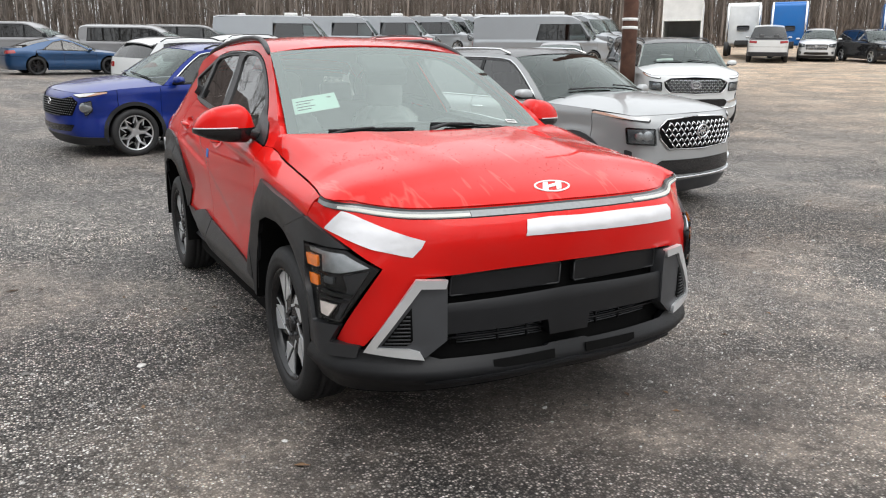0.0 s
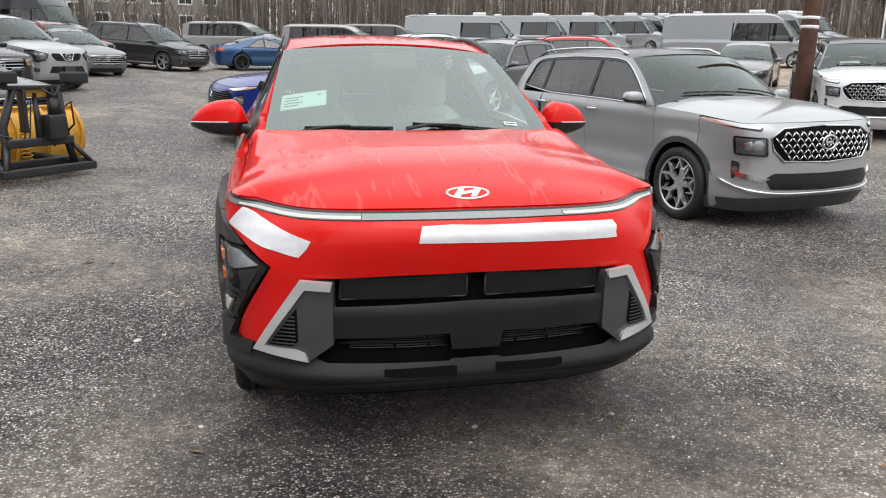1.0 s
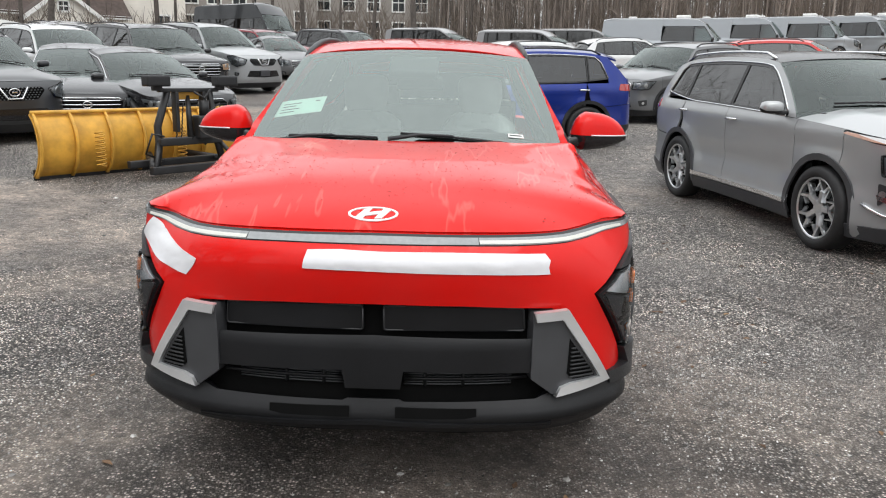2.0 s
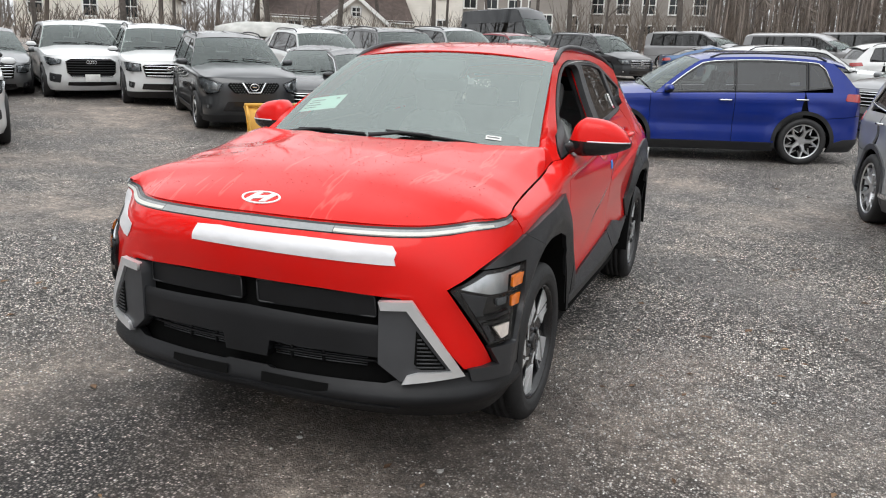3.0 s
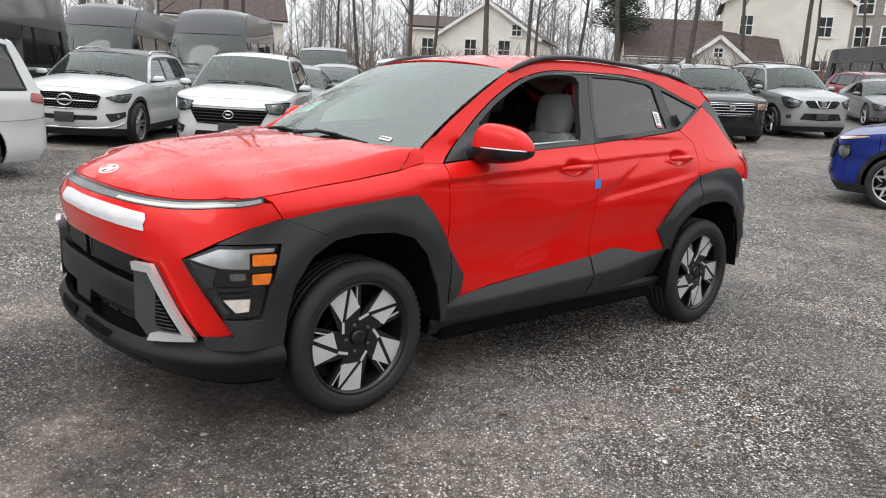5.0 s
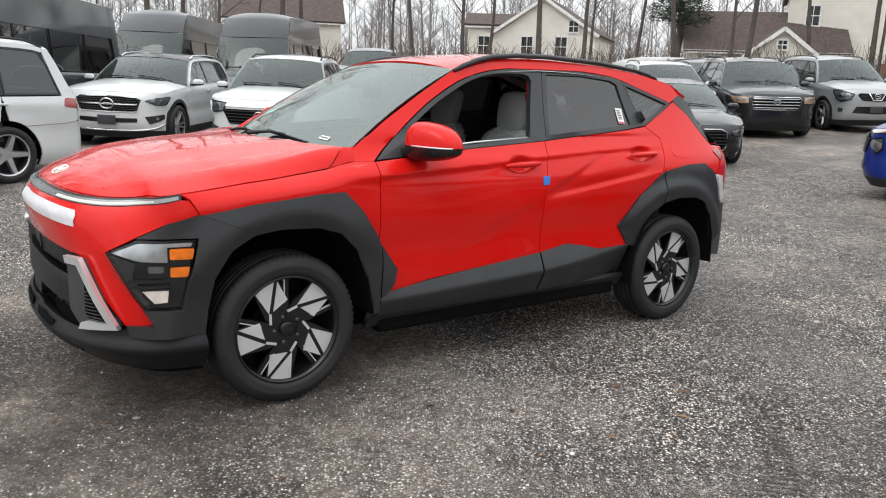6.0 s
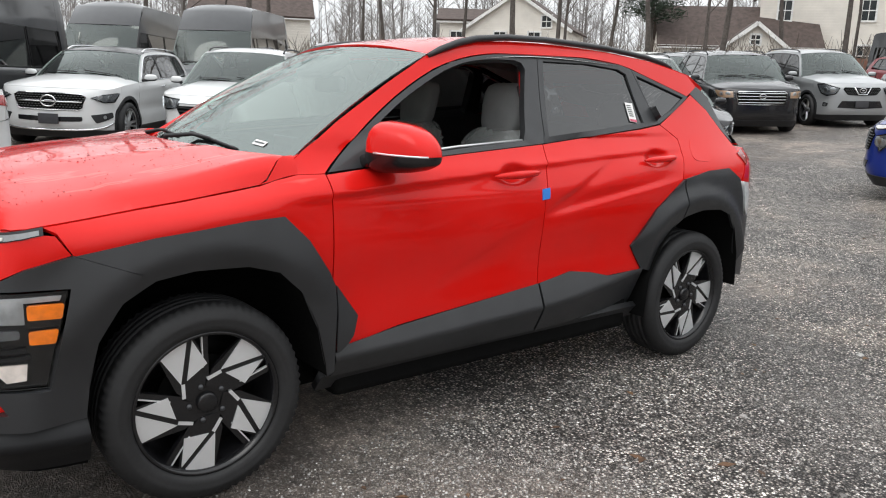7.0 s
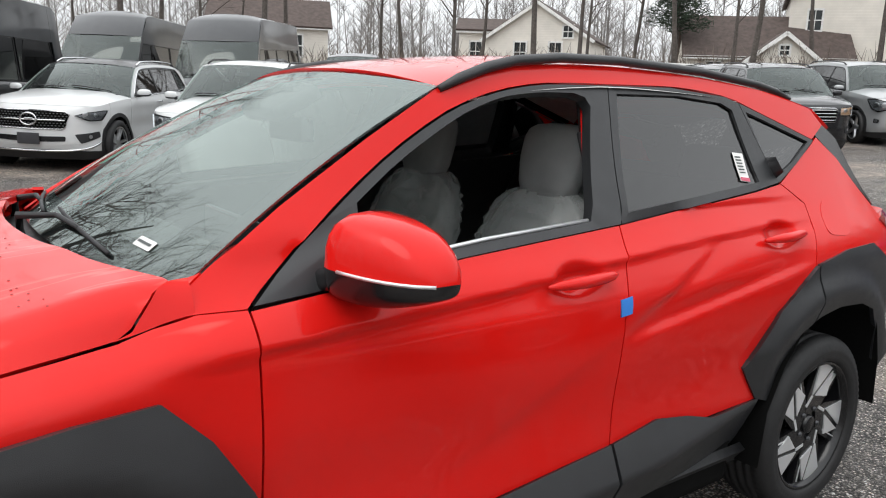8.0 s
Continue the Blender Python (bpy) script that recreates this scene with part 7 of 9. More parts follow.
for s in (1, -1):
    mir = s < 0
    hb = part("headlight", sheet(hl, lambda u, z: flank(u, z, 0.010), (0.05, 0.05), 0.02, mirror=mir), M_TRIM, red, "angular headlight with amber reflectors")

    def bit(nm, poly, mat, off, lab="", th=0.01):
        return part(nm, sheet(poly, lambda u, z: flank(u, z, off + 0.012), (0.03, 0.03), th, mirror=mir), mat, hb, lab)
    # chrome band paled to carry the sky's reflection in the lens cover
    bit("chrome_glare_band", [(0.80, 0.748), (0.905, 0.79), (1.118, 0.789), (1.112, 0.774), (1.02, 0.774), (1.02, 0.712), (0.915, 0.72)], M_GLAREBAND, 0.003)
    bit("amber_reflector", rounded([(1.028, 0.770), (1.122, 0.768), (1.114, 0.724), (1.028, 0.727)], 0.006, 2), M_AMBERTOP, 0.0195, "amber reflector")
    bit("amber_reflector", rounded([(1.028, 0.694), (1.104, 0.694), (1.094, 0.652), (1.028, 0.655)], 0.006, 2), M_AMBERTOP, 0.0195, "amber reflector")
    bit("projector_lens", rounded([(0.945, 0.700), (1.006, 0.698), (1.006, 0.672), (0.948, 0.672)], 0.010, 3), M_DIMLENS, 0.008)
    bit("lamp_shelf", [(0.86, 0.645), (1.02, 0.645), (1.02, 0.632), (0.87, 0.632)], M_BLACK, 0.012)
    bit("lamp_shelf", [(0.88, 0.622), (1.03, 0.622), (1.03, 0.612), (0.885, 0.612)], M_BLACK, 0.012)
    bit("turn_lamp", [(0.905, 0.602), (1.06, 0.598), (1.045, 0.538), (0.945, 0.545)], M_TRIM, 0.004)
    bit("lamp_blade", [(0.80, 0.735), (0.90, 0.712), (0.885, 0.66), (0.915, 0.60), (0.948, 0.545), (0.928, 0.54)], M_GUN, 0.004)
    bit("turn_reflector", [(0.925, 0.602), (1.02, 0.600), (1.015, 0.552), (0.968, 0.550)], M_WHITELAMP, 0.0195, "pale turn lamp reflector")
    bmt = bmesh.new()
    bmesh.ops.create_uvsphere(bmt, u_segments=12, v_segments=8, radius=0.014)
    bmesh.ops.translate(bmt, verts=bmt.verts, vec=Vector((s, 1, 1)) * flank(0.975, 0.582, 0.016))
    part("turn_bulb", bmt, M_AMBER, hb)
    bit("lamp_cover", hl, M_LENS, 0.016, "", 0.004)

# doors, fenders, quarters
both("front_fender", yz([(-0.86, 0.60), (-0.86, 1.090), (-0.96, 1.091), (-1.04, 1.076), (-1.105, 1.059)] + [(y, z - 0.001) for y, x, z in SEAM[-2::-1]]) + [(1.118, 0.960), (1.155, 0.895), (1.33, 0.88)] + yz([(-1.38, 0.86), (-1.1, 0.84), (-0.98, 0.74), (-0.92, 0.60)]), P_RED, red, 0, (0.04, 0.018))
both("front_door", yz([(-0.86, 0.44), (-0.57, 0.49), (0.185, 0.555), (0.19, 0.75), (0.197, 0.93), (0.228, 1.055), (0.262, 1.172), (-0.3, 1.137), (-0.86, 1.088)]), P_RED, red, 0, (0.022, 0.0105), 0.03)
both("rear_door", yz([(0.185, 0.555), (0.39, 0.585), (0.64, 0.535), (0.92, 0.54), (0.90, 0.66), (1.02, 0.83), (1.175, 0.96), (1.235, 1.1), (1.25, 1.18), (1.144, 1.252), (0.975, 1.232), (0.262, 1.172), (0.228, 1.055), (0.197, 0.93), (0.19, 0.75)]), P_RED, red, 0, (0.022, 0.0105), 0.03)
both("quarter_panel", yz([(1.144, 1.252), (1.25, 1.18), (1.235, 1.1), (1.175, 0.96), (1.3, 0.9), (1.56, 0.93), (1.70, 0.90), (1.76, 0.96), (1.84, 1.05), (1.79, 1.13), (1.71, 1.22), (1.63, 1.33), (1.51, 1.41), (1.471, 1.392), (1.30, 1.318)]), P_RED, red, 0, (0.05, 0.04))
for s in (1, -1):
    fuel = rounded([(U(1.345), 1.185), (U(1.52), 1.185), (U(1.47), 1.06), (U(1.30), 1.075)], 0.05, 4)
    if s > 0:
        part("fuel_flap", sheet(fuel, lambda u, z: flank(u, z, 0.0015), (0.06, 0.06), 0.004), P_RED, red, "rounded fuel flap")
# cladding
fcl = yz([(-1.545, 0.828)]) + [(1.155, 0.899), (1.38, 0.936), (1.674, 0.962), (1.818, 0.963), (1.908, 0.872), (1.985, 0.75), (2.008, 0.70), (2.008, 0.372)] + yz(FARCH[::-1][:9])
both("front_arch_cladding", fcl, M_CLAD, red, arch_off, (0.025, 0.025), 0.05, 0.0015)
both("door_cladding_tip", [(2.012, 0.70), (2.106, 0.572), (2.08, 0.505), (2.03, 0.45), (2.012, 0.44)], M_CLAD, red, arch_off, (0.04, 0.04), 0.03, 0.001)
both("rocker_cladding", [(2.012, 0.338), (3.05, 0.338), (3.055, 0.566), (2.30, 0.496), (2.035, 0.458), (2.012, 0.44)], M_CLAD, red, rocker_off, (0.06, 0.0125), 0.03)
both("rocker_cladding", [(3.06, 0.338), (3.80, 0.345), (3.79, 0.55), (3.52, 0.545), (3.40, 0.575), (3.26, 0.597), (3.06, 0.566)], M_CLAD, red, rocker_off, (0.06, 0.0125), 0.03)
for s in (1, -1):
    part("sill", sheet([(1.985, 0.262), (3.84, 0.27), (3.82, 0.340), (1.985, 0.334)], lambda u, z: flank(u, z, -0.022 - 0.6 * max(0, 0.34 - z)), (0.2, 0.04), 0.03, mirror=s < 0), M_BLACK, red)
RARCH = [(0.93, 0.28), (0.95, 0.48), (1.03, 0.635), (1.12, 0.735), (1.22, 0.790), (1.35, 0.812), (1.5, 0.806), (1.6, 0.77), (1.68, 0.68), (1.73, 0.53), (1.745, 0.34)]
both("rear_arch_cladding", yz([(0.81, 0.668), (0.972, 0.848), (1.186, 0.985)] + [(1.186, 0.775), (1.12, 0.735), (1.03, 0.635), (0.965, 0.525), (0.90, 0.545)]), M_CLAD, red, arch_off, (0.025, 0.025), 0.05)
both("rear_arch_cladding", yz([(1.19, 0.987), (1.40, 1.022), (1.60, 1.028), (1.715, 0.962), (1.775, 0.87), (1.83, 0.75), (1.86, 0.6), (1.745, 0.45), (1.73, 0.53), (1.68, 0.68), (1.6, 0.77), (1.5, 0.806), (1.35, 0.812), (1.22, 0.790), (1.19, 0.777)]), M_CLAD, red, arch_off, (0.025, 0.025), 0.05)
# rear end
UE = HS.U


def tailfn(u, z, off=0.0):
    return flank(u, z, off) if u <= UE else Vector((-1, 1, 1)) * flank(2 * UE - u, z, off)


def tail_poly(half):
    return half + [(2 * UE - u, z) for u, z in half[::-1] if u < UE - 1e-6]


part("rear_bumper", sheet(tail_poly([(UE, 0.72), (U(1.83), 0.74), (U(1.87), 0.60), (U(1.78), 0.48), (U(1.765), 0.41), (U(1.95), 0.37), (UE, 0.36)]), lambda u, z: tailfn(u, z, 0.012), (0.1, 0.06), 0.03), M_CLAD, red)
part("tailgate", sheet(tail_poly([(UE, 1.12), (U(1.80), 1.115), (U(1.85), 1.05), (U(1.78), 0.95), (U(1.83), 0.745), (UE, 0.725)]), lambda u, z: tailfn(u, z, 0.0), (0.1, 0.06), 0.03), P_RED, red)
both("rear_lamp", yz([(1.735, 0.95), (1.80, 0.94), (1.87, 0.79), (1.85, 0.74), (1.80, 0.80)]), M_LAMP, red, 0.026, (0.05, 0.05), 0.02)
both("tail_light", yz([(1.76, 1.10), (1.86, 1.12), (1.90, 1.06), (1.84, 1.03)]), M_TAIL, red, 0.006, (0.05, 0.05), 0.02)

# pillars, roof, glass
def smooth_line(pts, n):
    """A row of points drawn as a smooth line."""
    f = knots(*pts)
    return [(float(y), f(float(y))) for y in np.linspace(pts[0][0], pts[-1][0], n)]


DTOP = smooth_line([(-0.848, 1.097), (-0.62, 1.265), (-0.393, 1.405), (-0.192, 1.497), (0.0, 1.544), (0.14, 1.559), (0.37, 1.564), (0.678, 1.567), (0.965, 1.545), (1.152, 1.493), (1.471, 1.398)], 32)
REDGE = [(1.53, 1.515), (1.2, 1.575), (0.8, 1.608), (0.4, 1.62), (0.1, 1.610), (-0.1, 1.582), (-0.264, 1.536)]
both("roof_side_rail", yz([(-0.862, 1.088)] + DTOP + [(1.60, 1.452)] + REDGE + [(-0.5, 1.412), (-0.75, 1.272), (-0.92, 1.165), (-1.035, 1.085), (-0.95, 1.088)]), P_RED, red, 0, (0.06, 0.03), 0.05, 0.002)
both("pillar_shell", yz([(y, z + 0.028) for y, z in DTOP] + [(y, z - 0.022) for y, z in DTOP[::-1]]), M_SHELL, red, -0.014, (0.08, 0.03), 0.004)
redge = knots(*REDGE[::-1])
rmid = knots((-0.35, 1.56), (-0.30, 1.575), (-0.1, 1.615), (0.1, 1.640), (0.4, 1.656), (0.8, 1.646), (1.2, 1.612), (1.6, 1.555))
rows = []
for i in range(25):
    y = -0.264 + (1.53 + 0.264) * i / 24
    e = flank(U(y), redge(y))
    rows.append([Vector((e.x * j / 12, y - 0.036 * (1 - (j / 12) ** 2) * max(0, 1 - i / 4), redge(y) + (rmid(y) - redge(y)) * (1 - abs(j / 12) ** 2.4))) for j in range(-12, 13)])
part("roof", strip_grid(rows, 0.03), P_RED, red)
sp_rows = []
for i in range(6):
    t = i / 5
    sp_rows.append([Vector((0.60 * j / 8, 1.535 + 0.2 * t - 0.05 * (abs(j) / 8) ** 2 * t, 1.56 - 0.045 * (abs(j / 8) ** 2.4) - 0.07 * t)) for j in range(-8, 9)])
part("spoiler", strip_grid(sp_rows, 0.035), P_RED, red)
for s in (1, -1):
    part("spoiler_fin", sheet(yz([(1.475, 1.398), (1.605, 1.455), (1.70, 1.40), (1.80, 1.15), (1.72, 1.22), (1.635, 1.33), (1.515, 1.415)]), lambda u, z: flank(u, z, -0.004), (0.06, 0.05), 0.03, mirror=s < 0), M_TRIM, red)
rg = [[Vector((j / 8 * (0.55 + 0.13 * t), 1.66 + 0.33 * t + 0.05 * (1 - (j / 8) ** 2), 1.455 - 0.33 * t)) for j in range(-8, 9)] for t in np.linspace(0, 1, 7)]
part("rear_window", strip_grid(rg, 0.004), M_PRIVACY, red)
for s in (1, -1):
    bmr = bmesh.new()
    pr = [(-0.262, 1.538, 0.600), (-0.19, 1.568, 0.592), (-0.09, 1.600, 0.578), (0.02, 1.624, 0.568), (0.2, 1.641, 0.560), (0.45, 1.646, 0.556), (0.875, 1.632, 0.556), (1.2, 1.602, 0.565), (1.32, 1.580, 0.575), (1.40, 1.556, 0.585)]
    tube(bmr, [(s * x, y, z - 0.008) for y, z, x in pr], [0.010, 0.015, 0.016, 0.015, 0.0145, 0.014, 0.014, 0.013, 0.012, 0.006], 8)
    part("roof_rail", bmr, M_CLAD, red)


def shield(s, t, off=0.0):
    b = Vector((0.738 * s, -1.105 + 0.095 * s * s, 1.132 - 0.042 * s * s))
    e = Vector((0.598 * s, -0.302 + 0.038 * s * s, 1.576 - 0.038 * s * s))
    p = b.lerp(e, t)
    return p + Vector((0, -0.47, 0.88)) * (0.028 * 4 * t * (1 - t) + off)


wg = [[shield(j / 10, i / 12) for j in range(-10, 11)] for i in range(13)]
wind = part("windshield", strip_grid(wg, 0.005), M_WIND, red, "greenish windshield glass")
wind.visible_shadow = False
# painted corners at the foot of the pillars
for s_ in (1, -1):
    rows = []
    for i in range(11):
        k = i / 10
        rows.append([shield(s_ * (1.02 - 0.20 * (1 - k) ** 1.3 * j / 8), -0.01 + 0.125 * k, 0.005) for j in range(9)])
    part("pillar_foot", strip_grid(rows, 0.006), P_RED, red)
for a0, a1, b0, b1 in ((-1, 1, 0, 0.115), (-1, 1, 0.955, 1), (-1, -0.925, 0.115, 0.955), (0.925, 1, 0.115, 0.955)):
    part("frit_band", strip_grid([[shield(a0 + (a1 - a0) * j / 8, b0 + (b1 - b0) * i / 6, -0.006) for j in range(9)] for i in range(7)]), M_TRIM, wind)
part("camera_housing", box(0, -0.42, 1.478, 0.26, 0.16, 0.05, 0.02, Euler((radians(30), 0, 0)).to_matrix()), M_DASH, wind)
bmm = bmesh.new()
block(bmm, 0.03, -0.40, 1.40, 0.25, 0.04, 0.075, 0.02)
tube(bmm, [(0, -0.40, 1.42), (0, -0.40, 1.50)], 0.012, 6)
part("inside_mirror", bmm, M_DASH, wind)
# cowl and wipers
cw = [[Vector((0.745 * s, (-1.195 + 0.135 * s * s) + (0.11 if i else 0.0), (1.100 - 0.02 * s * s) + (0.012 if i else -0.012))) for s in np.linspace(-1, 1, 15)] for i in (0, 1)]
part("cowl", strip_grid(cw, 0.03), M_BLACK, red)
for s0, s1, lift in ((-0.02, 0.62, 0.035), (-0.74, -0.16, 0.035)):
    bmw = bmesh.new()
    tube(bmw, [shield(s0 + (s1 - s0) * k / 6, 0.052 + lift * (1 - k / 6), 0.007) for k in range(7)], 0.0055, 6)
    wp = part("wiper", bmw, M_BLACK, red)
    bma = bmesh.new()
    pv = shield(s0 - 0.06, 0.0, 0.0) + Vector((0, -0.03, 0.004))
    tube(bma, [pv + Vector((0, 0, -0.03)), pv + Vector((0, 0, 0.03)), shield(s0 + 0.12, 0.062, 0.018), shield((s0 + s1) / 2, 0.066, 0.015), shield((s0 + s1) / 2 + 0.02, 0.066, 0.008)], [0.014, 0.012, 0.008, 0.006, 0.005], 6)
    part("wiper_arm", bma, M_BLACK, wp)

# hood
HSEAM = []
for y in (-1.80, -1.76, -1.70, -1.64, -1.57, -1.5, -1.4, -1.31, -1.23, -1.16, -1.105):
    p = flank(U(y), seam_z(y))
    HSEAM.append((p.y, p.x - 0.003, p.z + 0.001))
knee = HSEAM[-1]
for y in (-1.06, -1.01, -0.96):
    p = flank(U(y), seam_z(y))
    HSEAM.append((p.y, p.x, p.z))
fr = [flank(u, drl_top(u) + 0.004, 0.0) for u in np.linspace(0, 1.08, 26)]
fr = [p for p in fr if p.y < HSEAM[0][0] - 0.01]
hx = knots(*sorted([(p.y, p.x) for p in fr] + [(y, x) for y, x, z in HSEAM]))
hz = knots(*sorted([(p.y, p.z) for p in fr] + [(y, z) for y, x, z in HSEAM]))
hc = knots((-2.2, 0.930), (-2.15, 0.950), (-2.12, 0.975), (-2.06, 1.008), (-1.95, 1.050), (-1.8, 1.095), (-1.5, 1.136), (-1.2, 1.158), (-1.1, 1.162))


crest_x = knots((-2.3, 0.70), (-1.92, 0.722), (-1.65, 0.738), (-1.4, 0.745), (-1.2, 0.760), (-1.03, 0.772))
crest_f = knots((-2.3, 0.46), (-1.92, 0.44), (-1.65, 0.44), (-1.43, 0.46), (-1.25, 0.58), (-1.12, 0.76), (-1.03, 0.86))


def hood(x, y, off=0.0):
    """A broad crown that runs out to a crest along each side and drops from it to the fender."""
    w, lo, mid = max(hx(y), 1e-3), hz(y), hc(y)
    xc = min(crest_x(y), 0.86 * w) if y < -1.6 else min(crest_x(y), 0.975 * w)
    zc = lo + (mid - lo) * crest_f(y)
    a = abs(x)
    if a < xc:
        z = mid + (zc - mid) * (a / xc) ** 2.3
    else:
        k = min(1.0, (a - xc) / (w - xc))
        z = zc + (lo - zc) * (0.8 * k + 0.2 * k * k)
    ridge = 0.006 * math.exp(-((a - 0.40 - 0.10 * (y + 1.2)) / 0.07) ** 2) * min(1, max(0, (y + 2.08) / 0.35))
    return Vector((x, y, z + ridge + off))


front_line = [(p.x, p.y + 0.004) for p in fr]
side_line = [(x + 0.001, y) for y, x, z in HSEAM if y <= knee[0]]
# behind the knee the seam turns up to the foot of the glass, and the fender carries the crest on
turn_up = [(0.797, -1.078), (0.782, -1.040), (0.760, -0.998)]
rear_line = [(0.745 * s, -1.168 + 0.172 * s * s) for s in np.linspace(0.985, 0, 14)]
hp = front_line + side_line + turn_up + rear_line
hp = hp + [(-x, y) for x, y in hp[::-1] if x > 1e-4]
part("hood", sheet(hp, hood, (0.036, 0.036), 0.02), P_RED, red)
corner_poly = [(knee[1] + 0.003, knee[0] - 0.004)] + [(x, y) for y, x, z in HSEAM if y > knee[0]] + [(0.757, -0.962)] + [(x + 0.002, y + 0.002) for x, y in turn_up[::-1]]
for s_ in (1, -1):
    part("fender_corner", sheet(corner_poly, hood, (0.03, 0.03), 0.012, mirror=s_ < 0), P_RED, red)
# badge on the hood: a flat oval ring with a slanted band
bmb = bmesh.new()


def oval(r, k, n=36):
    return [(r * 0.083 * math.cos(2 * math.pi * i / n), -2.068 + k * 0.034 * math.sin(2 * math.pi * i / n)) for i in range(n)]


ro, ri = oval(1, 1), oval(0.90, 0.83)
vo = [bmb.verts.new(hood(x - 0.012, y - 0.010, 0.004)) for x, y in ro]
vi = [bmb.verts.new(hood(x - 0.012, y - 0.010, 0.004)) for x, y in ri]
for k in range(36):
    bmb.faces.new((vo[k], vo[(k + 1) % 36], vi[(k + 1) % 36], vi[k]))
for q in ([(-0.058, -2.088), (-0.034, -2.094), (-0.006, -2.044), (-0.030, -2.047)], [(0.006, -2.092), (0.030, -2.089), (0.058, -2.048), (0.034, -2.042)], [(-0.028, -2.081), (0.018, -2.071), (0.028, -2.055), (-0.018, -2.065)]):
    bmb.faces.new([bmb.verts.new(hood(x - 0.012, y - 0.010, 0.0045)) for x, y in q])
finish(bmb, 0.004, (0, -1.9, 0.5), False)
part("badge", bmb, M_STICK, red, "pale oval badge")

# window frames and panes
F_OUT = [(U(a), b) for a, b in smooth_line([(-0.848, 1.094), (-0.62, 1.262), (-0.393, 1.402), (-0.192, 1.494), (0.0, 1.541), (0.14, 1.556), (0.372, 1.561)], 20) + [(0.268, 1.174), (-0.3, 1.138)]]
F_IN = [(U(a), b) for a, b in [(-0.59, 1.135)] + smooth_line([(-0.565, 1.272), (-0.44, 1.350), (-0.30, 1.424), (-0.165, 1.484), (-0.02, 1.522), (0.12, 1.534), (0.22, 1.535)], 16) + [(0.262, 1.524), (0.276, 1.498), (0.155, 1.188)]]
R_OUT = [(U(a), b) for a, b in [(0.272, 1.174), (0.376, 1.561), (0.678, 1.565), (0.965, 1.543), (1.035, 1.525), (1.130, 1.256), (0.975, 1.236)]]
R_IN = [(U(a), b) for a, b in [(0.305, 1.203), (0.405, 1.538), (0.7, 1.540), (0.93, 1.522), (0.985, 1.50), (1.015, 1.262)]]
Q_OUT = [(U(a), b) for a, b in [(1.039, 1.524), (1.152, 1.491), (1.471, 1.396), (1.30, 1.318), (1.144, 1.258), (1.132, 1.256)]]
Q_IN = [(U(a), b) for a, b in [(1.065, 1.495), (1.155, 1.470), (1.425, 1.392), (1.28, 1.325), (1.155, 1.282), (1.12, 1.278)]]
for s in (1, -1):
    mir = s < 0
    for nm, o, i_, pane in (("front_window_frame", F_OUT, F_IN, None if s > 0 else M_SIDEGLASS), ("rear_window_frame", R_OUT, R_IN, M_PRIVACY), ("quarter_window_frame", Q_OUT, Q_IN, M_PRIVACY)):
        fo_ = part(nm, ring_of(o, i_, lambda u, z: flank(u, z, 0.004), 56, 0.035, mirror=mir), M_CLAD, red, "black window frame")
        if pane:
            part("pane", sheet(i_, lambda u, z: flank(u, z, -0.006), (0.15, 0.12), 0.004, -0.006, mirror=mir), pane, fo_)
bmw = bmesh.new()
tube(bmw, [flank(u, z, -0.01) for u, z in (F_IN[0], ((F_IN[0][0] + F_IN[-1][0]) / 2, 1.168), F_IN[-1])], 0.006, 6)
part("window_seal", bmw, M_SATIN, red)
bmw = bmesh.new()
tube(bmw, [flank(U(0.168), 1.14, -0.045), flank(U(0.178), 1.2, -0.045), flank(U(0.288), 1.50, -0.045)], 0.0045, 6)
part("door_jamb", bmw, P_RED, red)
# handles
for s in (1, -1):
    for hy, hz_ in handle_spots:
        a, m_, b = [Vector((s, 1, 1)) * (HS.at(U(hy + d), hz_ - 0.002 + 0.03 * d, k)) for d, k in ((-0.125, 0.002), (0.0, 0.016), (0.13, 0.006))]
        bmh = bmesh.new()
        pts = [a.lerp(m_, t) if t <= 1 else m_.lerp(b, t - 1) for t in (0, 0.25, 0.5, 0.75, 1, 1.3, 1.6, 1.85, 2)]
        tube(bmh, pts, [0.005, 0.012, 0.015, 0.017, 0.0175, 0.017, 0.016, 0.013, 0.005], 8)
        part("door_handle", bmh, P_RED, red)
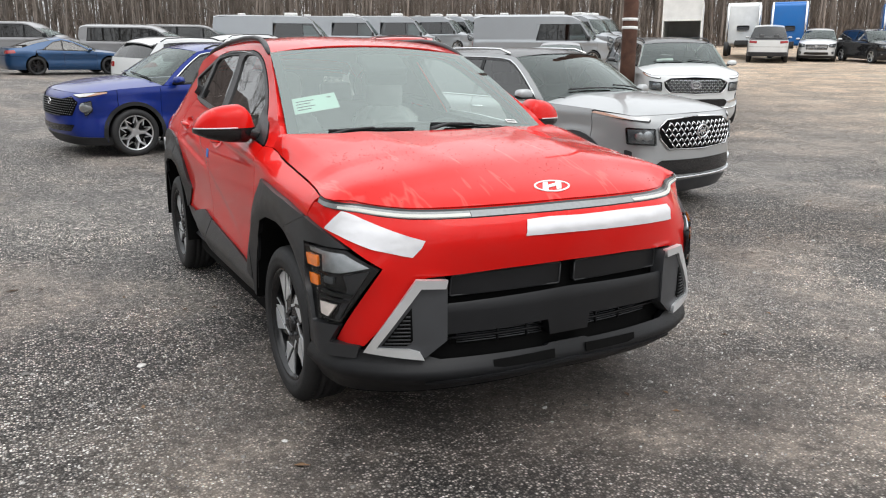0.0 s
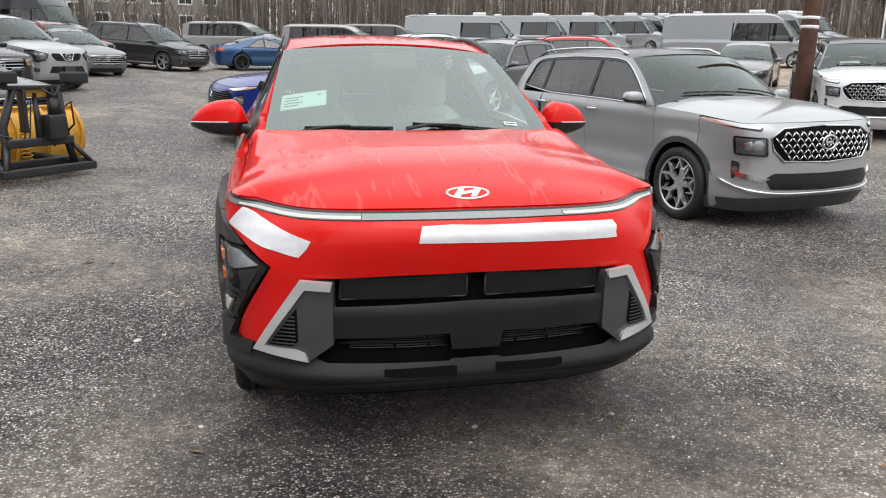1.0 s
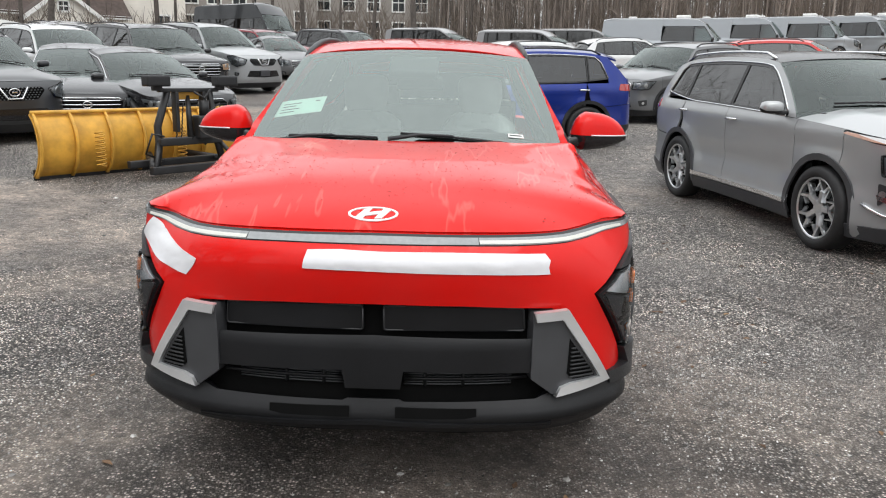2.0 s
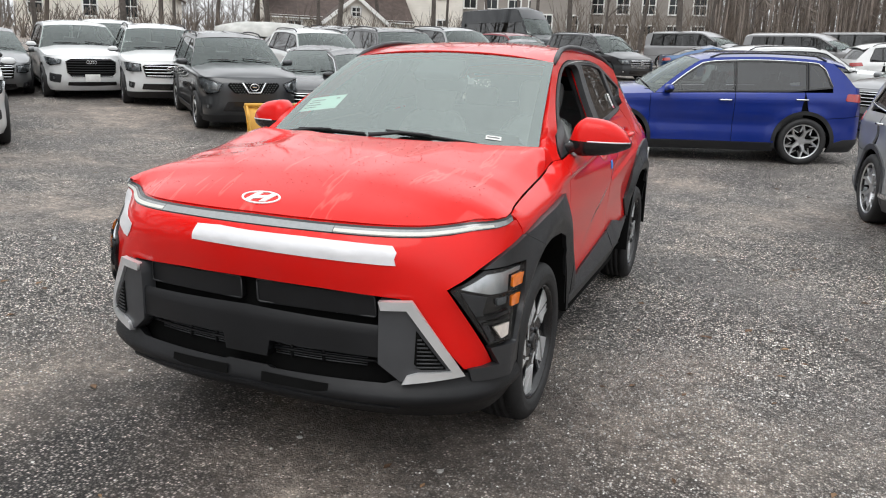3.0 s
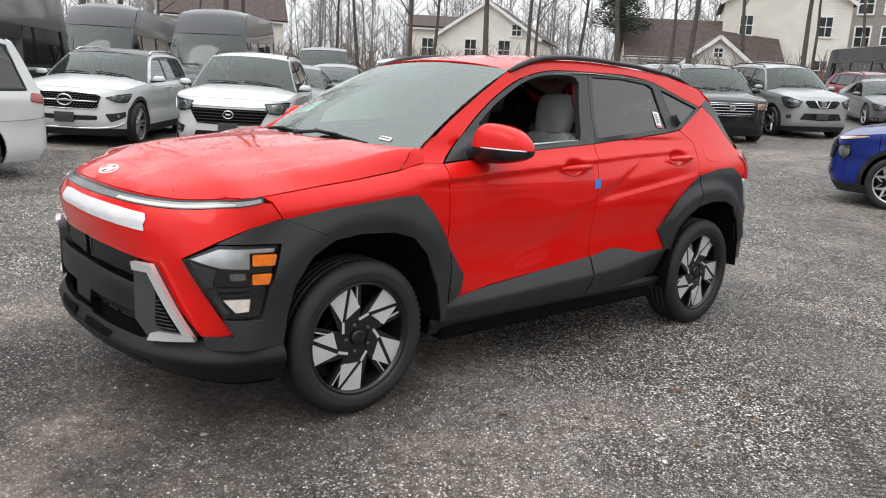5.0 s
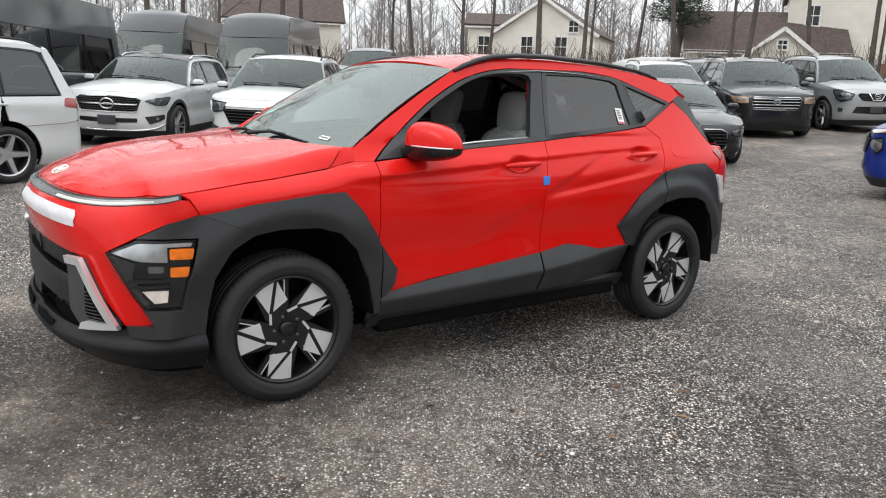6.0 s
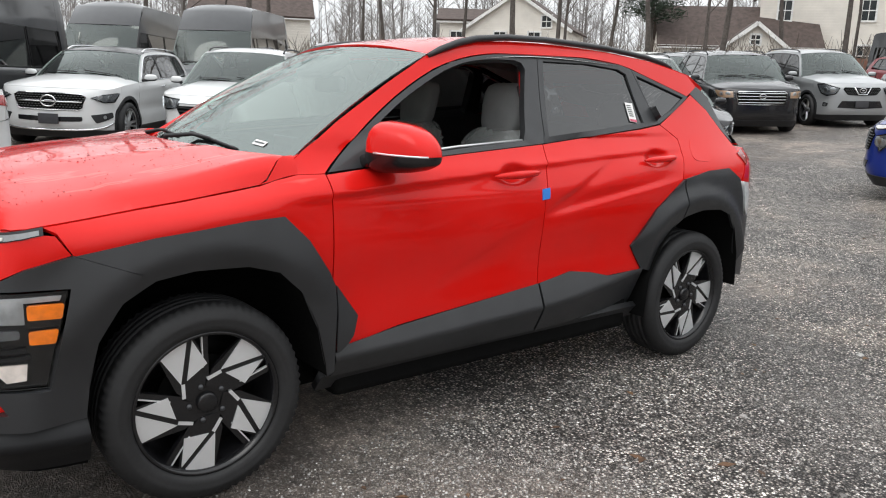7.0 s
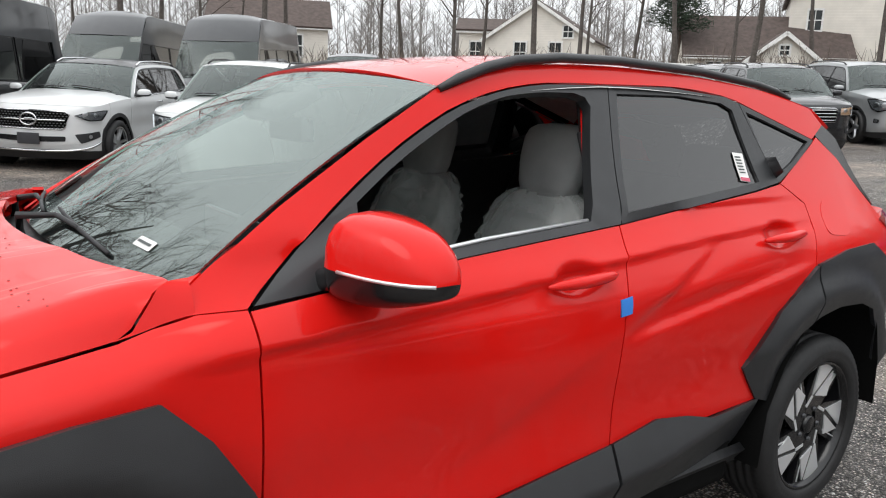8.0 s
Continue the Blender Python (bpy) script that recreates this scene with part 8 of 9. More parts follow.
# mirrors
for s in (1, -1):
    mo = new("door_mirror")
    mo.parent = red
    mo.empty_display_size = 0.1
    secs = []
    for i in range(13):
        t = i / 12
        x = 0.805 + 0.285 * t
        k = min(1.0, (t / 0.22)) ** 0.5 if t < 0.22 else max(0.0, 1 - ((t - 0.22) / 0.78) ** 3.4) ** 0.8
        hy, top_, bot = 0.094 * (0.30 + 0.70 * k), 0.004 + 0.112 * k * (1.0 - 0.12 * t), 0.006 + 0.072 * (min(1.0, t / 0.15) ** 0.5) * (1 - 0.75 * t ** 3)
        ring = []
        for j in range(20):
            a = 2 * math.pi * j / 20
            c, sn = math.cos(a), math.sin(a)
            yy = -0.640 + 0.06 * t + hy * math.copysign(abs(c) ** 0.6, c)
            zz = 1.168 - 0.004 * t + (top_ if sn > 0 else bot) * math.copysign(abs(sn) ** 0.75, sn)
            ring.append(Vector((s * x, yy, zz)))
        secs.append(ring)
    for nm, rng, mat, lab in (("mirror_cap", range(0, 11), P_RED, "glossy red mirror cap"), ("mirror_base", range(10, 21), M_TRIM, "")):
        bmx = bmesh.new()
        vv = [[bmx.verts.new(r[j % 20]) for j in rng] for r in secs]
        for p, q in zip(vv, vv[1:]):
            for j in range(len(p) - 1):
                bmx.faces.new((p[j], p[j + 1], q[j + 1], q[j]))
        for e in (vv[0], vv[-1]):
            bmx.faces.new(e)
        bmesh.ops.recalc_face_normals(bmx, faces=bmx.faces)
        part(nm, bmx, mat, mo, lab)
    bmx = bmesh.new()
    tube(bmx, [r[10] for r in secs[4:13]], 0.004, 6)
    part("indicator_strip", bmx, M_SATIN, mo)
    bmx = bmesh.new()
    block(bmx, s * 0.805, -0.655, 1.128, 0.15, 0.10, 0.05, 0.02, Euler((0, s * radians(-18), 0)).to_matrix(), 3)
    part("mirror_arm", bmx, M_TRIM, mo)

# wheels
def hero_wheel(x, y, turn=0.0):
    wheel = new("wheel")
    wheel.parent = red
    wheel.empty_display_size = 0.1
    sd = 1 if x > 0 else -1
    wheel.matrix_basis = Matrix.Translation((x, y, 0.346)) @ (Matrix.Identity(4) if sd > 0 else Euler((0, 0, math.pi)).to_matrix().to_4x4()) @ Euler((radians(turn), 0, 0)).to_matrix().to_4x4()
    if HW:
        for nm, me in HW:
            o = new(nm, me)
            o.parent = wheel
        return wheel
    R, rr, w = 0.346, 0.250, 0.225
    bm = bmesh.new()
    h = w / 2
    prof = [(-h * 0.8, rr), (-h, rr + 0.04), (-h * 0.9, R - 0.02), (-h * 0.72, R - 0.003)]
    for g0 in (-0.45, -0.15, 0.15, 0.45):
        prof += [(h * (g0 - 0.05), R), (h * (g0 - 0.04), R - 0.008), (h * (g0 + 0.04), R - 0.008), (h * (g0 + 0.05), R)]
    prof += [(h * 0.72, R - 0.003), (h * 0.84, R - 0.011), (h * 0.93, R - 0.026), (h * 0.985, R - 0.045), (h, rr + 0.042), (h * 0.985, rr + 0.037), (h * 0.985, rr + 0.026), (h * 0.96, rr + 0.012), (h * 0.88, rr + 0.002), (h * 0.8, rr)]
    lathe(bm, prof, n=144)
    bmesh.ops.recalc_face_normals(bm, faces=bm.faces)
    for v in bm.verts:
        rad = math.hypot(v.co.y, v.co.z)
        if rad > R - 0.03 and abs(v.co.x) > h * 0.5:
            if int((math.atan2(v.co.z, v.co.y) + math.pi) / (2 * math.pi) * 144 + 0.5) % 2:
                q = (rad - 0.0095) / rad
                v.co.y *= q
                v.co.z *= q
    HW.append(("tyre", part("tyre", bm, M_RUBBER, wheel).data))
    bm = bmesh.new()
    lathe(bm, [(h * 0.84, rr + 0.002), (h * 0.88, rr - 0.003), (h * 0.86, rr - 0.010), (h * 0.55, rr - 0.018), (-h * 0.7, rr - 0.03), (-h * 0.7, 0.01)], n=60)
    bmesh.ops.recalc_face_normals(bm, faces=bm.faces)
    HW.append(("rim_barrel", part("rim_barrel", bm, M_RIMBLACK, wheel).data))

    def pol(r, a):
        return (r * math.cos(radians(a)), r * math.sin(radians(a)))
    bmk, facets = bmesh.new(), []
    for k in range(5):
        b = 72 * k + 104
        # black spoke under each pair of facets, running down to the hub
        prism(bmk, [pol(0.238, b + 27), pol(0.238, b - 4), pol(0.140, b - 17), pol(0.06, b - 8), pol(0.06, b + 62), pol(0.115, b + 48)], h * 0.48, h * 0.66)
        for q in ([pol(0.240, b + 1), pol(0.240, b + 9), pol(0.239, b + 17), pol(0.237, b + 26), pol(0.118, b + 33)],
                  [pol(0.230, b - 2.5), pol(0.138, b - 15), pol(0.112, b + 22)]):
            facets.append((q, h * 0.62, h * 0.70))
        for r0, a0, r1, a1, wd in ((0.112, b + 31, 0.082, b + 56, 0.006), (0.232, b + 61, 0.125, b + 63, 0.0024)):
            p, q = Vector(pol(r0, a0)), Vector(pol(r1, a1))
            nrm = Vector((-(q - p).y, (q - p).x)).normalized() * wd
            facets.append(([tuple(p + nrm), tuple(p - nrm), tuple(q - nrm), tuple(q + nrm)], h * 0.58, h * 0.675))
        # dark twin of the thin edge
        p, q = Vector(pol(0.236, b + 58)), Vector(pol(0.09, b + 58))
        nrm = Vector((-(q - p).y, (q - p).x)).normalized() * 0.009
        prism(bmk, [tuple(p + nrm), tuple(p - nrm), tuple(q - nrm), tuple(q + nrm)], h * 0.4, h * 0.65)
    lathe(bmk, [(h * 0.4, 0.075), (h * 0.64, 0.072), (h * 0.60, 0.05), (h * 0.60, 0.036)], n=30)
    HW.append(("spokes", part("spokes", bmk, M_RIMBLACK, wheel, smooth=False).data))
    # machined edge ring in five arcs
    for k in range(5):
        b = 72 * k + 104
        q = [pol(0.2475, b + 25 + 36 * i / 10) for i in range(11)] + [pol(0.2435, b + 25 + 36 * i / 10) for i in range(10, -1, -1)]
        facets.append((q, h * 0.74, h * 0.80))
    for q, x0, x1 in facets:
        HW.append(("machined_facet", part("machined_facet", prism(bmesh.new(), q, x0, x1), M_FACET, wheel, smooth=False).data))
    bm = bmesh.new()
    lathe(bm, [(h * 0.58, 0.036), (h * 0.72, 0.034), (h * 0.75, 0.028), (h * 0.75, 0.0005)], n=24)
    HW.append(("hub_cap", part("hub_cap", bm, M_RIMBLACK, wheel).data))
    for k in range(5):
        bm = bmesh.new()
        p = pol(0.062, 72 * k + 38)
        r = bmesh.ops.create_cone(bm, segments=8, radius1=0.010, radius2=0.008, depth=0.02, cap_ends=True)
        bmesh.ops.transform(bm, matrix=Matrix.Translation((h * 0.64, *p)) @ Euler((0, math.pi / 2, 0)).to_matrix().to_4x4(), verts=r["verts"])
        HW.append(("wheel_nut", part("wheel_nut", bm, M_GUN, wheel).data))
    bm = bmesh.new()
    lathe(bm, [(h * 0.1, 0.15), (h * 0.12, 0.15), (h * 0.12, 0.06)], n=30)
    bmesh.ops.recalc_face_normals(bm, faces=bm.faces)
    HW.append(("brake_disc", part("brake_disc", bm, M_SHELL, wheel).data))
    return wheel


HW = []
for x in (0.782, -0.782):
    for y in (-1.33, 1.33):
        hero_wheel(x, y, 0 if y < 0 else 25)

# underside and wheel wells
bmu = bmesh.new()
block(bmu, 0, 0, 0.30, 1.3, 3.9, 0.14, 0.03)
block(bmu, 0, 0.03, 0.33, 1.64, 1.7, 0.2, 0.03)
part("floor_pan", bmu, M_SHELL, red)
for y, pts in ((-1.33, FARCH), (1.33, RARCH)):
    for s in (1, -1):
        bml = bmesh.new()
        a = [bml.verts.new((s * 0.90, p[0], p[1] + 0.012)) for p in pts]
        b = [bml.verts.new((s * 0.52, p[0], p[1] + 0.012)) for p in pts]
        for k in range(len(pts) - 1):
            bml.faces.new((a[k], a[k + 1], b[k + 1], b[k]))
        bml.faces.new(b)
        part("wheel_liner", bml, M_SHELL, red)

# cabin
bmd = bmesh.new()
prism(bmd, [(-1.09, 0.86), (-1.08, 1.03), (-0.95, 1.085), (-0.72, 1.085), (-0.60, 1.02), (-0.62, 0.85), (-0.74, 0.72), (-0.94, 0.76)], -0.72, 0.72)
part("dashboard", bmd, M_DASH, red, smooth=False)
bmd = bmesh.new()
prism(bmd, [(-1.05, 1.075), (-0.95, 1.093), (-0.72, 1.093), (-0.66, 1.07), (-0.72, 1.08)], -0.68, 0.68)
part("dash_top", bmd, M_PASTEL, red, smooth=False)
part("display", box(0.22, -0.62, 1.10, 0.62, 0.02, 0.13, 0.008), M_TRIM, red)
bmd = bmesh.new()
cw_ = Vector((0.37, -0.42, 1.00))
tl = Euler((radians(-65), 0, 0)).to_matrix()
ringp = [cw_ + tl @ Vector((0.18 * math.cos(a), 0.18 * math.sin(a), 0)) for a in np.linspace(0, 2 * math.pi, 25)]
tube(bmd, ringp, 0.014, 8, cap=False)
block(bmd, cw_.x, cw_.y, cw_.z, 0.16, 0.11, 0.05, 0.02, tl)
for a in (0, math.pi, 1.5 * math.pi):
    tube(bmd, [cw_, cw_ + tl @ Vector((0.18 * math.cos(a), 0.18 * math.sin(a), 0))], 0.014, 6)
part("steering_wheel", bmd, M_DASH, red)
def hero_seat(x, y, wide=0.5, rear=False):
    st = new("seat")
    st.parent = red
    st.empty_display_size = 0.1
    st.matrix_basis = Matrix.Translation((x, y, 0))
    lean_ = Euler((radians(-16), 0, 0)).to_matrix()

    def cushion(nm, prof, mat, lab="", swell=0.0, wob=0.0):
        """A padded shape from sections (height, half width, half depth, middle y)."""
        rings = []
        for z_, hw, hd, cy in prof:
            ring_ = []
            for j in range(56):
                a_ = 2 * math.pi * j / 56
                c_, s_ = math.cos(a_), math.sin(a_)
                p_ = Vector((math.copysign(abs(c_) ** 0.6, c_) * (hw + swell), cy + math.copysign(abs(s_) ** 0.7, s_) * (hd + swell), z_))
                if wob:
                    p_ += Vector((c_, s_, 0)) * wob * (1 - abs(noise.noise(Vector((c_ * 5 + z_ * 4, s_ * 5, z_ * 11 + x))))) ** 7
                ring_.append(p_)
            rings.append(ring_)
        bmq = bmesh.new()
        vq = [[bmq.verts.new(p_) for p_ in r_] for r_ in rings]
        for p_, q_ in zip(vq, vq[1:]):
            for j in range(56):
                bmq.faces.new((p_[j], p_[(j + 1) % 56], q_[(j + 1) % 56], q_[j]))
        bmq.faces.new(vq[-1])
        bmesh.ops.recalc_face_normals(bmq, faces=bmq.faces)
        return part(nm, bmq, mat, st, lab)

    part("seat_cushion", box(0, 0, 0.62, wide, 0.52, 0.2, 0.06, seg=3), M_SEAT, st)
    if rear:
        part("seat_back", box(0, 0.34, 0.94, wide * 0.96, 0.15, 0.56, 0.06, lean_, 4), M_SEAT, st)
        for k in (-0.35, 0.35):
            part("headrest", box(k, 0.43, 1.28, 0.25, 0.09, 0.15, 0.045, lean_, 4), M_SEAT, st)
        return st
    back = [(0.66, 0.235, 0.075, 0.20), (0.80, 0.25, 0.085, 0.235), (0.95, 0.25, 0.08, 0.275), (1.06, 0.235, 0.075, 0.305), (1.14, 0.205, 0.065, 0.33), (1.19, 0.16, 0.055, 0.345), (1.215, 0.11, 0.045, 0.352), (1.225, 0.04, 0.02, 0.355)]
    cushion("seat_back", back, M_SEAT)
    cushion("headrest", [(1.195, 0.07, 0.035, 0.345), (1.205, 0.11, 0.05, 0.345), (1.24, 0.128, 0.055, 0.352), (1.32, 0.14, 0.058, 0.366), (1.385, 0.14, 0.055, 0.38), (1.415, 0.128, 0.048, 0.386), (1.43, 0.10, 0.035, 0.39), (1.436, 0.04, 0.015, 0.39)], M_SEAT)
    # crumpled clear film drawn over the back
    fine = [tuple(knots(*[(p_[0], p_[k]) for p_ in back])(z_) if k else z_ for k in range(4)) for z_ in np.linspace(0.68, 1.222, 44)]
    cushion("film_cover", fine, M_WRAP, "crumpled clear plastic film", 0.006, 0.026).visible_shadow = False
    return st


hero_seat(0.36, 0.03), hero_seat(-0.36, 0.03)
hero_seat(0, 0.86, 1.28, True)
rows = []
for i in range(13):
    y = -0.2 + 1.6 * i / 12
    rows.append([Vector((0.60 * j / 8, y, rmid(y) - 0.05 - 0.05 * abs(j / 8) ** 3)) for j in range(-8, 9)])
part("headliner", strip_grid(rows), M_HEAD, red)
for s in (1, -1):
    part("door_lining", sheet(yz([(-0.84, 0.45), (1.2, 0.5), (1.2, 1.245), (0.25, 1.185), (-0.84, 1.10)]), lambda u, z: flank(u, z, -0.065), (0.2, 0.1), 0.01, mirror=s < 0), M_DASH, red)
    bmp = bmesh.new()
    tube(bmp, [Vector((s, 1, 1)) * flank(U(a), b, -0.055) for a, b in ((0.24, 0.6), (0.24, 1.15), (0.335, 1.54))], 0.035, 6)
    part("pillar_trim", bmp, M_DASH, red)
    bmp = bmesh.new()
    tube(bmp, [Vector((s, 1, 1)) * flank(U(a), b, -0.06) for a, b in ((0.27, 1.42), (0.22, 1.0), (0.18, 0.7))], 0.012, 4)
    part("seat_belt", bmp, M_BLACK, red)
    part("quarter_trim", sheet(yz([(1.144, 1.252), (1.2, 1.0), (1.56, 0.94), (1.74, 0.97), (1.76, 1.13), (1.62, 1.32), (1.50, 1.40), (1.471, 1.385), (1.30, 1.31)]), lambda u, z: flank(u, z, -0.05), (0.2, 0.1), 0.01, mirror=s < 0), M_DASH, red)
    part("roof_trim", sheet(yz(DTOP[12:] + REDGE[:6]), lambda u, z: flank(u, z, -0.055), (0.2, 0.05), 0.004, mirror=s < 0), M_HEAD, red)
bmp = bmesh.new()
block(bmp, 0, 1.45, 0.95, 1.3, 0.04, 0.6, 0.01)
part("load_cover", bmp, M_DASH, red)

# stickers, tapes
tapeA = [(-0.205, 0.904), (-0.1, 0.908), (0.02, 0.904), (0.25, 0.904), (0.42, 0.899), (0.56, 0.893), (0.576, 0.872), (0.568, 0.85), (0.574, 0.827), (0.3, 0.836), (0.0, 0.843), (-0.218, 0.846), (-0.214, 0.875)]
tapeB = [(-0.955, 0.938), (-0.80, 0.898), (-0.70, 0.872), (-0.598, 0.846), (-0.612, 0.82), (-0.645, 0.786), (-0.8, 0.812), (-0.92, 0.842), (-1.02, 0.872)]
for tp in (tapeA, tapeB):
    def tfn(u, z):
        return flank(u, z, 0.003 + 0.0022 * (1 - abs(noise.noise(Vector((u * 9 + z * 14, z * 22, 2))))) ** 14 + 0.0006 * noise.noise(Vector((u * 30, z * 50, 5))))
    part("tape_strip", sheet(tp, tfn, (0.009, 0.009), 0.002), M_TAPE, red, "creased white protective tape")
for s in (1, -1):
    part("blue_tape", sheet([(U(0.178), 0.985), (U(0.225), 0.99), (U(0.222), 0.942), (U(0.176), 0.938)], lambda u, z: flank(u, z, 0.004), (0.05, 0.05), 0.004, mirror=s < 0), M_BLUETAPE, red, "small blue tape tab")


def glass_label(nm, s0, s1, t0, t1, mat, off=-0.012, par=None, lab="", skew=0.0):
    return part(nm, strip_grid([[shield(s0 + (s1 - s0) * j / 6, t0 + (t1 - t0) * i / 4 + skew * (j / 6), off) for j in range(7)] for i in range(5)]), mat, par or red, lab)


gl = glass_label("window_sheet", -0.94, -0.60, 0.275, 0.425, M_PAPER, lab="pale green paper sheet behind the glass", skew=0.03)
glass_label("print_bar", -0.67, -0.64, 0.405, 0.415, M_INK, -0.010, gl)
for k in range(4):
    glass_label("print_bar", -0.90, -0.90 + 0.10 + 0.03 * (k % 2), 0.305 + 0.026 * k, 0.312 + 0.026 * k, M_PASTEL, -0.010, gl, skew=0.01)
vl = glass_label("stock_label", 0.66, 0.76, 0.105, 0.135, M_STICK, 0.003, lab="small white label")
glass_label("print_bar", 0.67, 0.75, 0.116, 0.124, M_INK, 0.005, vl)
st = part("price_label", sheet([(U(0.92), 1.36), (U(0.975), 1.355), (U(0.965), 1.262), (U(0.915), 1.268)], lambda u, z: flank(u, z, 0.001), (0.05, 0.05), 0.002), M_STICK, red, "white window label with red print")
part("print_bar", sheet([(U(0.918), 1.281), (U(0.967), 1.276), (U(0.965), 1.264), (U(0.916), 1.270)], lambda u, z: flank(u, z, 0.003), (0.05, 0.05), 0.001), M_PINK, st)
for k in range(6):
    part("print_bar", sheet([(U(0.924), 1.294 + 0.010 * k), (U(0.955), 1.292 + 0.010 * k), (U(0.955), 1.296 + 0.010 * k), (U(0.924), 1.298 + 0.010 * k)], lambda u, z: flank(u, z, 0.003), (0.05, 0.05), 0.001), M_INK, st)

# rain drops standing on the upper panels
dv, df = [], []
rng_d = random.Random(9)
for k in range(1500):
    if k < 1150:
        x, y = rng_d.uniform(-0.74, 0.74), rng_d.uniform(-2.02, -1.2)
        if abs(x) > hx(y) - 0.03:
            continue
        c = hood(x, y)
    else:
        x, y = rng_d.uniform(-0.5, 0.5), rng_d.uniform(-0.2, 1.4)
        e_ = flank(U(y), redge(y))
        c = Vector((x, y, redge(y) + (rmid(y) - redge(y)) * (1 - abs(x / e_.x) ** 2.4)))
    if noise.noise(Vector((x * 5, y * 5, 1))) < rng_d.uniform(-0.5, 0.4):
        continue
    r_ = rng_d.uniform(0.0012, 0.0034)
    i0 = len(dv)
    for j in range(6):
        a_ = j * math.pi / 3
        dv.append((c.x + r_ * math.cos(a_), c.y + r_ * math.sin(a_), c.z + 0.0002))
    for j in range(6):
        a_ = j * math.pi / 3
        dv.append((c.x + 0.6 * r_ * math.cos(a_), c.y + 0.6 * r_ * math.sin(a_), c.z + 0.55 * r_))
    dv.append((c.x, c.y, c.z + 0.75 * r_))
    for j in range(6):
        j2 = (j + 1) % 6
        df += [(i0 + j, i0 + j2, i0 + 6 + j2, i0 + 6 + j), (i0 + 6 + j, i0 + 6 + j2, i0 + 12)]
drops = new("rain_beading", bpy.data.meshes.new("rain_beading"))
drops.data.from_pydata(dv, [], df)
drops.data.materials.append(surface("beaded_water", (0.30, 0.012, 0.010), 0.03, spec=0.6))
for p_ in drops.data.polygons:
    p_.use_smooth = True
drops.parent = red
tagged(drops, "beaded rain drops on red paint", kind="stuff")

# ---- the parked vehicles ----
vehicle("silver_suv", "metallic silver three-row SUV parked on gravel", "suv", 3.99, 3.62, 10, P_SILVER, "suv", 4.785, 1.9, 1.71, 2.765, 0.94, 0.365, hood=1.10, wheels=("ypair", 5, "dark"), window_trim="full", face="mesh", strip=M_CHROME, trim=M_GUN, black_roof=True, flare=0.03)
vehicle("blue_suv", "bright blue compact SUV with black wheel arches", "suv", 0.74, 9.32, -75.5, P_BLUE, "suv", 4.6, 1.865, 1.68, 2.755, 0.92, 0.36, wheels=("ypair", 5, "dark"), window_trim="top", face="wedge", flare=0.03)
vehicle("white_suv", "white SUV with a dark front grille", "suv", 11.35, 8.95, -33, P_WHITE, "suv", 4.98, 1.975, 1.75, 2.9, 0.95, 0.38, hood=1.16, clad=False, face="mesh", sticker=True, black_roof=True)
vehicle("dark_suv", "dark grey crossover with round-cornered headlights", "suv", -8.2, 8.5, 47.7, P_GREY, "suv", 4.65, 1.8, 1.66, 2.69, 0.9, 0.34, face="vee")
vehicle("white_suv", "white SUV with a wide dark grille and plate", "suv", -14.1, 10.25, 54, P_WHITE, "suv", 4.66, 1.89, 1.66, 2.82, 0.88, 0.36, clad=False, face="octagon", plate=True, rails=False, privacy=False)
vehicle("white_suv", "white family SUV with a trapezoid black grille", "suv", -10.13, 3.68, 54, P_WHITE, "suv", 4.86, 1.925, 1.73, 2.79, 0.95, 0.37, clad=False, hood=1.06, face="trap", plate="dark")
vehicle("white_suv", "white SUV with black roof and studded grille", "suv", -12.0, 1.75, 53, P_WHITE, "suv", 4.66, 1.89, 1.64, 2.87, 0.85, 0.37, wheels=("pair", 5, "dark"), plate="dark", face="star", window_trim="full", black_roof=True)
vehicle("white_minivan", "white minivan with silver alloy wheels", "minivan", -7.0, -3.3, 20, P_WHITE, "minivan", 5.09, 1.985, 1.75, 3.03, 0.95, 0.345, clad=False)
vehicle("dark_suv", "black family SUV with a chrome barred grille", "suv", -7.8, 15.35, 48.5, P_BLACKP, "suv", 5.0, 2.0, 1.79, 2.86, 0.95, 0.38, hood=1.1, face="bars", lamp_tint=lens_mat("pale_amber_lens", (0.75, 0.48, 0.30)))
vehicle("silver_suv", "silver off-road SUV with a dark grille", "suv", -7.25, 18.5, 52.5, P_SILVER, "suv", 4.89, 1.85, 1.84, 2.85, 0.9, 0.38, hood=1.15, face="vee", plate="dark")
vehicle("dark_sedan", "black saloon car with wide framed grille", "car", -5.95, 9.95, 50, P_BLACKP, "sedan", 4.73, 1.84, 1.43, 2.82, 0.88, 0.335, clad=False, face="octagon", window_trim="full")
vehicle("grey_minivan", "dark grey minivan with chrome side strip", "minivan", -4.88, 28.6, 55, P_GREY, "minivan", 5.09, 1.985, 1.75, 3.03, 0.95, 0.345, clad=False, strip=M_CHROME)
vehicle("blue_sedan", "dark blue saloon car with black alloy wheels", "car", -0.2, 30.0, 105, P_NAVY, "sedan", 4.63, 1.8, 1.43, 2.7, 0.9, 0.335, clad=False, wheels=("pair", 5, "black"))
vehicle("white_suv", "white SUV with a roof spoiler", "suv", 2.5, 17.2, 115, P_WHITE, "suv", 4.6, 1.87, 1.68, 2.75, 0.92, 0.36)
vehicle("white_suv", "white SUV parked at the back", "suv", 6.2, 24.5, 102, P_WHITE, "suv", 4.6, 1.87, 1.68, 2.75, 0.92, 0.36)
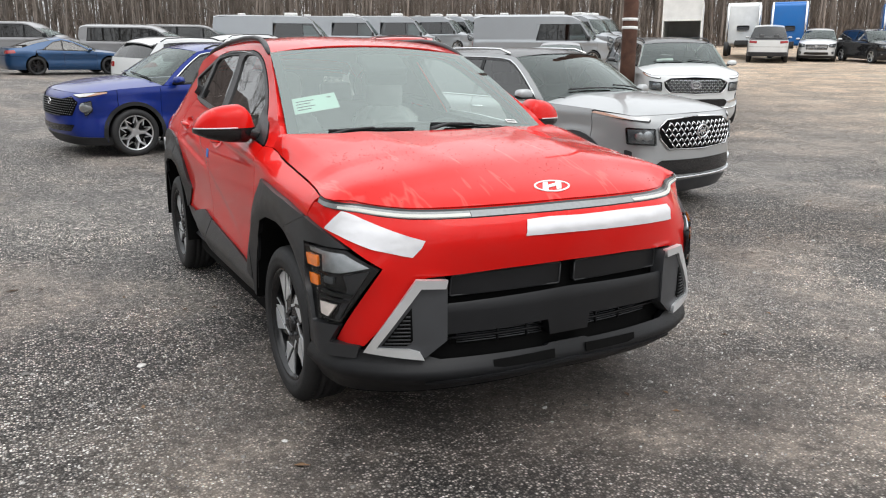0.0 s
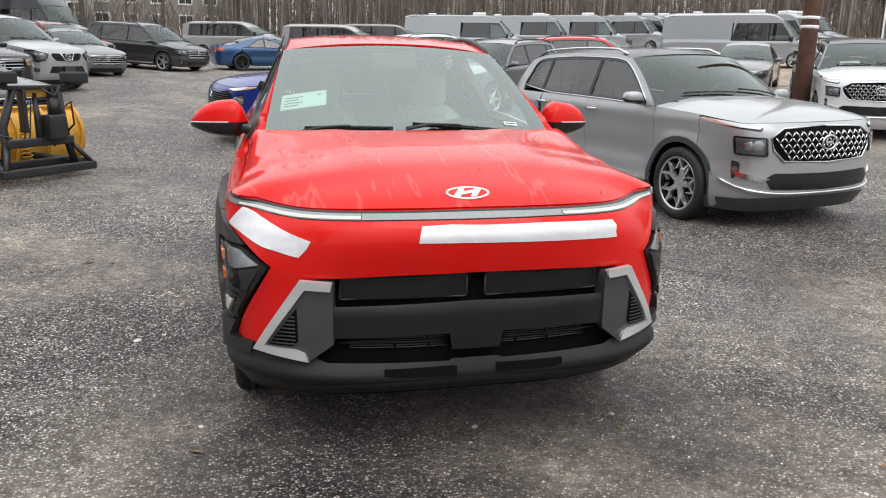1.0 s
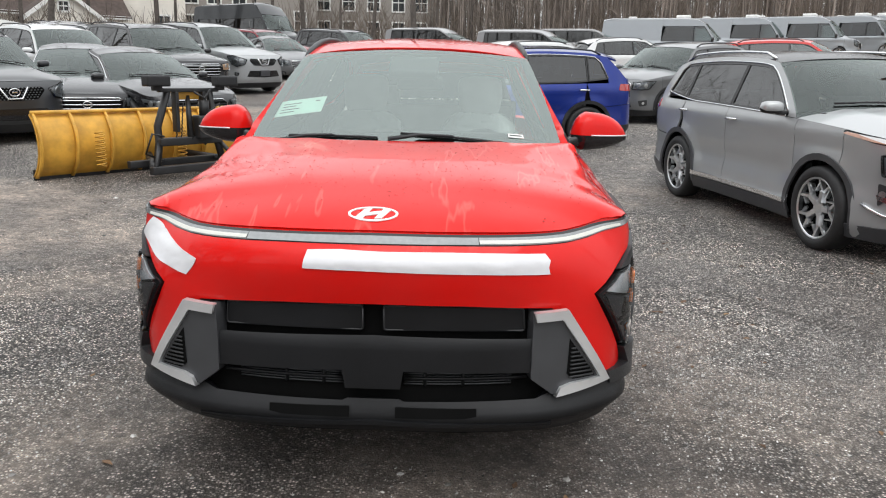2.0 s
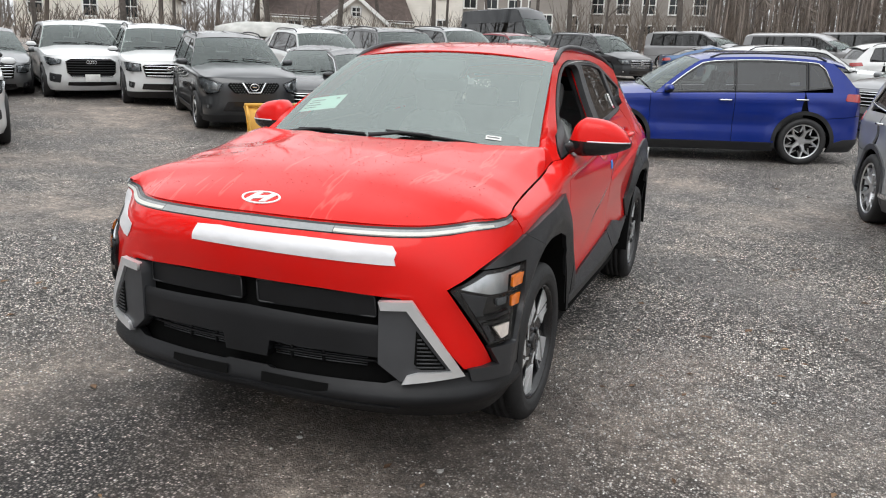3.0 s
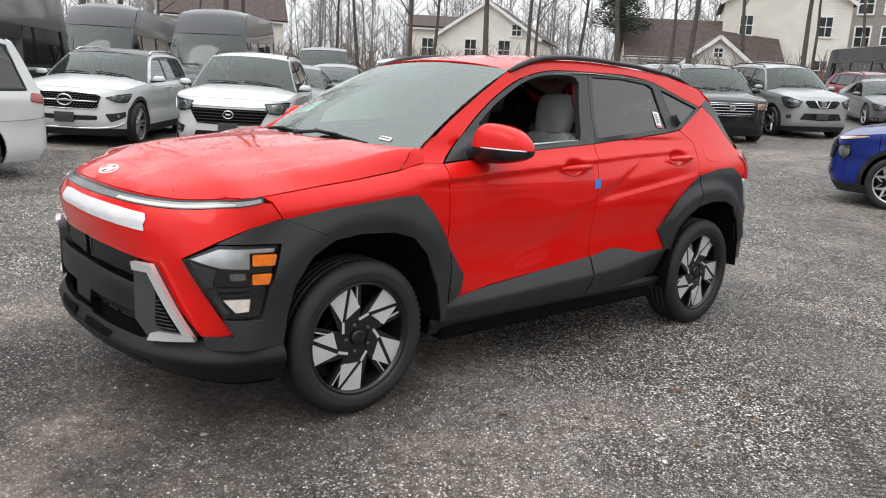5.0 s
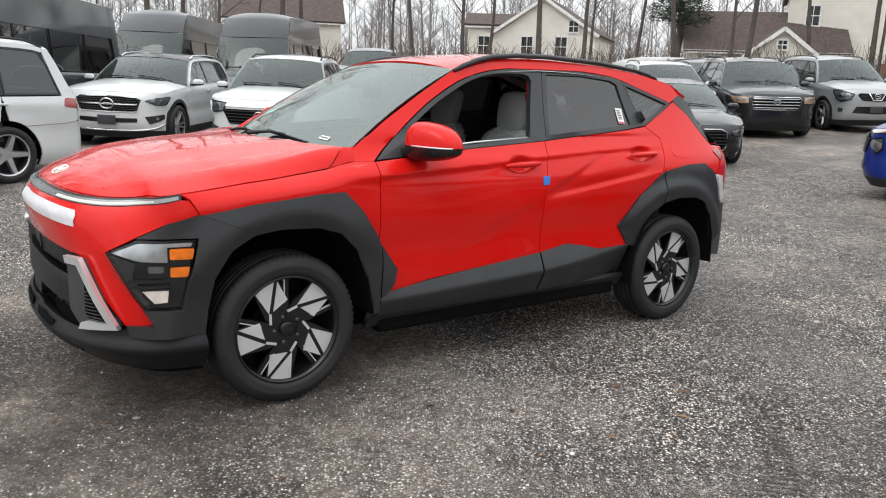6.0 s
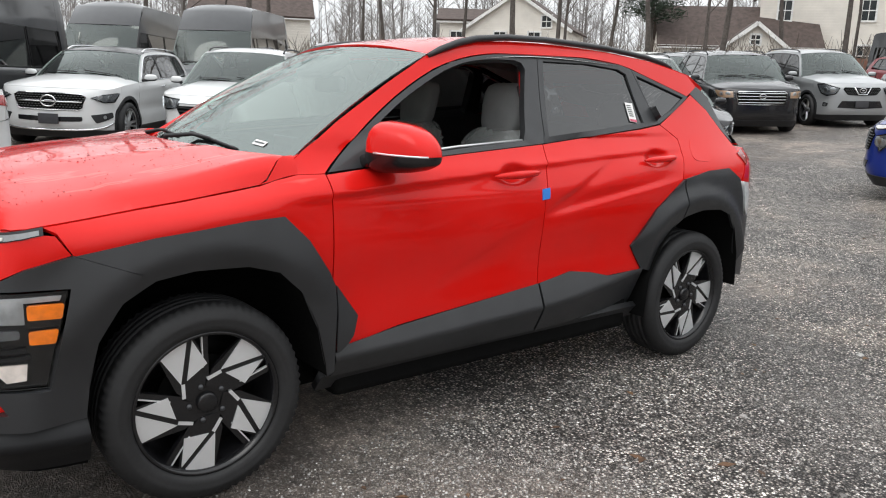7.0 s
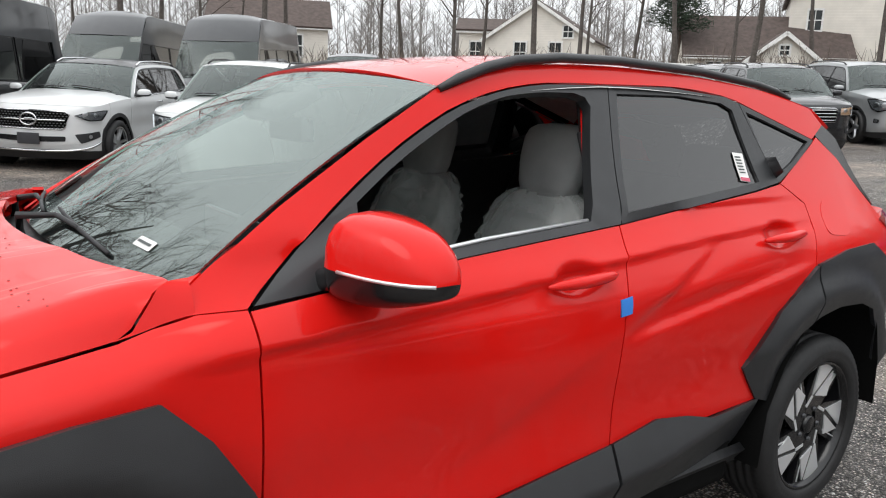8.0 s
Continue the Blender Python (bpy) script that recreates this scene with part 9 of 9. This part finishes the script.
VAN = dict(kind="van", L=6.9, W=2.02, H=2.75, wb=4.3, fo=1.0, r=0.35, clad=False)
van_a, _ = vehicle("cargo_van", "tall pale grey van with a roof vent", "van", 21.5, 28.0, 55, P_LIGHTVAN, cargo=True, **dict(VAN, H=2.42))
van_d, _ = vehicle("cargo_van", "tall dark grey van", "van", -16.6, 6.1, 54, car_paint("charcoal_van_paint", (0.022, 0.024, 0.027), 0.1, 0.3), **VAN)


def copy_vehicle(ob, x, y, turn, name, label):
    c = copy_thing(ob, pose(x, y, ground_z(x, y), 0, 0, turn))
    c.name = name
    c["label"] = label
    return c


for x, y, t in ((11.0, 37.8, 72), (16.2, 42.5, 62), (19.0, 41.4, 60), (23.4, 44.4, 45), (25.5, 46.0, 45), (27.6, 47.6, 45), (29.7, 49.2, 45), (27.5, 33.8, 20), (30.5, 36.5, 20)):
    copy_vehicle(van_a, x, y, t, "cargo_van", "tall pale grey van with a roof vent")
for x, y, t in ((-18.9, 4.1, 54), (-12.5, -1.02, 56), (-11.0, 36.5, 58)):
    copy_vehicle(van_d, x, y, t, "cargo_van", "tall dark grey van")
P_MIDGREY = car_paint("mid_grey_paint", (0.25, 0.25, 0.255), 0.2)
low_van, _ = vehicle("passenger_van", "low grey van parked at the back", "van", 3.4, 34.5, 70, P_MIDGREY, **dict(VAN, L=5.3, H=1.95, wb=3.1))
copy_vehicle(low_van, -1.5, 37.5, 65, "passenger_van", "low grey van parked at the back")
copy_vehicle(low_van, 6.5, 38.5, 75, "passenger_van", "low grey van parked at the back")

# more parked vehicles, row by row
def parked(az, dist, turn, kind, paint, name, label, base=(2.5, -3.0), **k):
    x, y = az_place(az, dist, base)
    size = {"suv": (4.6, 1.87, 1.68, 2.7, 0.92, 0.35), "sedan": (4.7, 1.83, 1.45, 2.75, 0.92, 0.335), "minivan": (5.1, 1.98, 1.75, 3.03, 0.95, 0.345), "pickup": (5.6, 2.0, 1.88, 3.55, 0.95, 0.39)}[kind]
    return vehicle(name, label, {"suv": "suv", "sedan": "car", "minivan": "minivan", "pickup": "pickup"}[kind], x, y, turn, paint, kind, *size, **k)
C28, C42, C15, C00, C55 = (1.4, -4.47), (2.91, -3.71), (-0.17, -4.57), (-1.8, -4.51), (3.83, -2.87)
parked(-44.5, 23.5, 50, "suv", P_WHITE, "white_suv", "white SUV in the back row", C28, clad=False)
parked(-41.4, 20.0, 48, "suv", P_WHITE, "white_suv", "white crossover with tan door trim", C28)
parked(-30.5, 21.5, 52, "suv", P_WHITE, "white_suv", "white SUV with grey windshield", C28, clad=False)
parked(-30.2, 16.6, 28, "sedan", P_BLACKP, "dark_sedan", "black coupe with chrome window line", C28, clad=False, window_trim="full")
parked(-29.0, 27.5, 48, "suv", P_GREY, "dark_suv", "dark grey SUV in the back row", C28)
parked(-24.8, 24.0, 44, "suv", P_GREY, "dark_suv", "dark SUV with roof rails", C28)
parked(-58.2, 20.5, 52, "sedan", P_GREY, "dark_sedan", "dark grey saloon between the white SUVs", C42, clad=False)
parked(-56.5, 26.5, 52, "pickup", P_GREY, "dark_pickup", "dark grey pickup truck", C42)
parked(-55.6, 22.8, 52, "sedan", P_MID, "grey_sedan", "grey saloon parked in the row", C42, clad=False)
vehicle("maroon_suv", "dark red SUV with a pale windshield", "suv", -7.9, 27.0, 54, P_MAROON, "suv", 4.6, 1.87, 1.62, 2.7, 0.92, 0.35, clad=False)
parked(-36.5, 24.5, 40, "suv", P_MID, "grey_suv", "grey-green SUV in the back row", C55)
parked(-38.5, 27.0, 45, "sedan", P_MID, "grey_sedan", "grey saloon with papers behind the glass", C55, clad=False, sticker=True)
parked(-21.2, 29.5, 38, "sedan", P_MID, "grey_coupe", "dark grey coupe at the end of the row", C55, clad=False)
parked(42.5, 22.5, -33, "suv", P_GREY, "dark_suv", "dark grey SUV beside the pole", C00)
parked(36.5, 27.0, -40, "sedan", P_MID, "grey_sedan", "grey saloon behind the silver SUV", C00, clad=False)
parked(15.6, 19.5, -50, "suv", P_MID, "grey_suv", "grey SUV parked behind the silver one", C15)
parked(23.3, 25.0, 70, "suv", car_paint("bright_red_paint", (0.55, 0.03, 0.025)), "bright_red_suv", "bright red SUV in the back row", C15)
parked(50.35, 46.5, 130, "pickup", P_WHITE, "white_pickup", "white pickup truck seen from behind", C00)
parked(53.4, 48.0, -55, "suv", P_WHITE, "white_suv", "small white SUV by the trees", C00)
parked(56.6, 47.0, -25, "suv", P_BLACKP, "dark_suv", "black SUV by the trees", C00)

# ---- trucks at the far side ----
M_TRUCKWHITE = surface("chalky_white_panels", (0.70, 0.71, 0.70), 0.5, vary=0.1, scale=1.5)
P_TRUCKBLUE = car_paint("truck_blue_paint", (0.02, 0.16, 0.48), 0.2, 0.3)


def box_truck(x, y, turn):
    t = thing("box_truck", x, y, ground_z(x, y), turn)
    t.scale = (0.78, 0.78, 0.78)
    tagged(t, "white box truck with its rear door open", "truck")
    bm = bmesh.new()
    for sx in (-1, 1):
        block(bm, sx * 1.27, 0, 2.5, 0.06, 7, 2.9)
    block(bm, 0, 0, 3.95, 2.6, 7, 0.08), block(bm, 0, 0, 1.05, 2.6, 7, 0.1), block(bm, 0, -3.47, 2.5, 2.5, 0.06, 2.8)
    part("cargo_box", bm, M_TRUCKWHITE, t, smooth=False)
    part("roller_door", box(0, 3.46, 3.2, 2.48, 0.05, 1.45, 0.005), M_TRUCKWHITE, t, smooth=False)
    bm = bmesh.new()
    block(bm, 0, 3.5, 2.5, 2.62, 0.08, 0.09), block(bm, 0, 3.55, 0.75, 2.3, 0.12, 0.14)
    for sx in (-1, 1):
        block(bm, sx * 1.27, 3.5, 2.5, 0.1, 0.08, 2.9)
    part("door_frame", bm, M_WHITE, t, smooth=False)
    part("cab", box(0, -4.6, 1.5, 2.2, 2.2, 2.1, 0.25, seg=3), M_TRUCKWHITE, t)
    part("cab_windshield", box(0, -5.62, 1.9, 1.9, 0.25, 0.8, 0.08), M_TINT, t)
    part("chassis", box(0, -0.8, 0.75, 0.9, 9, 0.25, 0.02), M_BLKSTEEL, t)
    for yy in (-4.6, 2.0):
        for sx in (-1, 1):
            add_wheel(t, sx * 1.05, yy, 0.46, ("plain", 6, "alloy"), 0.28)
    return t


def semi_tractor(x, y, turn, paint, label):
    t = thing("semi_tractor", x, y, ground_z(x, y), turn)
    t.scale = (0.78, 0.78, 0.78)
    tagged(t, label, "truck")
    part("sleeper_cab", box(0, -0.6, 2.35, 2.45, 2.4, 2.9, 0.18, seg=3), paint, t)
    part("roof_fairing", box(0, -0.9, 3.75, 2.2, 1.6, 0.5, 0.2, seg=3), paint, t)
    part("engine_hood", box(0, -2.6, 1.5, 1.8, 1.9, 1.2, 0.25, seg=3), paint, t)
    part("cab_windshield", box(0, -1.83, 2.55, 2.1, 0.12, 0.8, 0.05), M_TINT, t)
    part("rear_emblem", box(0, 0.605, 2.1, 0.9, 0.02, 0.35, 0.15), M_PLATE, t)
    for sx in (-1, 1):
        part("side_window", box(sx * 1.225, -1.3, 2.5, 0.03, 0.8, 0.7, 0.01), M_TINT, t)
        part("exhaust_pipe", tube(bmesh.new(), [(sx * 1.1, 0.75, 0.8), (sx * 1.1, 0.75, 3.9)], 0.08, 8), M_CHROME, t)
        for yy in (-2.7, 2.0, 3.3):
            add_wheel(t, sx * 1.0, yy, 0.5, ("plain", 6, "alloy"), 0.3)
    part("frame_rails", box(0, 1.6, 0.85, 0.9, 5.4, 0.25, 0.02), M_BLKSTEEL, t)
    part("fifth_wheel", box(0, 2.6, 1.05, 0.9, 1.0, 0.12, 0.04), M_BLKSTEEL, t)
    return t


box_truck(31.6, 29.0, 133)
semi_tractor(36.4, 29.0, 130, M_TRUCKWHITE, "white semi tractor with a sleeper cab")
semi_tractor(36.6, 26.0, 128, P_TRUCKBLUE, "bright blue semi tractor with a sleeper cab")
semi_tractor(40.6, 22.0, 128, P_TRUCKBLUE, "bright blue semi tractor at the tree line")

# ---- covered trailer between the rows ----
cov = thing("covered_boat", *az_place(-33.8, 41, C28), 0)
cov.location.z = ground_z(cov.location.x, cov.location.y)
cov.rotation_euler = (0, 0, radians(40))
tagged(cov, "boat under a pale grey tarpaulin", "boat")
M_TARP = surface("pale_tarpaulin", (0.42, 0.42, 0.40), 0.7, vary=0.2, scale=2, bump=0.8, bscale=6)
rows = []
for i in range(13):
    t = i / 12
    w_, h_ = 1.15 * (1 - abs(2 * t - 1) ** 4) ** 0.5 + 0.02, 0.75 * (1 - abs(2 * t - 0.9) ** 3.0 * 0.6)
    rows.append([Vector((3.0 * (2 * t - 1), w_ * math.cos(a), 0.75 + h_ * math.sin(a) + 0.03 * noise.noise(Vector((t * 7, a * 3, 1))))) for a in np.linspace(math.pi, 0, 13)])
part("tarpaulin", strip_grid(rows), M_TARP, cov)
part("trailer_frame", box(0, 0, 0.55, 5.2, 1.4, 0.2, 0.03), M_BLKSTEEL, cov)
for sy in (-1, 1):
    wl = add_wheel(cov, 0.9 * sy, 0.3, 0.33, ("plain", 5, "alloy"))
    wl.matrix_basis = Matrix.Translation((0.3, 0.75 * sy, 0.33)) @ Euler((0, 0, sy * math.pi / 2)).to_matrix().to_4x4()
